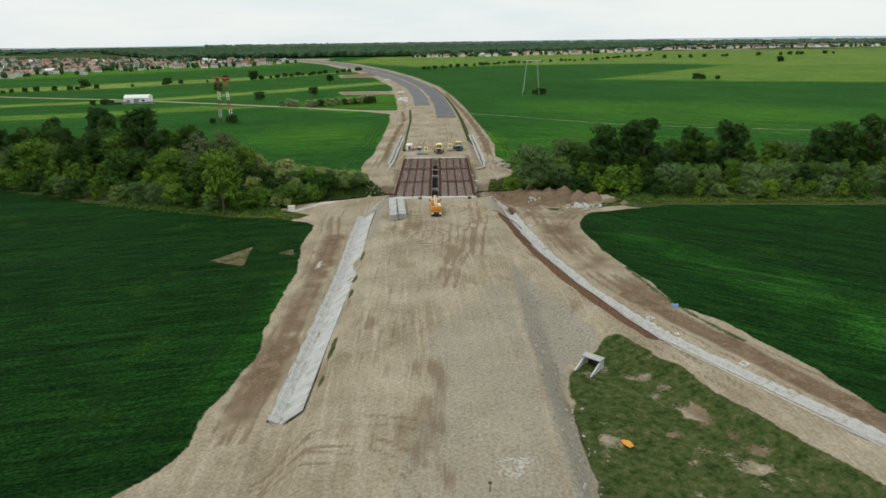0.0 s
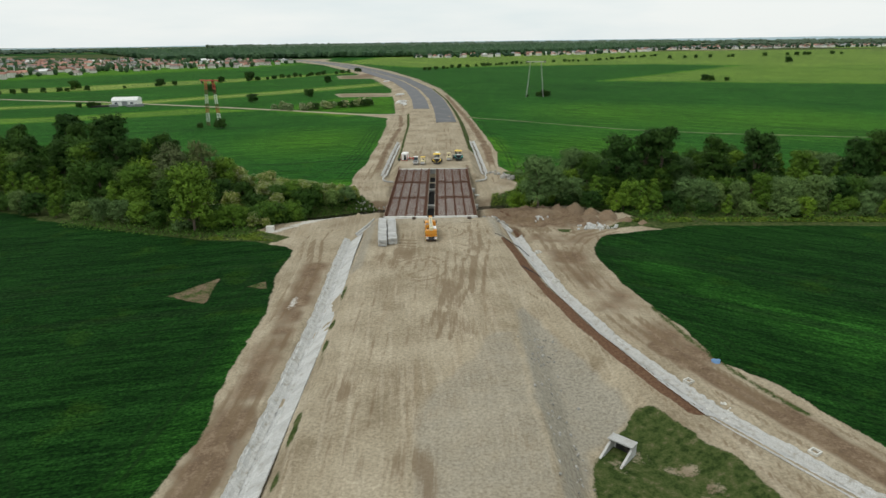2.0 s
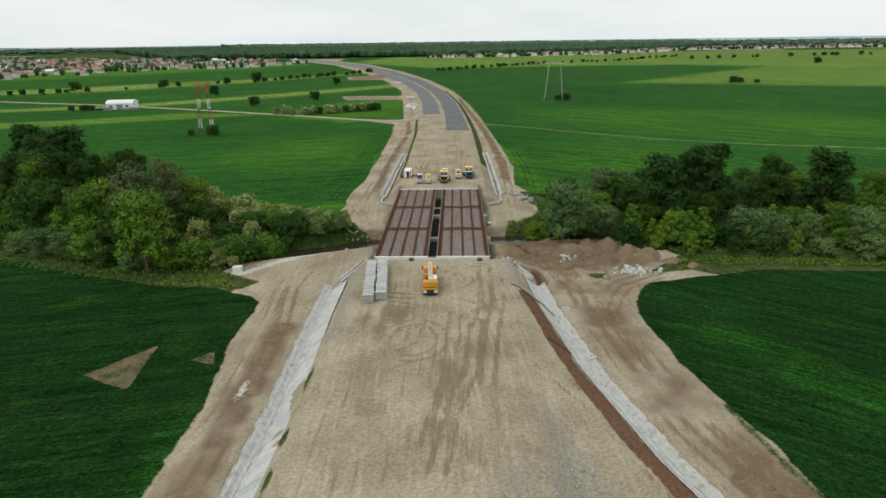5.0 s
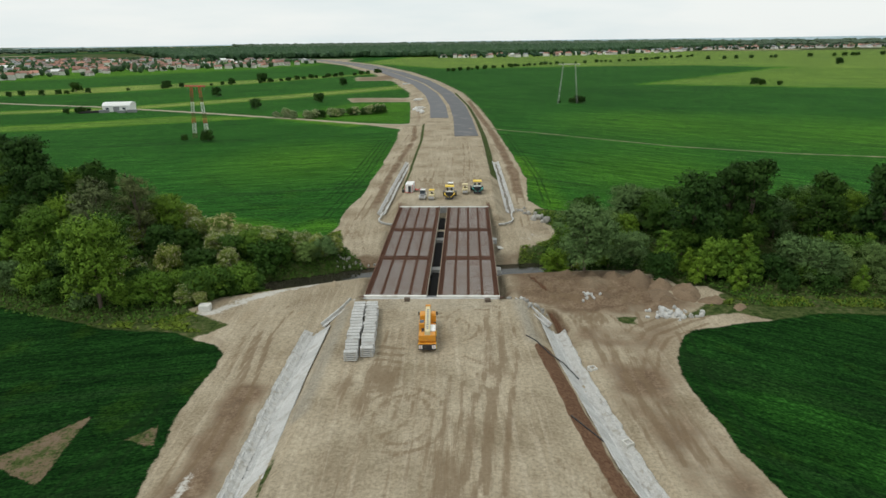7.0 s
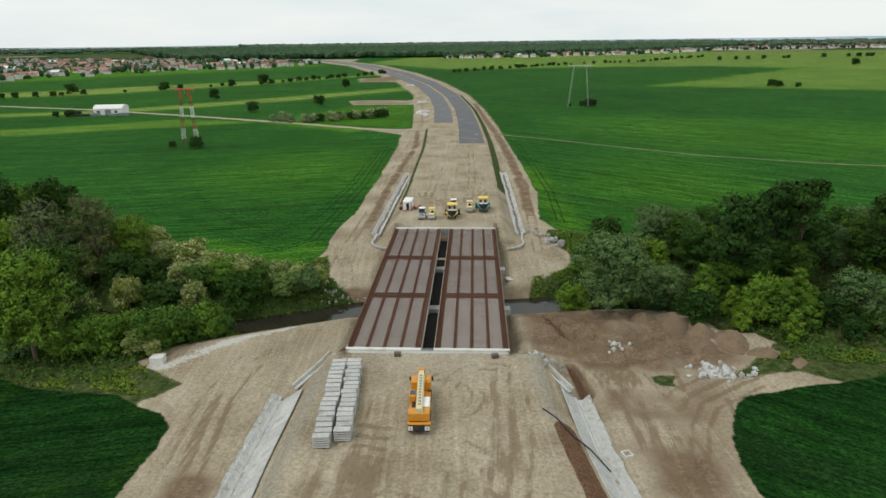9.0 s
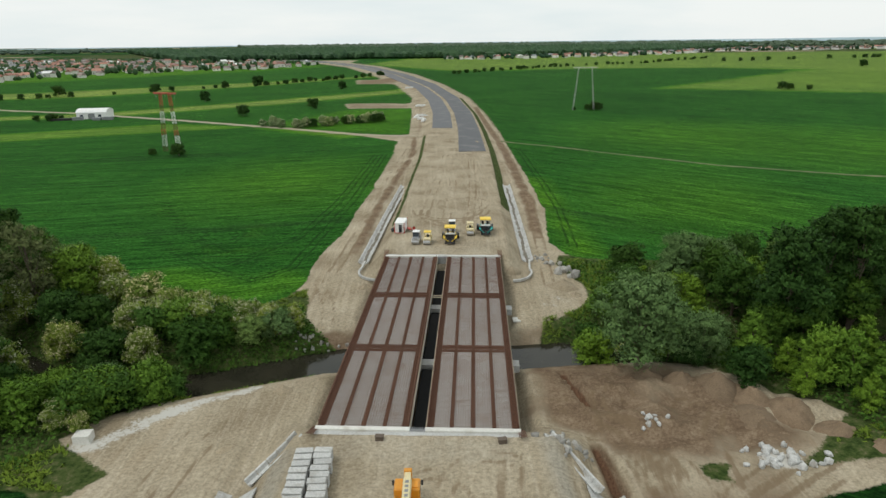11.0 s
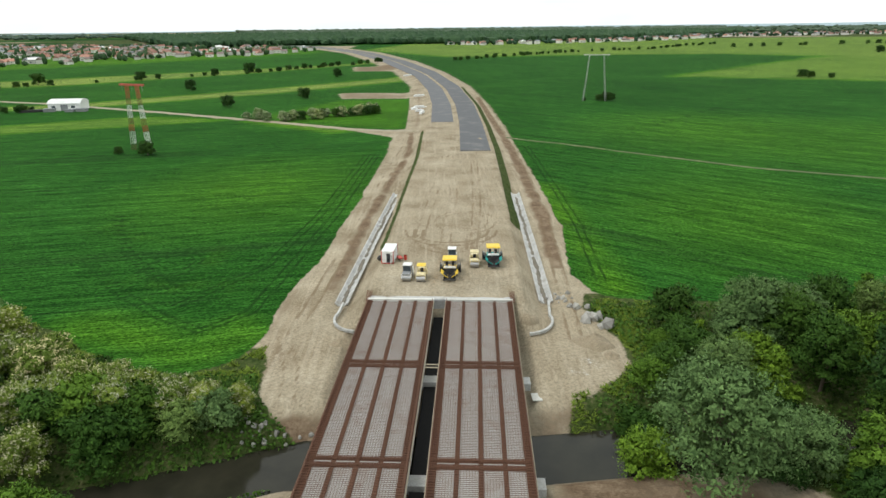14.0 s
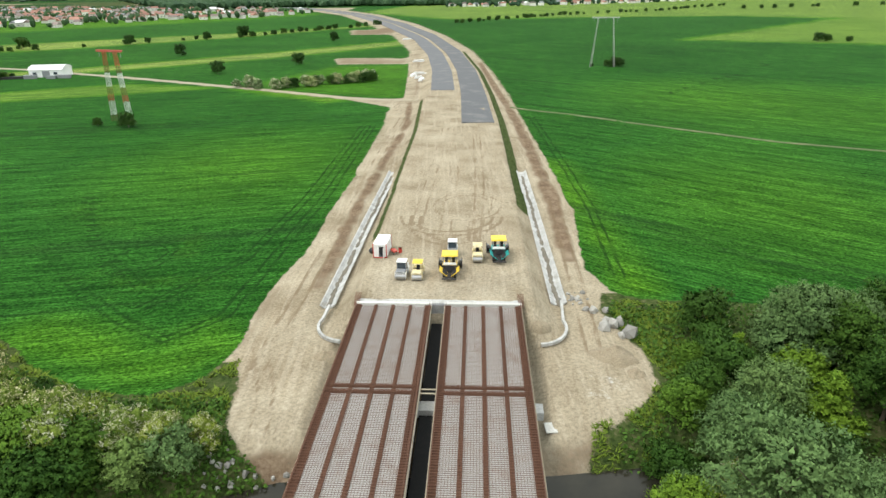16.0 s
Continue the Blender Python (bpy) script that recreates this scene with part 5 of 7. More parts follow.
# ---- mobile crane ----
def wheel(parent, x, y, r, w, hub="grey"):
    bm = ring(bmesh.new(), (x, y, r), r, w, 18)
    ob = part("wheel", bm, "black", parent)
    part("rim", ring(bmesh.new(), (x, y, r), r * 0.55, w + 0.03, 12), hub, ob)
    return ob


def crane(m):
    root = holder("mobile_crane", m, "orange mobile crane with its boom lowered over the cab", "mobile crane")
    part("chassis", boxes((-1.1, 1.1, -5.6, 5.6, 0.75, 1.15), (-1.3, 1.3, -5.7, -4.6, 0.95, 1.35), bev=0.04), "orange", root)
    part("deck_plate", boxes((-1.28, 1.28, -4.6, 3.2, 1.154, 1.42), bev=0.03), "orange", root)
    part("rear_guard", boxes((-1.3, 1.3, -6.1, -5.72, 0.5, 1.25)), "black", root, "black rear bumper")
    for s in (-1, 1):
        st = part("warning_board", boxes((s * 0.98 - 0.27, s * 0.98 + 0.27, -6.16, -6.11, 0.7, 1.25)), "white", root, "red and white striped warning board")
        for k in range(3):
            bm = bmesh.new()
            box(bm, s * 0.98 - 0.05, s * 0.98 + 0.05, -6.185, -6.165, 0.74 + k * 0.16, 0.86 + k * 0.16, turn=(0, s * 40, 0))
            part("stripe", bm, "red", st)
    for y in (-4.3, -2.7, 2.3, 3.9):
        for s in (-1, 1):
            wheel(root, s * 1.12, y, 0.68, 0.42)
    for y in (-5.0, 0.2):
        part("outrigger", boxes((-1.36, 1.36, y - 0.25, y + 0.25, 0.55, 0.95), (-1.36, -1.2, y - 0.2, y + 0.2, 0.2, 1.2), (1.2, 1.36, y - 0.2, y + 0.2, 0.2, 1.2)), "yellow", root)
    cab = part("driver_cab", boxes((-1.28, 1.28, 3.9, 6.1, 1.0, 2.55), bev=0.12), "orange", root)
    part("windscreen", boxes((-1.1, 1.1, 6.08, 6.14, 1.75, 2.4)), "glass", cab)
    part("roof_hatch", boxes((0.35, 1.1, 4.2, 5.3, 2.552, 2.66), bev=0.03), "orange", cab)
    for s in (-1, 1):
        part("mirror", boxes((s * 1.45 - 0.1, s * 1.45 + 0.1, 5.7, 5.8, 1.9, 2.5), (min(s * 1.28, s * 1.45), max(s * 1.28, s * 1.45), 5.72, 5.78, 2.3, 2.36)), "black", cab)
        part("side_window", boxes((s * 1.29 - 0.02, s * 1.29 + 0.02, 4.3, 5.7, 1.75, 2.4)), "glass", cab)
    up = part("turntable", boxes((-1.2, 1.2, -4.3, 0.6, 1.5, 1.95), bev=0.05), "orange", root)
    part("counterweight", boxes((-1.28, 1.28, -5.3, -3.6, 1.5, 2.6), bev=0.1), "orange", up)
    part("engine_cover", boxes((0.35, 1.25, -3.5, -0.8, 1.955, 2.7), bev=0.08), "white", up, "dusty pale engine cover")
    oc = part("operator_cab", boxes((-1.28, -0.42, -1.3, 0.6, 1.6, 3.05), bev=0.1), "orange", up)
    part("roof_window", boxes((-1.18, -0.52, -1.0, 0.3, 3.055, 3.09)), "glass", oc, "pale glazed cab roof")
    part("front_window", boxes((-1.18, -0.52, 0.59, 0.63, 2.1, 2.95)), "glass", oc)
    for k in range(3):
        part("warning_stripe", boxes((0.5 + k * 0.25, 0.62 + k * 0.25, -0.8, -0.5, 2.0, 2.6)), "red", up)
    part("winch", ring(bmesh.new(), (0, -3.2, 2.35), 0.35, 0.8, 14), "steel", up)
    part("hose_reel", boxes((-0.9, -0.5, -3.3, -1.6, 1.955, 2.4), bev=0.05), "black", up)
    boom = part("boom", prism(bmesh.new(), [(-0.42, 0.0), (0.42, 0.0), (0.42, 0.62), (0.3, 0.8), (-0.3, 0.8), (-0.42, 0.62)], -3.6, 6.4), "cream", up, "cream telescopic boom")
    boom.matrix_basis = pose(0.05, -1.6, 2.5, 1.5)
    inner = part("boom_section", boxes((-0.32, 0.32, 6.4, 7.5, 0.08, 0.7)), "cream", boom)
    for k in range(11):
        part("boom_plate", boxes((-0.17, 0.17, -2.6 + k * 0.8, -2.15 + k * 0.8, 0.804, 0.83)), "grey", boom, "dark grip plate")
    part("boom_head", boxes((-0.4, 0.4, 7.5, 8.1, -0.2, 0.85), bev=0.06), "orange", boom)
    part("hook_block", boxes((-0.22, 0.22, 7.55, 7.85, -0.95, -0.25), bev=0.06), "black", boom)
    part("lift_ram", tube(bmesh.new(), (0, 0.0, -0.5), (0, 3.2, 0.0), 0.16), "steel", boom)
    return root


mobile = crane(pose(-1.2, 160.3, 1.0, 0, 0, 2.5))
mobile.scale = (0.97, 0.77, 0.95)


# ---- road-building machines ----
def roller(m, paint, roof, label, cabin=True):
    root = holder("road_roller", m, label, "road roller", "parked road rollers")
    for y in (-1.45, 1.45):
        d = part("drum", ring(bmesh.new(), (0, y, 0.62), 0.62, 1.75, 28), "steel", root, "bare steel drum")
        part("yoke", boxes((-1.0, -0.9, y - 0.5, y + 0.5, 0.5, 1.2), (0.9, 1.0, y - 0.5, y + 0.5, 0.5, 1.2), (-1.0, 1.0, y - 0.5, y + 0.5, 1.26, 1.36), bev=0.03), paint, root)
    part("front_hood", boxes((-0.85, 0.85, -2.0, -0.7, 1.3, 1.75), bev=0.12), "grey" if cabin else paint, root)
    part("rear_hood", boxes((-0.85, 0.85, 0.8, 2.05, 1.3, 1.85), bev=0.12), paint, root)
    part("platform", boxes((-0.9, 0.9, -0.75, 0.85, 0.75, 1.15), bev=0.05), paint, root)
    part("seat", boxes((-0.3, 0.3, 0.2, 0.7, 1.15, 1.5), (-0.3, 0.3, 0.6, 0.75, 1.5, 2.05), bev=0.05), "black", root)
    for x in (-0.78, 0.78):
        for y in (-0.65, 0.75):
            part("roof_post", tube(bmesh.new(), (x, y, 1.1), (x, y, 2.85), 0.06, n=6), "grey" if cabin else paint, root)
    if cabin:
        part("front_glass", boxes((-0.74, 0.74, -0.68, -0.64, 1.35, 2.8)), "glass", root)
        for x in (-0.8, 0.8):
            part("side_glass", boxes((x - 0.02, x + 0.02, -0.6, 0.7, 1.35, 2.8)), "glass", root)
    part("canopy", boxes((-0.9, 0.9, -0.85, 0.95, 2.85, 3.0), (-0.5, 0.5, -0.3, 0.5, 3.0, 3.06), bev=0.05), roof, root)
    for x in (-0.6, 0.6):
        part("headlight", boxes((x - 0.1, x + 0.1, -2.03, -1.99, 1.5, 1.65)), "white", root)
    return root


def paver(m, paint, roof, label):
    root = holder("asphalt_paver", m, label, "asphalt paver", "parked asphalt pavers")
    for x in (-0.95, 0.95):
        bm = bmesh.new()
        prism(bm, [(y, z) for y, z in ((-1.6, 0.0), (1.4, 0.0), (1.75, 0.35), (1.4, 0.75), (-1.6, 0.75), (-1.95, 0.35))], x - 0.17, x + 0.17)
        for v in bm.verts:
            v.co = Vector((v.co.y, v.co.x, v.co.z))
        bmesh.ops.recalc_face_normals(bm, faces=bm.faces[:])
        t = part("track", bm, "black", root, "black rubber crawler track")
        for y in (-1.5, -0.5, 0.5, 1.4):
            part("track_wheel", ring(bmesh.new(), (x, y, 0.37), 0.28, 0.4, 12), "grey", t)
    part("body", boxes((-1.22, 1.22, -0.9, 1.6, 0.8, 1.9), bev=0.08), paint, root)
    part("console", boxes((-1.1, 1.1, -0.8, -0.35, 1.905, 2.25), bev=0.05), "white", root)
    # receiving hopper with two raised wings
    for s in (-1, 1):
        bm = bmesh.new()
        a = [(s * 0.35, 0.75), (s * 1.62, 1.75), (s * 1.62, 1.9), (s * 0.35, 0.92)]
        prism(bm, a, -2.9, -0.95)
        part("hopper_wing", bm, paint, root)
        part("hopper_lining", prism(bmesh.new(), [(s * 0.36, 0.925), (s * 1.1, 1.51), (s * 1.1, 1.53), (s * 0.36, 0.95)], -2.85, -1.0), "black", root)
    part("hopper_floor", boxes((-0.6, 0.6, -3.1, -0.92, 0.55, 0.75)), "black", root)
    part("push_roller", tube(bmesh.new(), (-1.2, -3.25, 0.5), (1.2, -3.25, 0.5), 0.14, n=10), "black", root)
    part("hopper_back", boxes((-1.3, 1.3, -1.0, -0.92, 0.8, 1.95)), "black", root)
    for x in (-1.05, 1.05):
        for y in (-0.55, 1.35):
            part("roof_post", tube(bmesh.new(), (x, y, 1.8), (x, y, 3.45), 0.06, n=6), "grey", root)
    part("canopy", boxes((-1.35, 1.35, -0.95, 1.75, 3.45, 3.62), (-1.1, 1.1, -0.7, 1.5, 3.62, 3.68), bev=0.06), roof, root)
    for x in (-0.6, 0.6):
        part("seat", boxes((x - 0.25, x + 0.25, 0.3, 0.8, 1.905, 2.25), (x - 0.25, x + 0.25, 0.7, 0.85, 2.25, 2.8), bev=0.05), "black", root)
    part("exhaust", tube(bmesh.new(), (0.2, -0.2, 1.9), (0.2, -0.2, 3.4), 0.09, n=8), "steel", root)
    for s in (-1, 1):
        arm = part("tow_arm", boxes((min(s * 1.28, s * 1.45), max(s * 1.28, s * 1.45), -1.0, 3.2, 0.75, 1.0), bev=0.03), "black", root)
    part("screed", boxes((-1.85, 1.85, 2.4, 3.4, 0.12, 0.75), bev=0.06), "black", root)
    part("walkway", boxes((-1.85, 1.85, 3.42, 3.9, 0.4, 0.46)), "grey", root)
    for s in (-1, 1):
        part("end_plate", boxes((s * 1.94 - 0.08, s * 1.94 + 0.08, 2.0, 3.9, 0.05, 1.35), bev=0.02), "black", root)
        part("control_box", boxes((s * 1.7 - 0.18, s * 1.7 + 0.18, 2.5, 2.9, 0.9, 1.5), bev=0.03), "grey", root)
    return root


roller(pose(-7.7, 247.6, 1.0, 0, 0, -4), "white", "white", "white tandem roller with a glazed cab on bare soil").scale = (0.88, 0.88, 0.9)
roller(pose(-5.2, 247.3, 1.0, 0, 0, -2), "cream", "yellow", "yellow tandem roller with an open canopy on bare soil", False).scale = (0.88, 0.88, 0.9)
roller(pose(-0.1, 256.2, 1.0, 0, 0, 0), "white", "white", "white roller with a glazed cab parked behind the yellow paver").scale = (0.88, 0.88, 0.9)
roller(pose(4.1, 254.6, 0.98, 0, 0, 1), "cream", "cream", "cream tandem roller with an open canopy on bare soil", False).scale = (0.88, 0.88, 0.9)
paver(pose(-0.25, 248.6, 1.0, 0, 0, 0), "yellow", "yellow", "yellow tracked asphalt paver with an open black hopper").scale = (0.94, 0.92, 0.94)
paver(pose(7.6, 255.4, 0.96, 0, 0, 2), "teal", "yellow", "teal tracked asphalt paver with a yellow canopy").scale = (0.94, 0.92, 0.94)


# ---- site hut ----
def site_hut(m):
    root = holder("site_hut", m, "white steel site container with red edges and an open door", "site hut")
    part("wall", boxes((-1.2, -0.2, -2.5, -2.42, 0.15, 2.45), (0.75, 1.2, -2.5, -2.42, 0.15, 2.45), (-0.2, 0.75, -2.5, -2.42, 2.1, 2.45)), "white", root)
    for x in (-1.2, 1.2):
        bm = boxes((x - 0.04, x + 0.04, -2.42, 2.42, 0.15, 2.45))
        for i in range(16):
            y = -2.3 + i * 0.3
            box(bm, x - 0.065, x + 0.065, y - 0.06, y + 0.06, 0.2, 2.4)
        part("wall", bm, "white", root)
    part("wall", boxes((-1.2, 1.2, 2.42, 2.5, 0.15, 2.45)), "white", root)
    part("floor", boxes((-1.2, 1.2, -2.5, 2.5, 0.05, 0.14)), "grey", root)
    bm = boxes((-1.22, 1.22, -2.52, 2.52, 2.46, 2.56))
    for i in range(12):
        y = -2.3 + i * 0.42
        box(bm, -1.15, 1.15, y - 0.05, y + 0.05, 2.56, 2.59)
    part("roof", bm, "white", root)
    for x in (-1.22, 1.22):
        for y in (-2.52, 2.52):
            part("corner_post", boxes((x - 0.07, x + 0.07, y - 0.07, y + 0.07, 0, 2.6)), "red", root)
    for y in (-2.53, 2.53):
        part("edge_rail", boxes((-1.15, 1.15, y - 0.05, y + 0.05, 0.02, 0.14)), "red", root)
    d = part("door", boxes((0.75, 0.8, -3.4, -2.52, 0.16, 2.08)), "white", root, "open white door")
    part("handle", boxes((0.70, 0.745, -3.3, -3.15, 1.05, 1.1)), "steel", d)
    part("partition", boxes((-1.1, 1.1, -0.6, -0.55, 0.15, 2.4)), "grey", root)
    return root


site_hut(pose(-12.1, 257.0, 1.0, 0, 0, -3)).scale = (0.92, 0.92, 0.95)
bm = bmesh.new()
tube(bm, (0, 0, 0), (0, 0, 0.88), 0.3, n=16)
for z in (0.02, 0.3, 0.58, 0.86):
    tube(bm, (0, 0, z - 0.02), (0, 0, z + 0.02), 0.32, n=16)
drum = thing("oil_drum", bm, "red", "dark red steel oil drum on bare soil", "oil drum")
drum.location = (-9.1, 257.2, z_at(-9.1, 257.2))
cart = holder("barrow", pose(-10.1, 256.6, z_at(-10.1, 256.6) + 0.03, 0, 0, 30), "red site barrow beside the white container", "barrow")
part("tray", boxes((-0.4, 0.4, -0.7, 0.7, 0.5, 0.8), bev=0.08), "red", cart)
wheel(cart, 0, 0.85, 0.25, 0.12)
for s in (-1, 1):
    part("handle", tube(bmesh.new(), (s * 0.3, -1.2, 0.62), (s * 0.3, 0.8, 0.3), 0.03, n=6), "black", cart)
    part("leg", tube(bmesh.new(), (s * 0.3, -0.5, 0.0), (s * 0.3, -0.4, 0.5), 0.03, n=6), "black", cart)
tank = thing("black_tank", lump(0.6, 2, 0.9, 0.1), "black", "small dark tank behind the white container", "tank")
tank.location = (-14.2, 258.6, z_at(-14.2, 258.6) + 0.45)
for x, y in ((12.4, 216.0), (12.7, 209.3)):
    b = thing("formwork_panel", boxes((-0.65, 0.65, -0.9, 0.9, 0, 0.14), bev=0.02), "new_concrete", "pale formwork panel lying beside the bridge pier", "formwork panel", "formwork panels")
    b.matrix_basis = pose(x, y, z_at(x, y) + 0.05, 0, 0, 5)
for x, y, a in ((-5.6, 174.6, 0), (8.2, 174.5, 15)):
    b = thing("timber_crate", boxes((-0.45, 0.45, -0.3, 0.3, 0, 0.5), (-0.5, 0.5, -0.35, 0.35, 0.5, 0.56), bev=0.02), "bark", "small dark timber crate on the causeway", "crate", "timber crates")
    b.matrix_basis = pose(x, y, z_at(x, y), 0, 0, a)


# ---- hoses lying across the paved flank ----
def hose(points, label):
    bm = bmesh.new()
    for a, b in zip(points, points[1:]):
        tube(bm, (a[0], a[1], a[2]), (b[0], b[1], b[2]), 0.09, n=6)
    thing("drain_hose", bm, "black", label, "hose", "drain hoses")


hose([(13.6, 161.5, z_at(13.6, 161.5) + 0.1), (15.0, 159.6, z_at(15.0, 159.6) + 0.1), (16.6, 157.2, z_at(16.6, 157.2) + 0.12), (18.4, 155.2, -0.25), (20.4, 153.6, -1.9)], "thin black drain hose across concrete slabs")
hose([(17.2, 140.5, z_at(17.2, 140.5) + 0.1), (18.6, 138.6, z_at(18.6, 138.6) + 0.1), (20.2, 137.0, -0.25), (22.2, 135.4, -1.95)], "thin black drain hose across concrete slabs")
post = thing("survey_stake", boxes((-0.05, 0.05, -0.05, 0.05, 0, 1.3), (-0.2, 0.2, -0.02, 0.02, 0.9, 1.2)), "bark", "dark timber survey stake standing in bare soil", "stake")
post.location = (4.6, 53.2, z_at(4.6, 53.2))


# ---- trees and shrubs ----
def leaf_mesh(name, lobes, count, size, mat, seed, outward=0.6, fill=0.35):
    """Many small leaf sprays set round a crown's lobes; a lobe is (x, y, z, rx, rz)."""
    rng = np.random.default_rng(seed)
    w = np.array([l[3] ** 2 * l[4] for l in lobes]) ** 0.75
    pick = rng.choice(len(lobes), count, p=w / w.sum())
    lob = np.array(lobes)[pick]
    d = rng.normal(size=(count, 3))
    d /= np.linalg.norm(d, axis=1, keepdims=True)
    d[:, 2] = np.where(d[:, 2] < -0.35, -d[:, 2] * 0.6, d[:, 2])
    # boughs: pull sprays towards a few directions so that gaps open between them
    boughs = rng.normal(size=(len(lobes), 34, 3))
    boughs /= np.linalg.norm(boughs, axis=2, keepdims=True)
    near = boughs[pick]
    best = np.argmax((near * d[:, None]).sum(2), axis=1)
    reach = rng.normal(1.0, 0.13, (len(lobes), 34))[pick, best]
    d = d + near[np.arange(count), best] * 0.45
    d /= np.linalg.norm(d, axis=1, keepdims=True)
    r = np.where(rng.random(count) < fill, rng.uniform(0.35, 0.9, count), rng.normal(0.97, 0.10, count)) * reach
    c = lob[:, :3] + d * r[:, None] * np.stack([lob[:, 3], lob[:, 3], lob[:, 4]], -1)
    nrm = d * outward + rng.normal(size=(count, 3)) * 0.7 + np.array([0, 0, 0.35])
    nrm /= np.linalg.norm(nrm, axis=1, keepdims=True)
    nrm *= np.where((nrm * d).sum(1) < 0, -1.0, 1.0)[:, None]
    # each spray points outward and a little up
    v = d + rng.normal(size=(count, 3)) * 0.75 + np.array([0, 0, 0.3])
    v -= nrm * (v * nrm).sum(1)[:, None]
    v /= np.linalg.norm(v, axis=1, keepdims=True) + 1e-9
    u = np.cross(v, nrm)
    inner = r < 0.85
    s = (size * rng.uniform(0.55, 1.35, count) * np.where(inner, 1.35, 0.8))[:, None]
    k = rng.uniform(0.38, 0.62, count)[:, None]
    tri = np.stack([c - u * s * k - v * s * 0.5, c + u * s * k - v * s * 0.4 + nrm * s * 0.1, c + v * s], 1).reshape(-1, 3)
    me = bpy.data.meshes.new(name)
    me.from_pydata(tri.tolist(), [], np.arange(count * 3).reshape(-1, 3).tolist())
    me.materials.append(MAT[mat])
    me.polygons.foreach_set("use_smooth", [True] * count)
    soft = d * 0.55 + nrm * 0.6 + np.array([0, 0, 0.12])
    soft /= np.linalg.norm(soft, axis=1, keepdims=True)
    me.normals_split_custom_set_from_vertices(np.repeat(soft, 3, axis=0).tolist())
    return me


def tree_kind(name, label, category, group, h, r, base, lobes_n, count, size, mat, seed, blossom=0, shape="round"):
    """A tapered trunk, limbs that reach into the crown's lobes, and the leaves."""
    rng = random.Random(seed)
    root = holder(name, pose(0, 0, -500), label, category, group)
    lobes, bm = [], bmesh.new()
    lean = Vector((rng.uniform(-0.6, 0.6), rng.uniform(-0.6, 0.6), 0))
    tr = 0.02 * h + 0.05
    tube(bm, (0, 0, -0.4), lean * 0.5 + Vector((0, 0, h * 0.45)), tr, tr * 0.7, 9)
    tube(bm, lean * 0.5 + Vector((0, 0, h * 0.44)), lean + Vector((0, 0, h * 0.88)), tr * 0.7, tr * 0.2, 7)
    for i in range(lobes_n):
        s = (i + 0.5) / lobes_n
        z = base + (h - base) * (0.12 + 0.80 * s)
        if shape == "cone":
            spread = r * (1.0 - 0.85 * s)
            lr = r * (0.55 - 0.3 * s)
        elif shape == "tall":
            spread = r * (0.45 + 0.45 * math.sin(math.pi * min(1, s * 1.1)))
            lr = r * rng.uniform(0.36, 0.55)
        else:
            spread = r * math.sqrt(max(0.0, 1 - (s * 1.05 - 0.25) ** 2)) * 0.72
            lr = r * rng.uniform(0.36, 0.56)
        a = i * 2.4 + rng.uniform(-0.5, 0.5)
        p = Vector((math.cos(a) * spread * rng.uniform(0.35, 1), math.sin(a) * spread * rng.uniform(0.35, 1), z)) + lean * s
        lobes.append((p.x, p.y, min(p.z, h - lr * 0.7), lr, lr * rng.uniform(0.65, 0.95)))
        foot = Vector((0, 0, max(h * 0.12, z * 0.55))) + lean * 0.4
        tube(bm, foot, p, tr * 0.4, tr * 0.1, 5)
    part("trunk", bm, "bark", root)
    ob = new("crown", leaf_mesh("crown", lobes, count, size, mat, seed))
    ob.parent = root
    if blossom:
        ob = new("blossom", leaf_mesh("blossom", [(x, y, z + 0.15, a * 1.02, b * 1.03) for x, y, z, a, b in lobes], blossom, size * 0.6, "blossom", seed + 50, fill=0.0))
        ob.parent = root
        ob["label"] = "creamy white blossom"
    return root


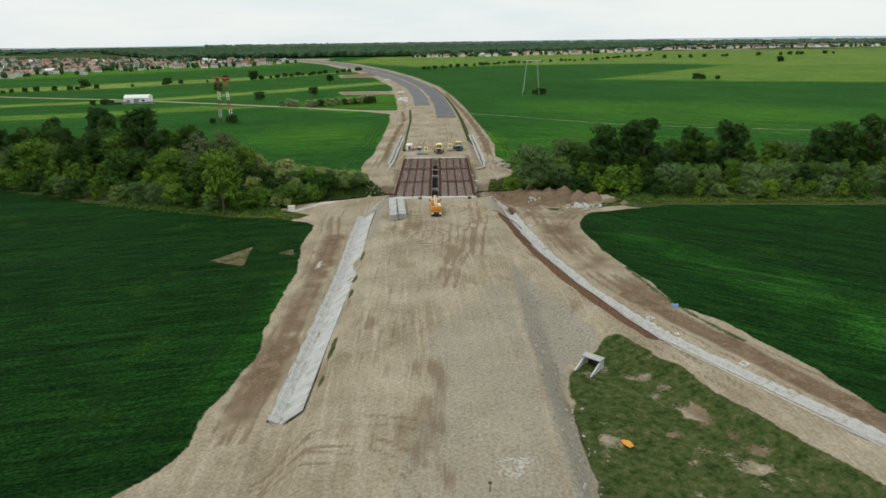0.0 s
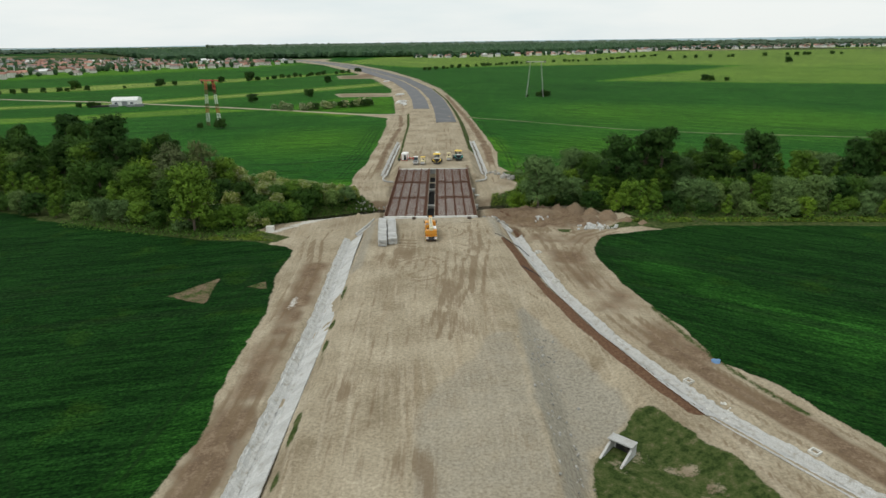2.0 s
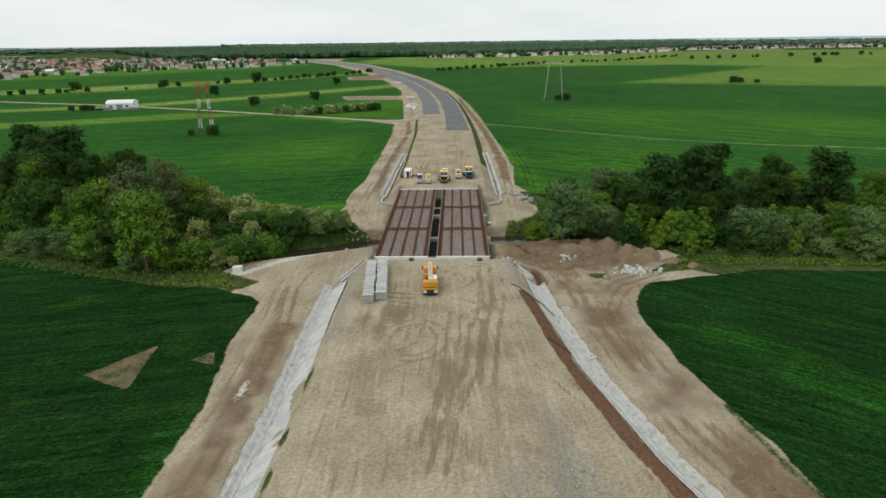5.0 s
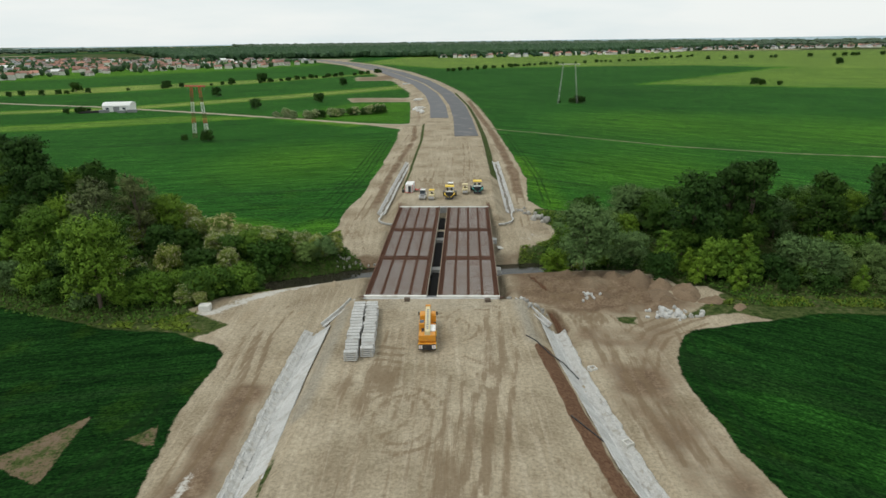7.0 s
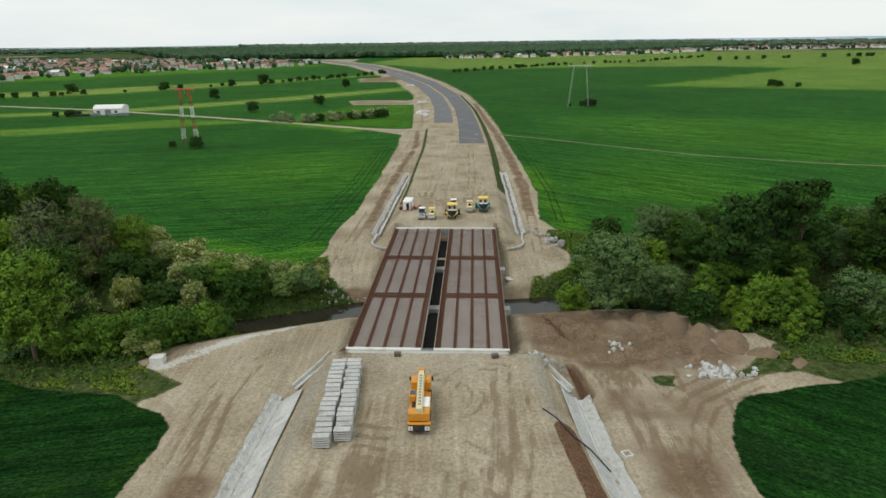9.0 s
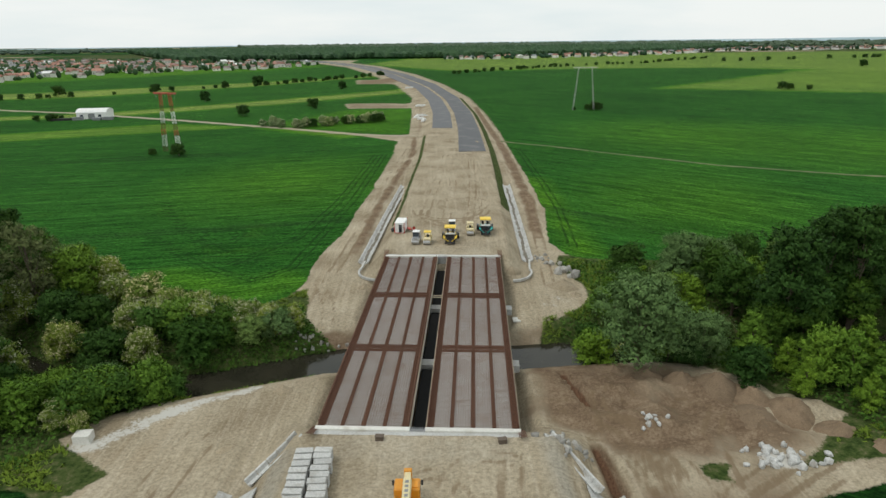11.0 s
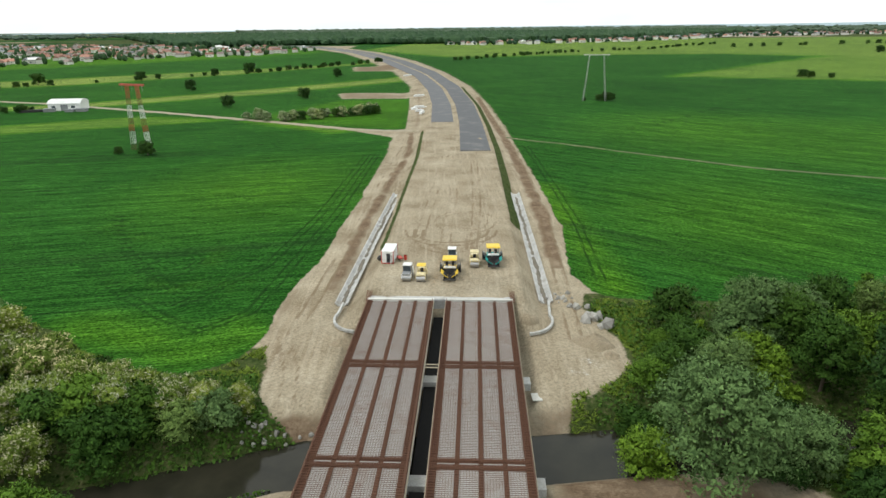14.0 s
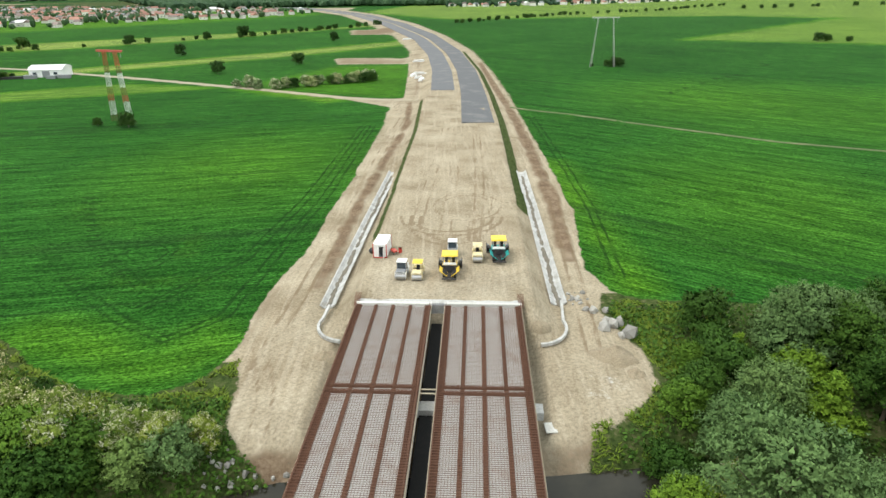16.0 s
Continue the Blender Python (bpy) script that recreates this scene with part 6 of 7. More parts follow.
KINDS = {
    "tall": [tree_kind("tree", "tall dark green poplar on the river bank", "tree", "riverside trees", 23, 5.6, 5, 17, 15000, 0.34, "leaf_dark", 31 + k, shape="tall") for k in range(3)],
    "broad": [tree_kind("tree", "broad green tree on the river bank", "tree", "riverside trees", 15, 5.8, 2.0, 15, 13000, 0.30, m, 41 + k) for k, m in enumerate(("leaf_fresh", "leaf_mid", "leaf_mid"))],
    "willow": [tree_kind("tree", "silvery green willow with a rounded crown", "tree", "riverside trees", 11, 5.2, 0.6, 17, 18000, 0.20, "leaf_willow", 51 + k) for k in range(3)],
    "young": [tree_kind("tree", "bright green young tree with a pointed crown", "tree", "riverside trees", 10, 3.0, 0.6, 14, 7000, 0.28, "leaf_fresh", 61 + k, shape="cone") for k in range(2)],
    "bush": [tree_kind("bush", "dense green bush on the river bank", "bush", "riverside bushes", 5.2, 3.4, 0.1, 11, 6500, 0.21, m, 71 + k) for k, m in enumerate(("leaf_dark", "leaf_mid", "leaf_willow", "leaf_fresh"))],
    "acacia": [tree_kind("tree", "green acacia covered in creamy white blossom", "tree", "riverside trees", 8, 4.0, 0.8, 12, 8000, 0.25, "leaf_acacia", 81 + k, 3000) for k in range(2)],
    "hawthorn": [tree_kind("bush", "hawthorn bush white with blossom", "bush", "hedge bushes", 5.5, 3.4, 0.1, 9, 1600, 0.42, "leaf_willow", 95, 900)],
    "lone": [tree_kind("bush", "dark lone bush standing in a field", "bush", "field bushes", 5.2, 3.4, 0.1, 9, 1500, 0.46, "leaf_dark", 75 + k) for k in range(2)],
    "pale": [tree_kind("tree", "thin-leaved pale brownish tree on the river bank", "tree", "riverside trees", 20, 5.0, 4, 15, 8000, 0.26, "leaf_pale", 91, shape="tall")],
}
HOME = Matrix.Translation((0, 0, -500))


def plant(kind, x, y, s=1.0, rng=random, variant=None, label=""):
    protos = KINDS[kind]
    p = protos[variant] if variant is not None else rng.choice(protos)
    m = Matrix.LocRotScale((x, y, z_at(x, y) - 0.1), Euler((0, 0, rng.uniform(0, 6.28))), (s * rng.uniform(0.92, 1.08), s * rng.uniform(0.92, 1.08), s))
    ob = copy_thing(p, Matrix())
    ob.matrix_basis = m
    if label:
        ob["label"] = label
    return ob


def belt(south, north, x0, x1, gap, seed, chooser):
    rng = random.Random(seed)
    x = x0
    while x < x1:
        lo, hi = float(along(np.array([x]), *south)[0]), float(along(np.array([x]), *north)[0])
        y = lo + rng.uniform(0, 1.5)
        while y < hi:
            px, py = x + rng.uniform(-1.6, 1.6), y + rng.uniform(-1.4, 1.4)
            if abs(py - float(river_y(np.array([px]))[0])) > 4.3:
                kind, s = chooser(px, py, (y - lo) / max(1, hi - lo), rng)
                if kind:
                    plant(kind, px, py, s, rng)
            y += gap * rng.uniform(0.8, 1.2)
        x += gap * 0.95


def left_choice(x, y, f, rng):
    if x > -37:
        return rng.choice((("acacia", 0.55), ("bush", 0.7), ("acacia", 0.6), ("acacia", 0.5)))
    if f < 0.18:
        return rng.choice((("bush", 0.9), ("bush", 1.2), ("willow", 0.6), ("young", 0.6), ("bush", 0.8), ("bush", 1.0)))
    if x < -84:
        return rng.choice((("broad", 0.9), ("willow", 1.0), ("broad", 1.05), ("young", 1.0), ("bush", 1.4), ("tall", 0.7)))
    if x < -62:
        return rng.choice((("broad", 0.75), ("acacia", 1.0), ("willow", 0.85), ("acacia", 0.9), ("bush", 1.4), ("broad", 0.8)))
    return rng.choice((("acacia", 0.8), ("bush", 1.2), ("acacia", 0.9), ("acacia", 0.75), ("bush", 1.3), ("bush", 1.0)))


def right_choice(x, y, f, rng):
    if f < 0.16:
        return rng.choice((("bush", 0.8), ("bush", 1.0), ("bush", 0.7), ("young", 0.6)))
    if x < 46:
        return rng.choice((("bush", 1.1), ("bush", 1.3), ("young", 0.6), ("bush", 0.9)))
    if f < 0.5:
        return rng.choice((("willow", 0.7), ("young", 0.9), ("bush", 1.4), ("broad", 0.6), ("young", 0.8)))
    return rng.choice((("broad", 0.68), ("willow", 0.85), ("broad", 0.72), ("bush", 1.5), ("young", 1.0)))


belt(((-200, 236), (-160, 218), (-130, 204), (-100, 192), (-80, 184), (-62, 178), (-50, 183), (-40, 189), (-37.5, 191), (-37.2, 206.5), (-30, 208.2), (-24, 211)), ((-200, 268), (-160, 249), (-110, 236), (-75, 229), (-62, 222), (-51, 216.5), (-40, 212.5), (-32, 211.8), (-24, 211.4)), -190, -25.5, 6.9, 5, left_choice)
belt(((36, 198), (40, 195), (45, 192), (55, 187), (75, 185.5), (110, 184), (160, 184), (230, 190)), ((36, 236), (40, 238), (64, 238), (120, 236), (230, 250)), 36, 215, 7.3, 6, right_choice)
rng = random.Random(8)
for kind, x, y, s, v in (("tall", 52.8, 207, 0.97, 0), ("tall", 69.7, 217.5, 0.98, 1), ("tall", 65, 219, 0.86, 2), ("tall", 85.3, 217, 0.86, 2), ("tall", 96, 212, 1.05, 1), ("tall", 99, 216, 0.92, 0), ("tall", 128, 214, 0.9, 2), ("tall", 137, 218, 0.95, 0), ("tall", 150, 222, 0.95, 1), ("tall", 56.5, 211, 0.8, 1),
                         ("tall", -132, 252, 0.98, 1), ("tall", -126, 246, 0.85, 0), ("tall", -102, 224.5, 1.08, 0), ("tall", -108, 229, 1.0, 2), ("tall", -95, 220, 0.82, 1), ("tall", -88, 226, 0.8, 2), ("tall", -150, 252, 0.8, 2), ("pale", -77, 207, 1.12, 0), ("pale", -71, 213, 0.9, 0), ("broad", -62, 178.5, 1.13, 0), ("broad", -66, 190, 1.0, 1),
                         ("willow", 28.8, 198.3, 1.28, 0), ("willow", 31.4, 212.6, 0.9, 1), ("willow", 36, 216.5, 0.86, 2), ("acacia", 31.2, 209, 0.8, 1), ("willow", 38.4, 200.5, 0.78, 1), ("willow", 44.2, 228.5, 1.05, 2), ("willow", 50, 230, 0.95, 0), ("young", 42.4, 216, 1.0, 0), ("young", 45.5, 199, 0.9, 1), ("young", 34.5, 202.5, 0.75, 1), ("acacia", 36.6, 236.5, 0.62, 0), ("bush", 24.2, 203.2, 1.05, 3), ("bush", 25.2, 212, 0.95, 1), ("bush", 27.8, 217.8, 0.85, 3), ("bush", 30.5, 222.5, 0.9, 1), ("bush", 31.6, 228.6, 0.7, 3), ("bush", 35.5, 226, 1.1, 1), ("bush", 36, 231.5, 0.9, 1), ("bush", 33, 205.8, 1.1, 1), ("willow", 24.6, 207.4, 0.5, 2),
                         ("willow", 72.6, 191.5, 0.82, 0), ("willow", 95, 189, 0.85, 1), ("willow", 104, 192, 0.85, 0), ("young", 52, 194, 0.85, 0), ("young", 56, 193, 0.9, 1), ("young", 60, 192.5, 0.8, 0),
                         ("willow", -47, 190.5, 0.72, 1), ("bush", -43, 186, 1.25, 1), ("bush", -46.5, 183.5, 1.2, 1), ("bush", -40, 188.6, 1.2, 3), ("acacia", -47, 180.5, 0.5, 0), ("acacia", -44, 179.6, 0.35, 1), ("bush", -57, 181, 1.0, 1), ("bush", -52.5, 180.5, 1.15, 3), ("acacia", -29, 209, 0.62, 0), ("acacia", -33.5, 210, 0.66, 1), ("bush", -27.2, 208.4, 1.0, 2), ("acacia", -38, 210.5, 0.7, 0), ("acacia", -42.5, 212, 0.74, 1), ("bush", -36.5, 207, 1.1, 1), ("bush", -42, 207.5, 1.3, 3), ("acacia", -47, 212, 0.8, 0), ("bush", -31, 206.6, 0.9, 2), ("bush", -46, 206, 1.2, 1), ("acacia", -52, 214, 1.0, 1), ("acacia", -30, 212, 0.45, 1)):
    plant(kind, x, y, s, rng, v)
# lone bushes and hedges out in the fields
for x, y, s in ((-132, 380, 0.55), (-119.5, 377.5, 1.0), (-125, 386, 0.5), (-143, 524, 1.35), (-208, 624, 1.5), (-108, 567, 1.3), (-122, 743, 1.5), (-224, 803, 1.9), (-294, 719, 1.6), (-366, 684, 1.8), (-246, 768, 1.4), (84, 548, 1.0), (80, 546, 0.8), (87, 547, 0.9), (71, 547, 0.4), (275, 706, 1.3), (281, 704, 1.1), (295, 698, 0.8), (570, 1110, 1.9)):
    plant("lone", x, y, s, rng, None, "dark lone bush standing in a field")


def hedge(points, gap, s0, s1, kinds, label, skip=0.15, jitter=2.5):
    for (ax, ay), (bx, by) in zip(points, points[1:]):
        n = max(1, int(math.hypot(bx - ax, by - ay) / gap))
        for i in range(n):
            if rng.random() < skip:
                continue
            t = (i + rng.random() * 0.7) / n
            plant(rng.choice(kinds), ax + (bx - ax) * t + rng.uniform(-jitter, jitter), ay + (by - ay) * t + rng.uniform(-jitter, jitter), rng.uniform(s0, s1), rng, None, label)


hedge(((-112, 473), (-90, 466), (-47, 497)), 2.4, 0.65, 1.0, ("hawthorn", "hawthorn", "lone"), "blossoming hedge bush beside the farm lane", 0.05, 3.5)
hedge(((-480, 585), (-384, 648), (-344, 676), (-311, 708), (-283, 737), (-246, 782)), 10, 0.45, 1.0, ("lone",), "dark hedge bush between two far fields", 0.35)
hedge(((-224, 790), (-184, 860), (-144, 916), (-110, 969)), 7, 0.6, 1.1, ("lone",), "dark hedge bush between two far fields", 0.2, 4)
hedge(((-31, 985), (53, 1086), (148, 1196), (283, 1278), (489, 1521)), 10, 0.6, 1.1, ("lone",), "dark hedge bush between two far fields", 0.25, 5)
hedge(((420, 1330), (900, 1500)), 22, 0.9, 1.6, ("lone",), "dark hedge bush between two far fields", 0.4, 8)
hedge(((-250, 508), (-262, 497)), 3, 0.5, 0.8, ("lone",), "dark hedge bush beside the white farm hall", 0.1, 2)
for protos in KINDS.values():
    for p in protos:
        for o in (*p.children_recursive, p):
            bpy.data.objects.remove(o)


def undergrowth():
    """Nettles, tall grass and brambles on the banks and round the ditches."""
    rng_ = np.random.default_rng(12)
    zones = ((-100, -38, 172, 236, 20000), (-38, -17, 194, 219, 8000), (20, 60, 176, 245, 18000), (60, 130, 172, 238, 14000))
    pts = []
    for x0, x1, y0, y1, n in zones:
        pts.append(np.stack([rng_.uniform(x0, x1, n), rng_.uniform(y0, y1, n)], -1))
    p = np.concatenate(pts)
    g1 = inside(p[:, 0], p[:, 1], ((-160, 205), (-100, 183), (-60, 171), (-46, 172), (-46, 178), (-40, 187), (-30, 194.5), (-19, 199), (-16, 207), (-20.5, 210), (-23.6, 213), (-25.4, 217), (-26.4, 223), (-30.5, 222.5), (-34, 219.6), (-40, 218.6), (-52, 223), (-75, 234), (-160, 252)), 1)
    g2 = inside(p[:, 0], p[:, 1], ((54, 181), (66, 180), (140, 177), (140, 236), (64, 244), (40, 246), (25, 248.5), (23.4, 243), (25.4, 237), (27.2, 232), (27.2, 224.5), (25.4, 221), (21.8, 217), (18, 214.8), (16.8, 212.4), (16.4, 209), (21, 207), (28, 205), (40, 199), (53, 188)), 1)
    keep = (g1 + g2 > 0.5) & (np.abs(p[:, 1] - river_y(p[:, 0])) > 3.8)
    p = p[keep]
    n = len(p)
    small = (p[:, 1] < 100)
    c = np.stack([p[:, 0], p[:, 1], height(p[:, 0], p[:, 1]) + np.where(small, 0.1, rng_.uniform(0.1, 0.9, n))], -1)
    nrm = rng_.normal(size=(n, 3)) * 0.6 + np.array([0, -0.2, 0.7])
    nrm /= np.linalg.norm(nrm, axis=1, keepdims=True)
    u = np.cross(nrm, rng_.normal(size=(n, 3)))
    u /= np.linalg.norm(u, axis=1, keepdims=True)
    v = np.cross(nrm, u)
    s = np.where(small, 0.22, rng_.uniform(0.14, 0.36, n))[:, None]
    quad = np.stack([c - u * s, c - v * s * 0.6, c + u * s, c + v * s * 0.6], 1).reshape(-1, 3)
    me = bpy.data.meshes.new("undergrowth")
    me.from_pydata(quad.tolist(), [], (np.arange(n)[:, None] * 4 + np.arange(4)).tolist())
    me.materials.append(MAT["leaf_mid"])
    tagged(new("undergrowth", me), "low green weeds and brambles covering the river banks", "undergrowth", kind="stuff")



def tall_grass():
    """Fresh yellow-green grass and flowering weeds between the crops, the banks and the bushes."""
    rng_ = np.random.default_rng(17)
    strips = (((-75, 235.5), (-62, 230.8), (-55, 226), (-49.5, 222.8), (-44, 220.4), (-36.7, 219.2), (-32.5, 220.8), (-29.5, 226), (-27.6, 228), (-26, 221), (-25, 215), (-30, 214.5), (-40, 213.5), (-52, 217), (-75, 228)),
              ((17.3, 216.6), (21.3, 218), (24.6, 221), (26.8, 226), (27.5, 222), (24, 214.5), (21.7, 209.2), (19.1, 207.7), (16.4, 212)),
              ((26.6, 233), (24.6, 238), (24, 243), (26, 247), (37, 245.5), (35, 234), (30, 224), (27.4, 226)),
              ((-38, 189.5), (-30, 194.8), (-22, 197.6), (-23, 196), (-31, 192.4), (-38, 187)), ((-60, 172), (-50, 173.5), (-44, 177), (-40, 169), (-45, 169.5), (-60, 171.2)), ((48, 180.5), (70, 181), (120, 178.5), (120, 183), (56, 185)))
    pts = []
    for poly in strips:
        q = np.array(poly)
        n = int(np.prod(q.max(0) - q.min(0)) * 26)
        p = rng_.uniform(q.min(0), q.max(0), (n, 2))
        pts.append(p[(inside(p[:, 0], p[:, 1], poly, 0.8) > 0.4) & (vnoise(p[:, 0], p[:, 1], 2.6, 81) + 0.6 * vnoise(p[:, 0], p[:, 1], 0.9, 82) > -0.25)])
    p = np.concatenate(pts)
    n = len(p)
    c = np.stack([p[:, 0], p[:, 1], height(p[:, 0], p[:, 1])], -1)
    a = rng_.uniform(0, 6.283, n)
    u = np.stack([np.cos(a), np.sin(a), np.zeros(n)], -1) * rng_.uniform(0.08, 0.18, n)[:, None]
    lean = np.stack([rng_.normal(0, 0.4, n), rng_.normal(0, 0.4, n), rng_.uniform(0.2, 0.45, n)], -1)
    u *= np.where(u[:, 0] * lean[:, 1] - u[:, 1] * lean[:, 0] < 0, -1.0, 1.0)[:, None]
    tri = np.stack([c - u, c + u, c + lean], 1).reshape(-1, 3)
    me = bpy.data.meshes.new("tall_grass")
    me.from_pydata(tri.tolist(), [], np.arange(n * 3).reshape(-1, 3).tolist())
    me.materials.append(MAT["grass_blade"])
    me.polygons.foreach_set("use_smooth", [True] * n)
    me.normals_split_custom_set_from_vertices(np.repeat(np.array([[0.0, 0.0, 1.0]]), n * 3, axis=0).tolist())
    tagged(new("tall_grass", me), "fresh yellow-green grass and weeds along the banks", "grass", kind="stuff")


undergrowth()
tall_grass()


# ---- distant woods and villages ----
def clumps(name, poly, n, r0, r1, h0, h1, mat, label, seed):
    rng_ = np.random.default_rng(seed)
    poly = np.array(poly, float)
    lo, hi = poly.min(0), poly.max(0)
    p = rng_.uniform(lo, hi, (n * 4, 2))
    p = p[inside(p[:, 0], p[:, 1], [tuple(q) for q in poly], 1) > 0.5][:n]
    bm = bmesh.new()
    bmesh.ops.create_icosphere(bm, subdivisions=1, radius=1)
    base = np.array([v.co[:] for v in bm.verts])
    fac = np.array([[v.index for v in f.verts] for f in bm.faces])
    bm.free()
    k = len(p)
    r, h = rng_.uniform(r0, r1, k), rng_.uniform(h0, h1, k)
    vs = base[None] * (1 + rng_.normal(0, 0.16, (k, len(base), 1)))
    vs = vs * np.stack([r, r, h * 0.55], -1)[:, None] + np.stack([p[:, 0], p[:, 1], -2.5 + h * 0.5], -1)[:, None]
    me = bpy.data.meshes.new(name)
    me.from_pydata(vs.reshape(-1, 3).tolist(), [], (fac[None] + np.arange(k)[:, None, None] * len(base)).reshape(-1, 3).tolist())
    me.materials.append(MAT[mat])
    return tagged(new(name, me), label, "woods", kind="stuff")


WOOD = ((-600, 1490), (-490, 1640), (-310, 1700), (-46, 1680), (300, 1840), (690, 2190), (1000, 2600), (-1300, 2600))
clumps("woods", WOOD, 8000, 8, 14, 13, 19, "leaf_far", "dark green broadleaf wood along the horizon", 3)
VILLAGE_L = ((-575, 885), (-500, 1010), (-450, 1150), (-355, 1140), (-280, 1355), (-380, 1470), (-600, 1480), (-760, 1640), (-1300, 1750), (-1300, 900))
VILLAGE_R = ((-60, 1560), (77, 1572), (275, 1670), (424, 1760), (760, 2122), (1500, 2230), (1700, 2500), (900, 2350), (600, 2100), (280, 1780), (-60, 1640))
clumps("village_trees", VILLAGE_L, 900, 2.5, 5, 5, 11, "leaf_far", "dark garden trees between village houses", 5)
clumps("village_trees", VILLAGE_R, 700, 3, 6, 5, 11, "leaf_far", "dark garden trees between village houses", 6)
# the farthest woods take the leaf colour with painted haze
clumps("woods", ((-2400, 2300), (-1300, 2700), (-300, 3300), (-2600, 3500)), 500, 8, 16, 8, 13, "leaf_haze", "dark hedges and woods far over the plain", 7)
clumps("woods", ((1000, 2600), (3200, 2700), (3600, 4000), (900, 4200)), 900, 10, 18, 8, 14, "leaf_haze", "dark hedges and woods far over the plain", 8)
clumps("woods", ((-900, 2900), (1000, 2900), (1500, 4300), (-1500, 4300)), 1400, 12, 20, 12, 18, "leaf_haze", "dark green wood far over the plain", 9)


def hazy_ridge():
    """The low hills behind the plain, painted in the blue of distance haze."""
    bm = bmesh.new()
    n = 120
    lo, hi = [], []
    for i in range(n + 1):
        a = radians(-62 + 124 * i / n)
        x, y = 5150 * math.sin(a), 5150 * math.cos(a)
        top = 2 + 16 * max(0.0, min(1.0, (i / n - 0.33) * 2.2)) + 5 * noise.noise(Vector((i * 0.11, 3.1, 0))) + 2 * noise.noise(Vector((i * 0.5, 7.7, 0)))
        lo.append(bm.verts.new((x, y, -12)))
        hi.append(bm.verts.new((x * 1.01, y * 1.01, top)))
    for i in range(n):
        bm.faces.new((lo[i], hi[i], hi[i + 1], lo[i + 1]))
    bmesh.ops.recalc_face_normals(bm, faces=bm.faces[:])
    thing("backdrop", bm, "hazy_ridge", "low hills far behind the plain, haze painted into their colour", "hills", kind="structure")


hazy_ridge()


def house(w, d, h, roof_h, roof, label):
    root = holder("house", pose(0, 0, -500), label, "house", "village houses")
    part("wall", boxes((-w / 2, w / 2, -d / 2, d / 2, -0.5, h)), "plaster", root)
    bm = bmesh.new()
    prism(bm, [(-d / 2 - 0.5, h - 0.1), (d / 2 + 0.5, h - 0.1), (0.15, h + roof_h), (-0.15, h + roof_h)], -w / 2 - 0.4, w / 2 + 0.4)
    for v in bm.verts:
        v.co = Vector((v.co.y, v.co.x, v.co.z))
    bmesh.ops.recalc_face_normals(bm, faces=bm.faces[:])
    r = part("roof", bm, roof, root)
    part("chimney", boxes((w * 0.2, w * 0.2 + 0.7, 0.3, 1.0, h, h + roof_h + 0.6)), roof, r)
    for x in (-w * 0.28, w * 0.22):
        part("window", boxes((x - 0.7, x + 0.7, -d / 2 - 0.05, -d / 2 - 0.01, 1.2, 2.6)), "glass", root)
    return root


HOUSES = [house(11, 9, 3.6, 3.2, "roof_tile", "pale plastered village house with a red tiled roof"), house(13, 9, 5.6, 3.0, "roof_tile", "two-storey plastered house with a red tiled roof"),
          house(10, 8, 3.4, 3.0, "roof_dark", "pale plastered village house with a dark roof"), house(12, 10, 5.4, 2.6, "white", "white plastered house with a pale metal roof")]


def village(poly, n, seed):
    rng_ = np.random.default_rng(seed)
    p = np.array(poly)
    made = 0
    spots = []
    while made < n:
        x, y = rng_.uniform(p[:, 0].min(), p[:, 0].max()), rng_.uniform(p[:, 1].min(), p[:, 1].max())
        if inside(np.array([x]), np.array([y]), poly, 1)[0] < 0.5 or any((x - a) ** 2 + (y - b) ** 2 < 230 for a, b in spots):
            continue
        spots.append((x, y))
        ob = copy_thing(HOUSES[rng_.choice(4, p=(0.42, 0.2, 0.26, 0.12))], pose(x, y, -2.5, 0, 0, float(rng_.choice((0, 90, 0)) + rng_.normal(15, 12))))
        made += 1


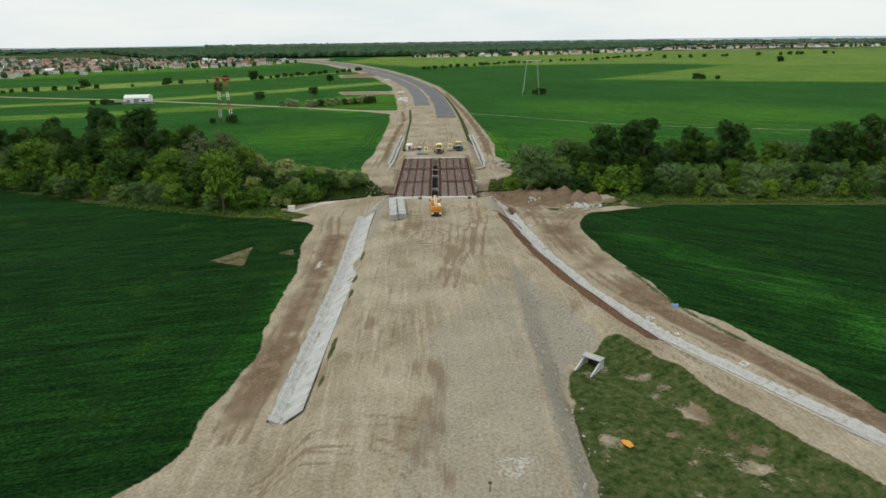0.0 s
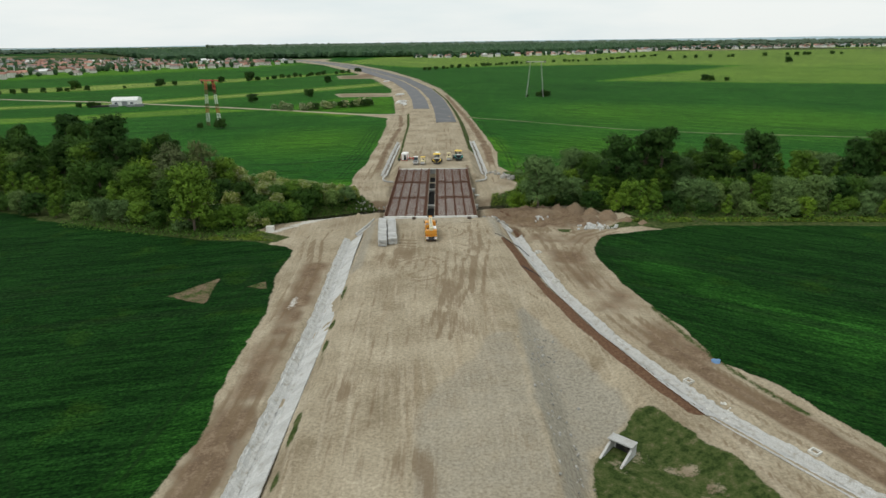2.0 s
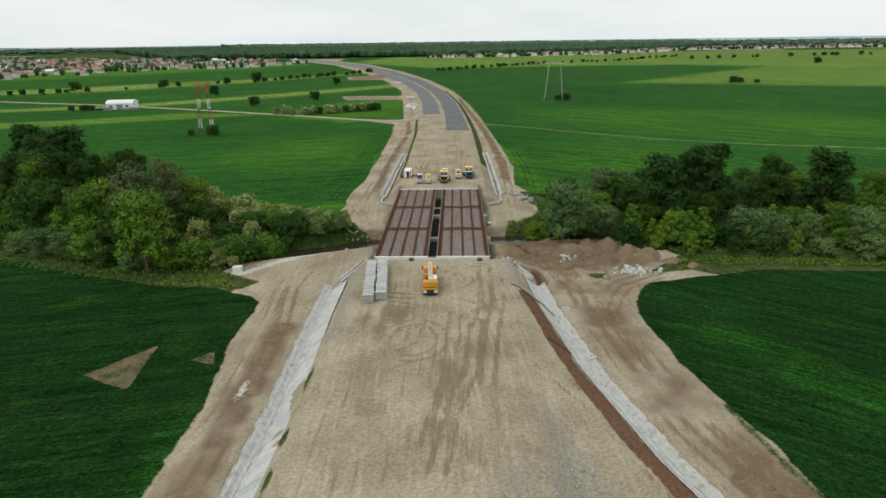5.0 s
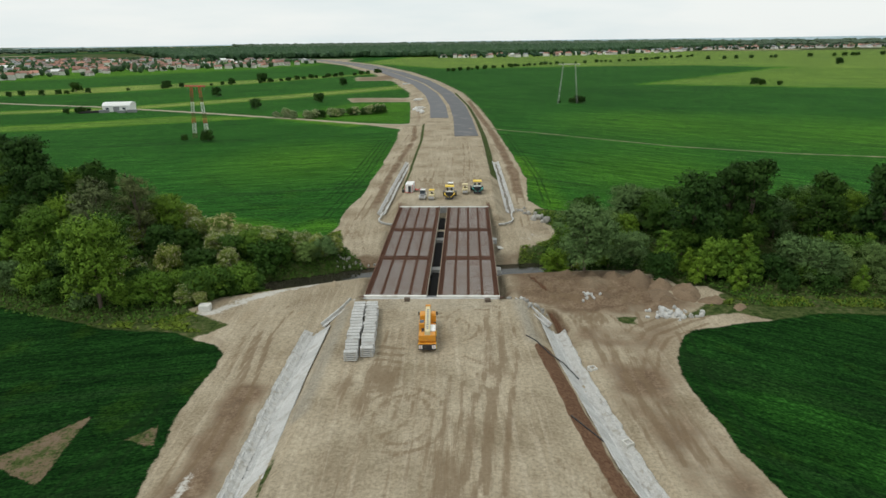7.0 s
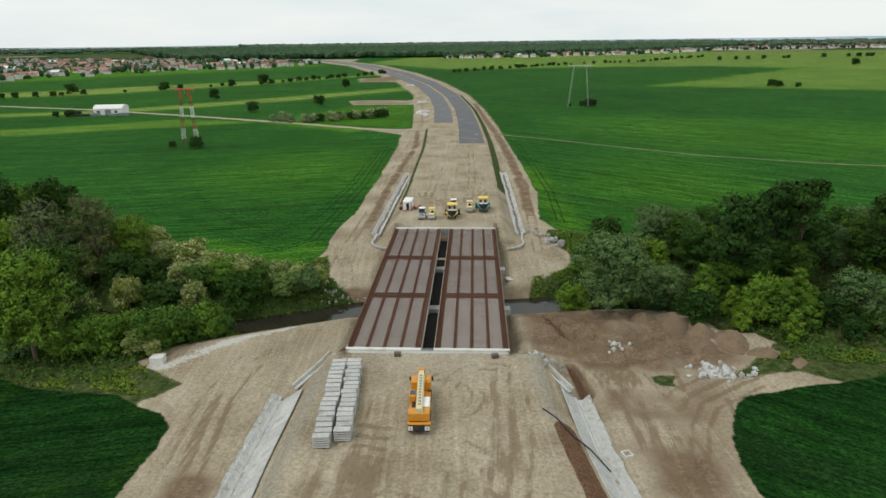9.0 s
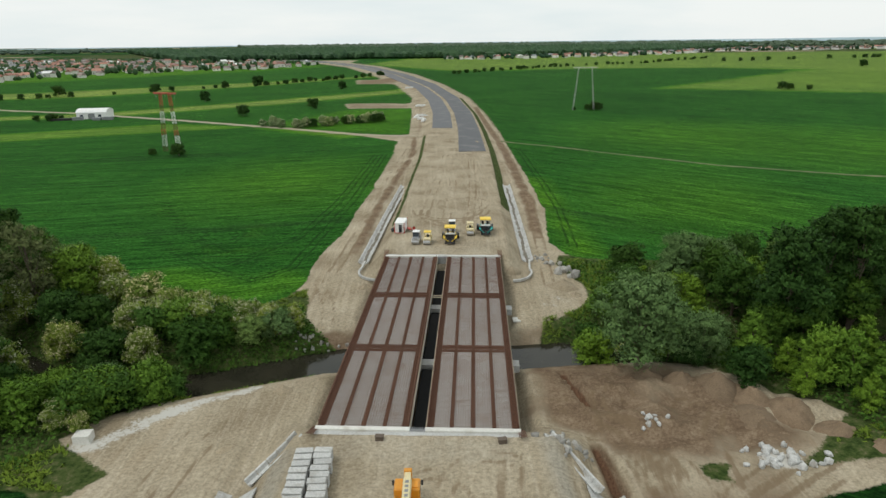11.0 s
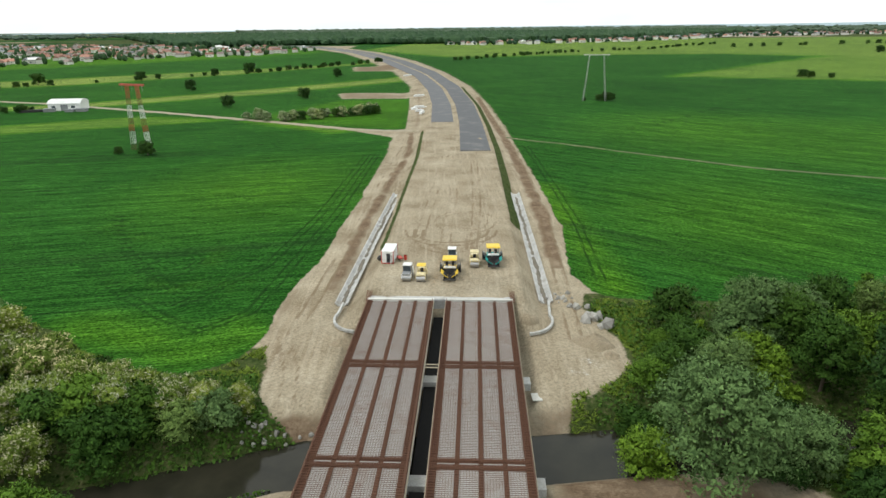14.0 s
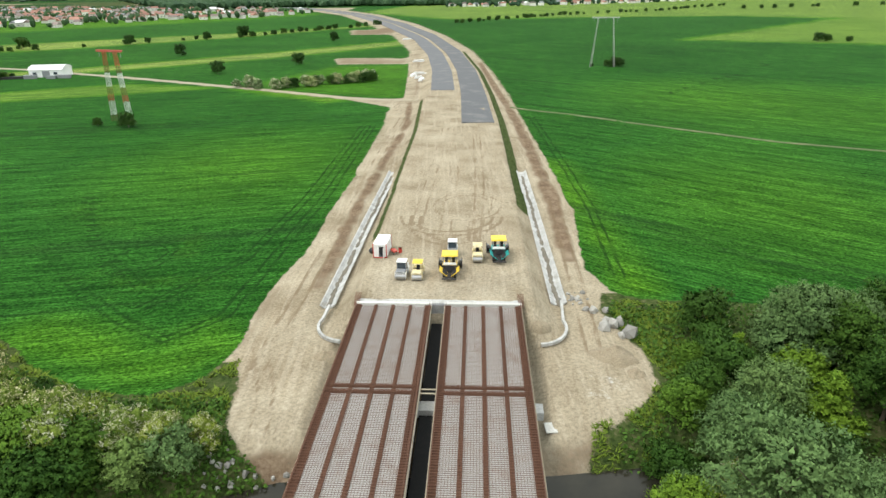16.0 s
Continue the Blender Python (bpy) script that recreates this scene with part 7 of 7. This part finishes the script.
def joined_houses(poly, n, seed, roof):
    """The far rows of a village, too small to tell apart."""
    rng_ = np.random.default_rng(seed)
    p = np.array(poly)
    pts = rng_.uniform(p.min(0), p.max(0), (n * 5, 2))
    pts = pts[inside(pts[:, 0], pts[:, 1], poly, 1) > 0.5][:n]
    wv, wf, rv, rf = [], [], [], []
    for x, y in pts.tolist():
        w, d, h, a = rng_.uniform(4, 7), rng_.uniform(3.5, 5), rng_.uniform(3.4, 6.5), rng_.normal(0.2, 0.3) + rng_.choice((0, 1.57))
        ca, sa = math.cos(a), math.sin(a)
        put = lambda u, v, z: (x + u * ca - v * sa, y + u * sa + v * ca, z - 2.5)
        b = len(wv)
        wv += [put(u * w, v * d, z) for z in (0, h) for u, v in ((-1, -1), (1, -1), (1, 1), (-1, 1))]
        wf += [(b, b + 1, b + 5, b + 4), (b + 1, b + 2, b + 6, b + 5), (b + 2, b + 3, b + 7, b + 6), (b + 3, b, b + 4, b + 7)]
        b = len(rv)
        rv += [put(u * w * 1.06, v * d * 1.12, h - 0.05) for u, v in ((-1, -1), (1, -1), (1, 1), (-1, 1))] + [put(-w, 0, h + 3), put(w, 0, h + 3)]
        rf += [(b, b + 1, b + 5, b + 4), (b + 2, b + 3, b + 4, b + 5), (b + 1, b + 2, b + 5), (b + 3, b, b + 4)]
    for name, vs, fs, mat in (("far_house_walls", wv, wf, "plaster"), ("far_house_roofs", rv, rf, roof)):
        me = bpy.data.meshes.new(name)
        me.from_pydata(vs, [], fs)
        me.materials.append(MAT[mat])
        tagged(new(name, me), "rows of small plastered houses in a far village", "village", kind="stuff")


for n, seed, roof in ((130, 31, "roof_tile"), (150, 33, "roof_dark"), (90, 35, "grey")):
    joined_houses(VILLAGE_L, n, seed, roof)
    joined_houses(VILLAGE_R, n * 2 // 3, seed + 1, roof)
village(VILLAGE_L, 205, 21)
village(VILLAGE_R, 90, 22)
for p in HOUSES:
    for o in (*p.children_recursive, p):
        bpy.data.objects.remove(o)


# ---- power-line portals ----
def portal(a, b, h, bands, label, slim=1.0):
    """Two leaning lattice legs under one cross-arm."""
    root = holder("power_pylon", pose(0, 0, 0), label, "power pylon", "power pylons")
    mid = (Vector((*a, 0)) + Vector((*b, 0))) / 2
    tops = []
    z0 = -2.6
    for foot in (a, b):
        f = Vector((*foot, z0))
        t = Vector((mid.x + (foot[0] - mid.x) * 0.62, mid.y + (foot[1] - mid.y) * 0.62, z0 + h))
        tops.append(t)
        n = 10
        for k in range(n):
            p, q = f.lerp(t, k / n), f.lerp(t, (k + 1) / n)
            bm = bmesh.new()
            w0, w1 = (0.75 - 0.03 * k) * slim, (0.72 - 0.03 * k) * slim
            cs = ((-1, -1), (1, -1), (1, 1), (-1, 1))
            for i, (sx, sy) in enumerate(cs):
                nx, ny = cs[(i + 1) % 4]
                tube(bm, p + Vector((sx * w0, sy * w0, 0)), q + Vector((sx * w1, sy * w1, 0)), 0.085 * slim, n=4)
                for s in (0, 0.5):
                    lo, hi = p.lerp(q, s), p.lerp(q, s + 0.5)
                    tube(bm, lo + Vector((sx * w0, sy * w0, 0)), hi + Vector((nx * w1, ny * w1, 0)), 0.05 * slim, n=4)
            part("leg_section", bm, bands[k % len(bands)], root)
    d = (tops[1] - tops[0]).normalized()
    bm = bmesh.new()
    ends = (tops[0] - d * 3.5, tops[1] + d * 3.5)
    for s in (-0.5, 0.5):
        for zz in (-0.5, 0.6):
            tube(bm, ends[0] + Vector((0, s, zz * 0.4)), ends[1] + Vector((0, s, zz * 0.4)), 0.12 * slim, n=4)
    n = 10
    for i in range(n):
        p, q = ends[0].lerp(ends[1], i / n), ends[0].lerp(ends[1], (i + 1) / n)
        tube(bm, p + Vector((0, -0.5, -0.2)), q + Vector((0, 0.5, 0.24)), 0.08, n=4)
        tube(bm, p + Vector((0, 0.5, 0.24)), q + Vector((0, -0.5, -0.2)), 0.08, n=4)
    part("cross_arm", bm, bands[-1] if bands[0] == "rust" else bands[0], root)
    for i in range(3):
        p = ends[0].lerp(ends[1], 0.08 + 0.42 * i)
        bm = bmesh.new()
        for k in range(6):
            tube(bm, p + Vector((0, 0, -0.4 - k * 0.3)), p + Vector((0, 0, -0.55 - k * 0.3)), 0.14, n=6)
        part("insulator", bm, "grey", root)
    return root


portal((-130.5, 388.5), (-123.0, 386.0), 25.2, ("rust", "white", "white", "red", "rust", "white", "white", "rust", "red", "red"), "red and white lattice power pylon in a crop field")
portal((69.8, 546), (83.2, 545), 27.2, ("concrete", "concrete"), "thin grey lattice power pylon in a crop field", 0.55)


# ---- farm hall and white stacks along the far road ----
def hall(m):
    root = holder("farm_hall", m, "white metal farm hall beside a lane", "farm hall")
    part("wall", boxes((-9, 9, -6, 6, -0.3, 4.2)), "white", root)
    bm = bmesh.new()
    prism(bm, [(-6.4, 4.1), (6.4, 4.1), (4, 5.6), (0, 6.3), (-4, 5.6)], -9.3, 9.3)
    for v in bm.verts:
        v.co = Vector((v.co.y, v.co.x, v.co.z))
    bmesh.ops.recalc_face_normals(bm, faces=bm.faces[:])
    part("roof", bm, "white", root)
    part("door", boxes((-2, 2, -6.08, -6.02, 0, 3.4)), "grey", root)
    for x in (-6, 5):
        part("window", boxes((x - 1, x + 1, -6.06, -6.02, 1.4, 2.8)), "glass", root)
    return root


hall(pose(-236, 517, -2.5, 0, 0, 8))
for i, (x, y, w, h) in enumerate(((-223, 508, 3, 1.6), (-229, 506, 2.4, 1.4), (-241, 506, 3, 1.8), (-250, 505, 7, 1.2))):
    b = thing("farm_shed" if i < 3 else "covered_clamp", boxes((-w, w, -1.5, 1.5, -0.2, h), (-w - 0.15, w + 0.15, -1.65, 1.65, h, h + 0.12), bev=0.05), "grey" if i != 3 else "black", "low grey shed beside the white farm hall" if i < 3 else "long dark covered stack beside the farm hall", "shed" if i < 3 else "stack")
    b.matrix_basis = pose(x, y, z_at(x, y), 0, 0, 8 * i)
for x, y, l, a in ((-27.2, 512, 4, 12), (-24.2, 488, 3.5, 80), (-26, 496, 2.5, 30), (-32.0, 572, 4.5, 15), (-57, 742, 4.5, 30), (-30, 506, 2.2, 60)):
    bm = boxes((-l, l, -0.9, 0.9, 0, 0.7), (-l * 0.8, l * 0.6, -0.8, 0.8, 0.7, 1.3), bev=0.12)
    b = thing("wrapped_stack", bm, "white", "white sheeted stack of building material by the road", "stack", "white stacks by the road")
    b.matrix_basis = pose(x, y, z_at(x, y), 0, 0, a)
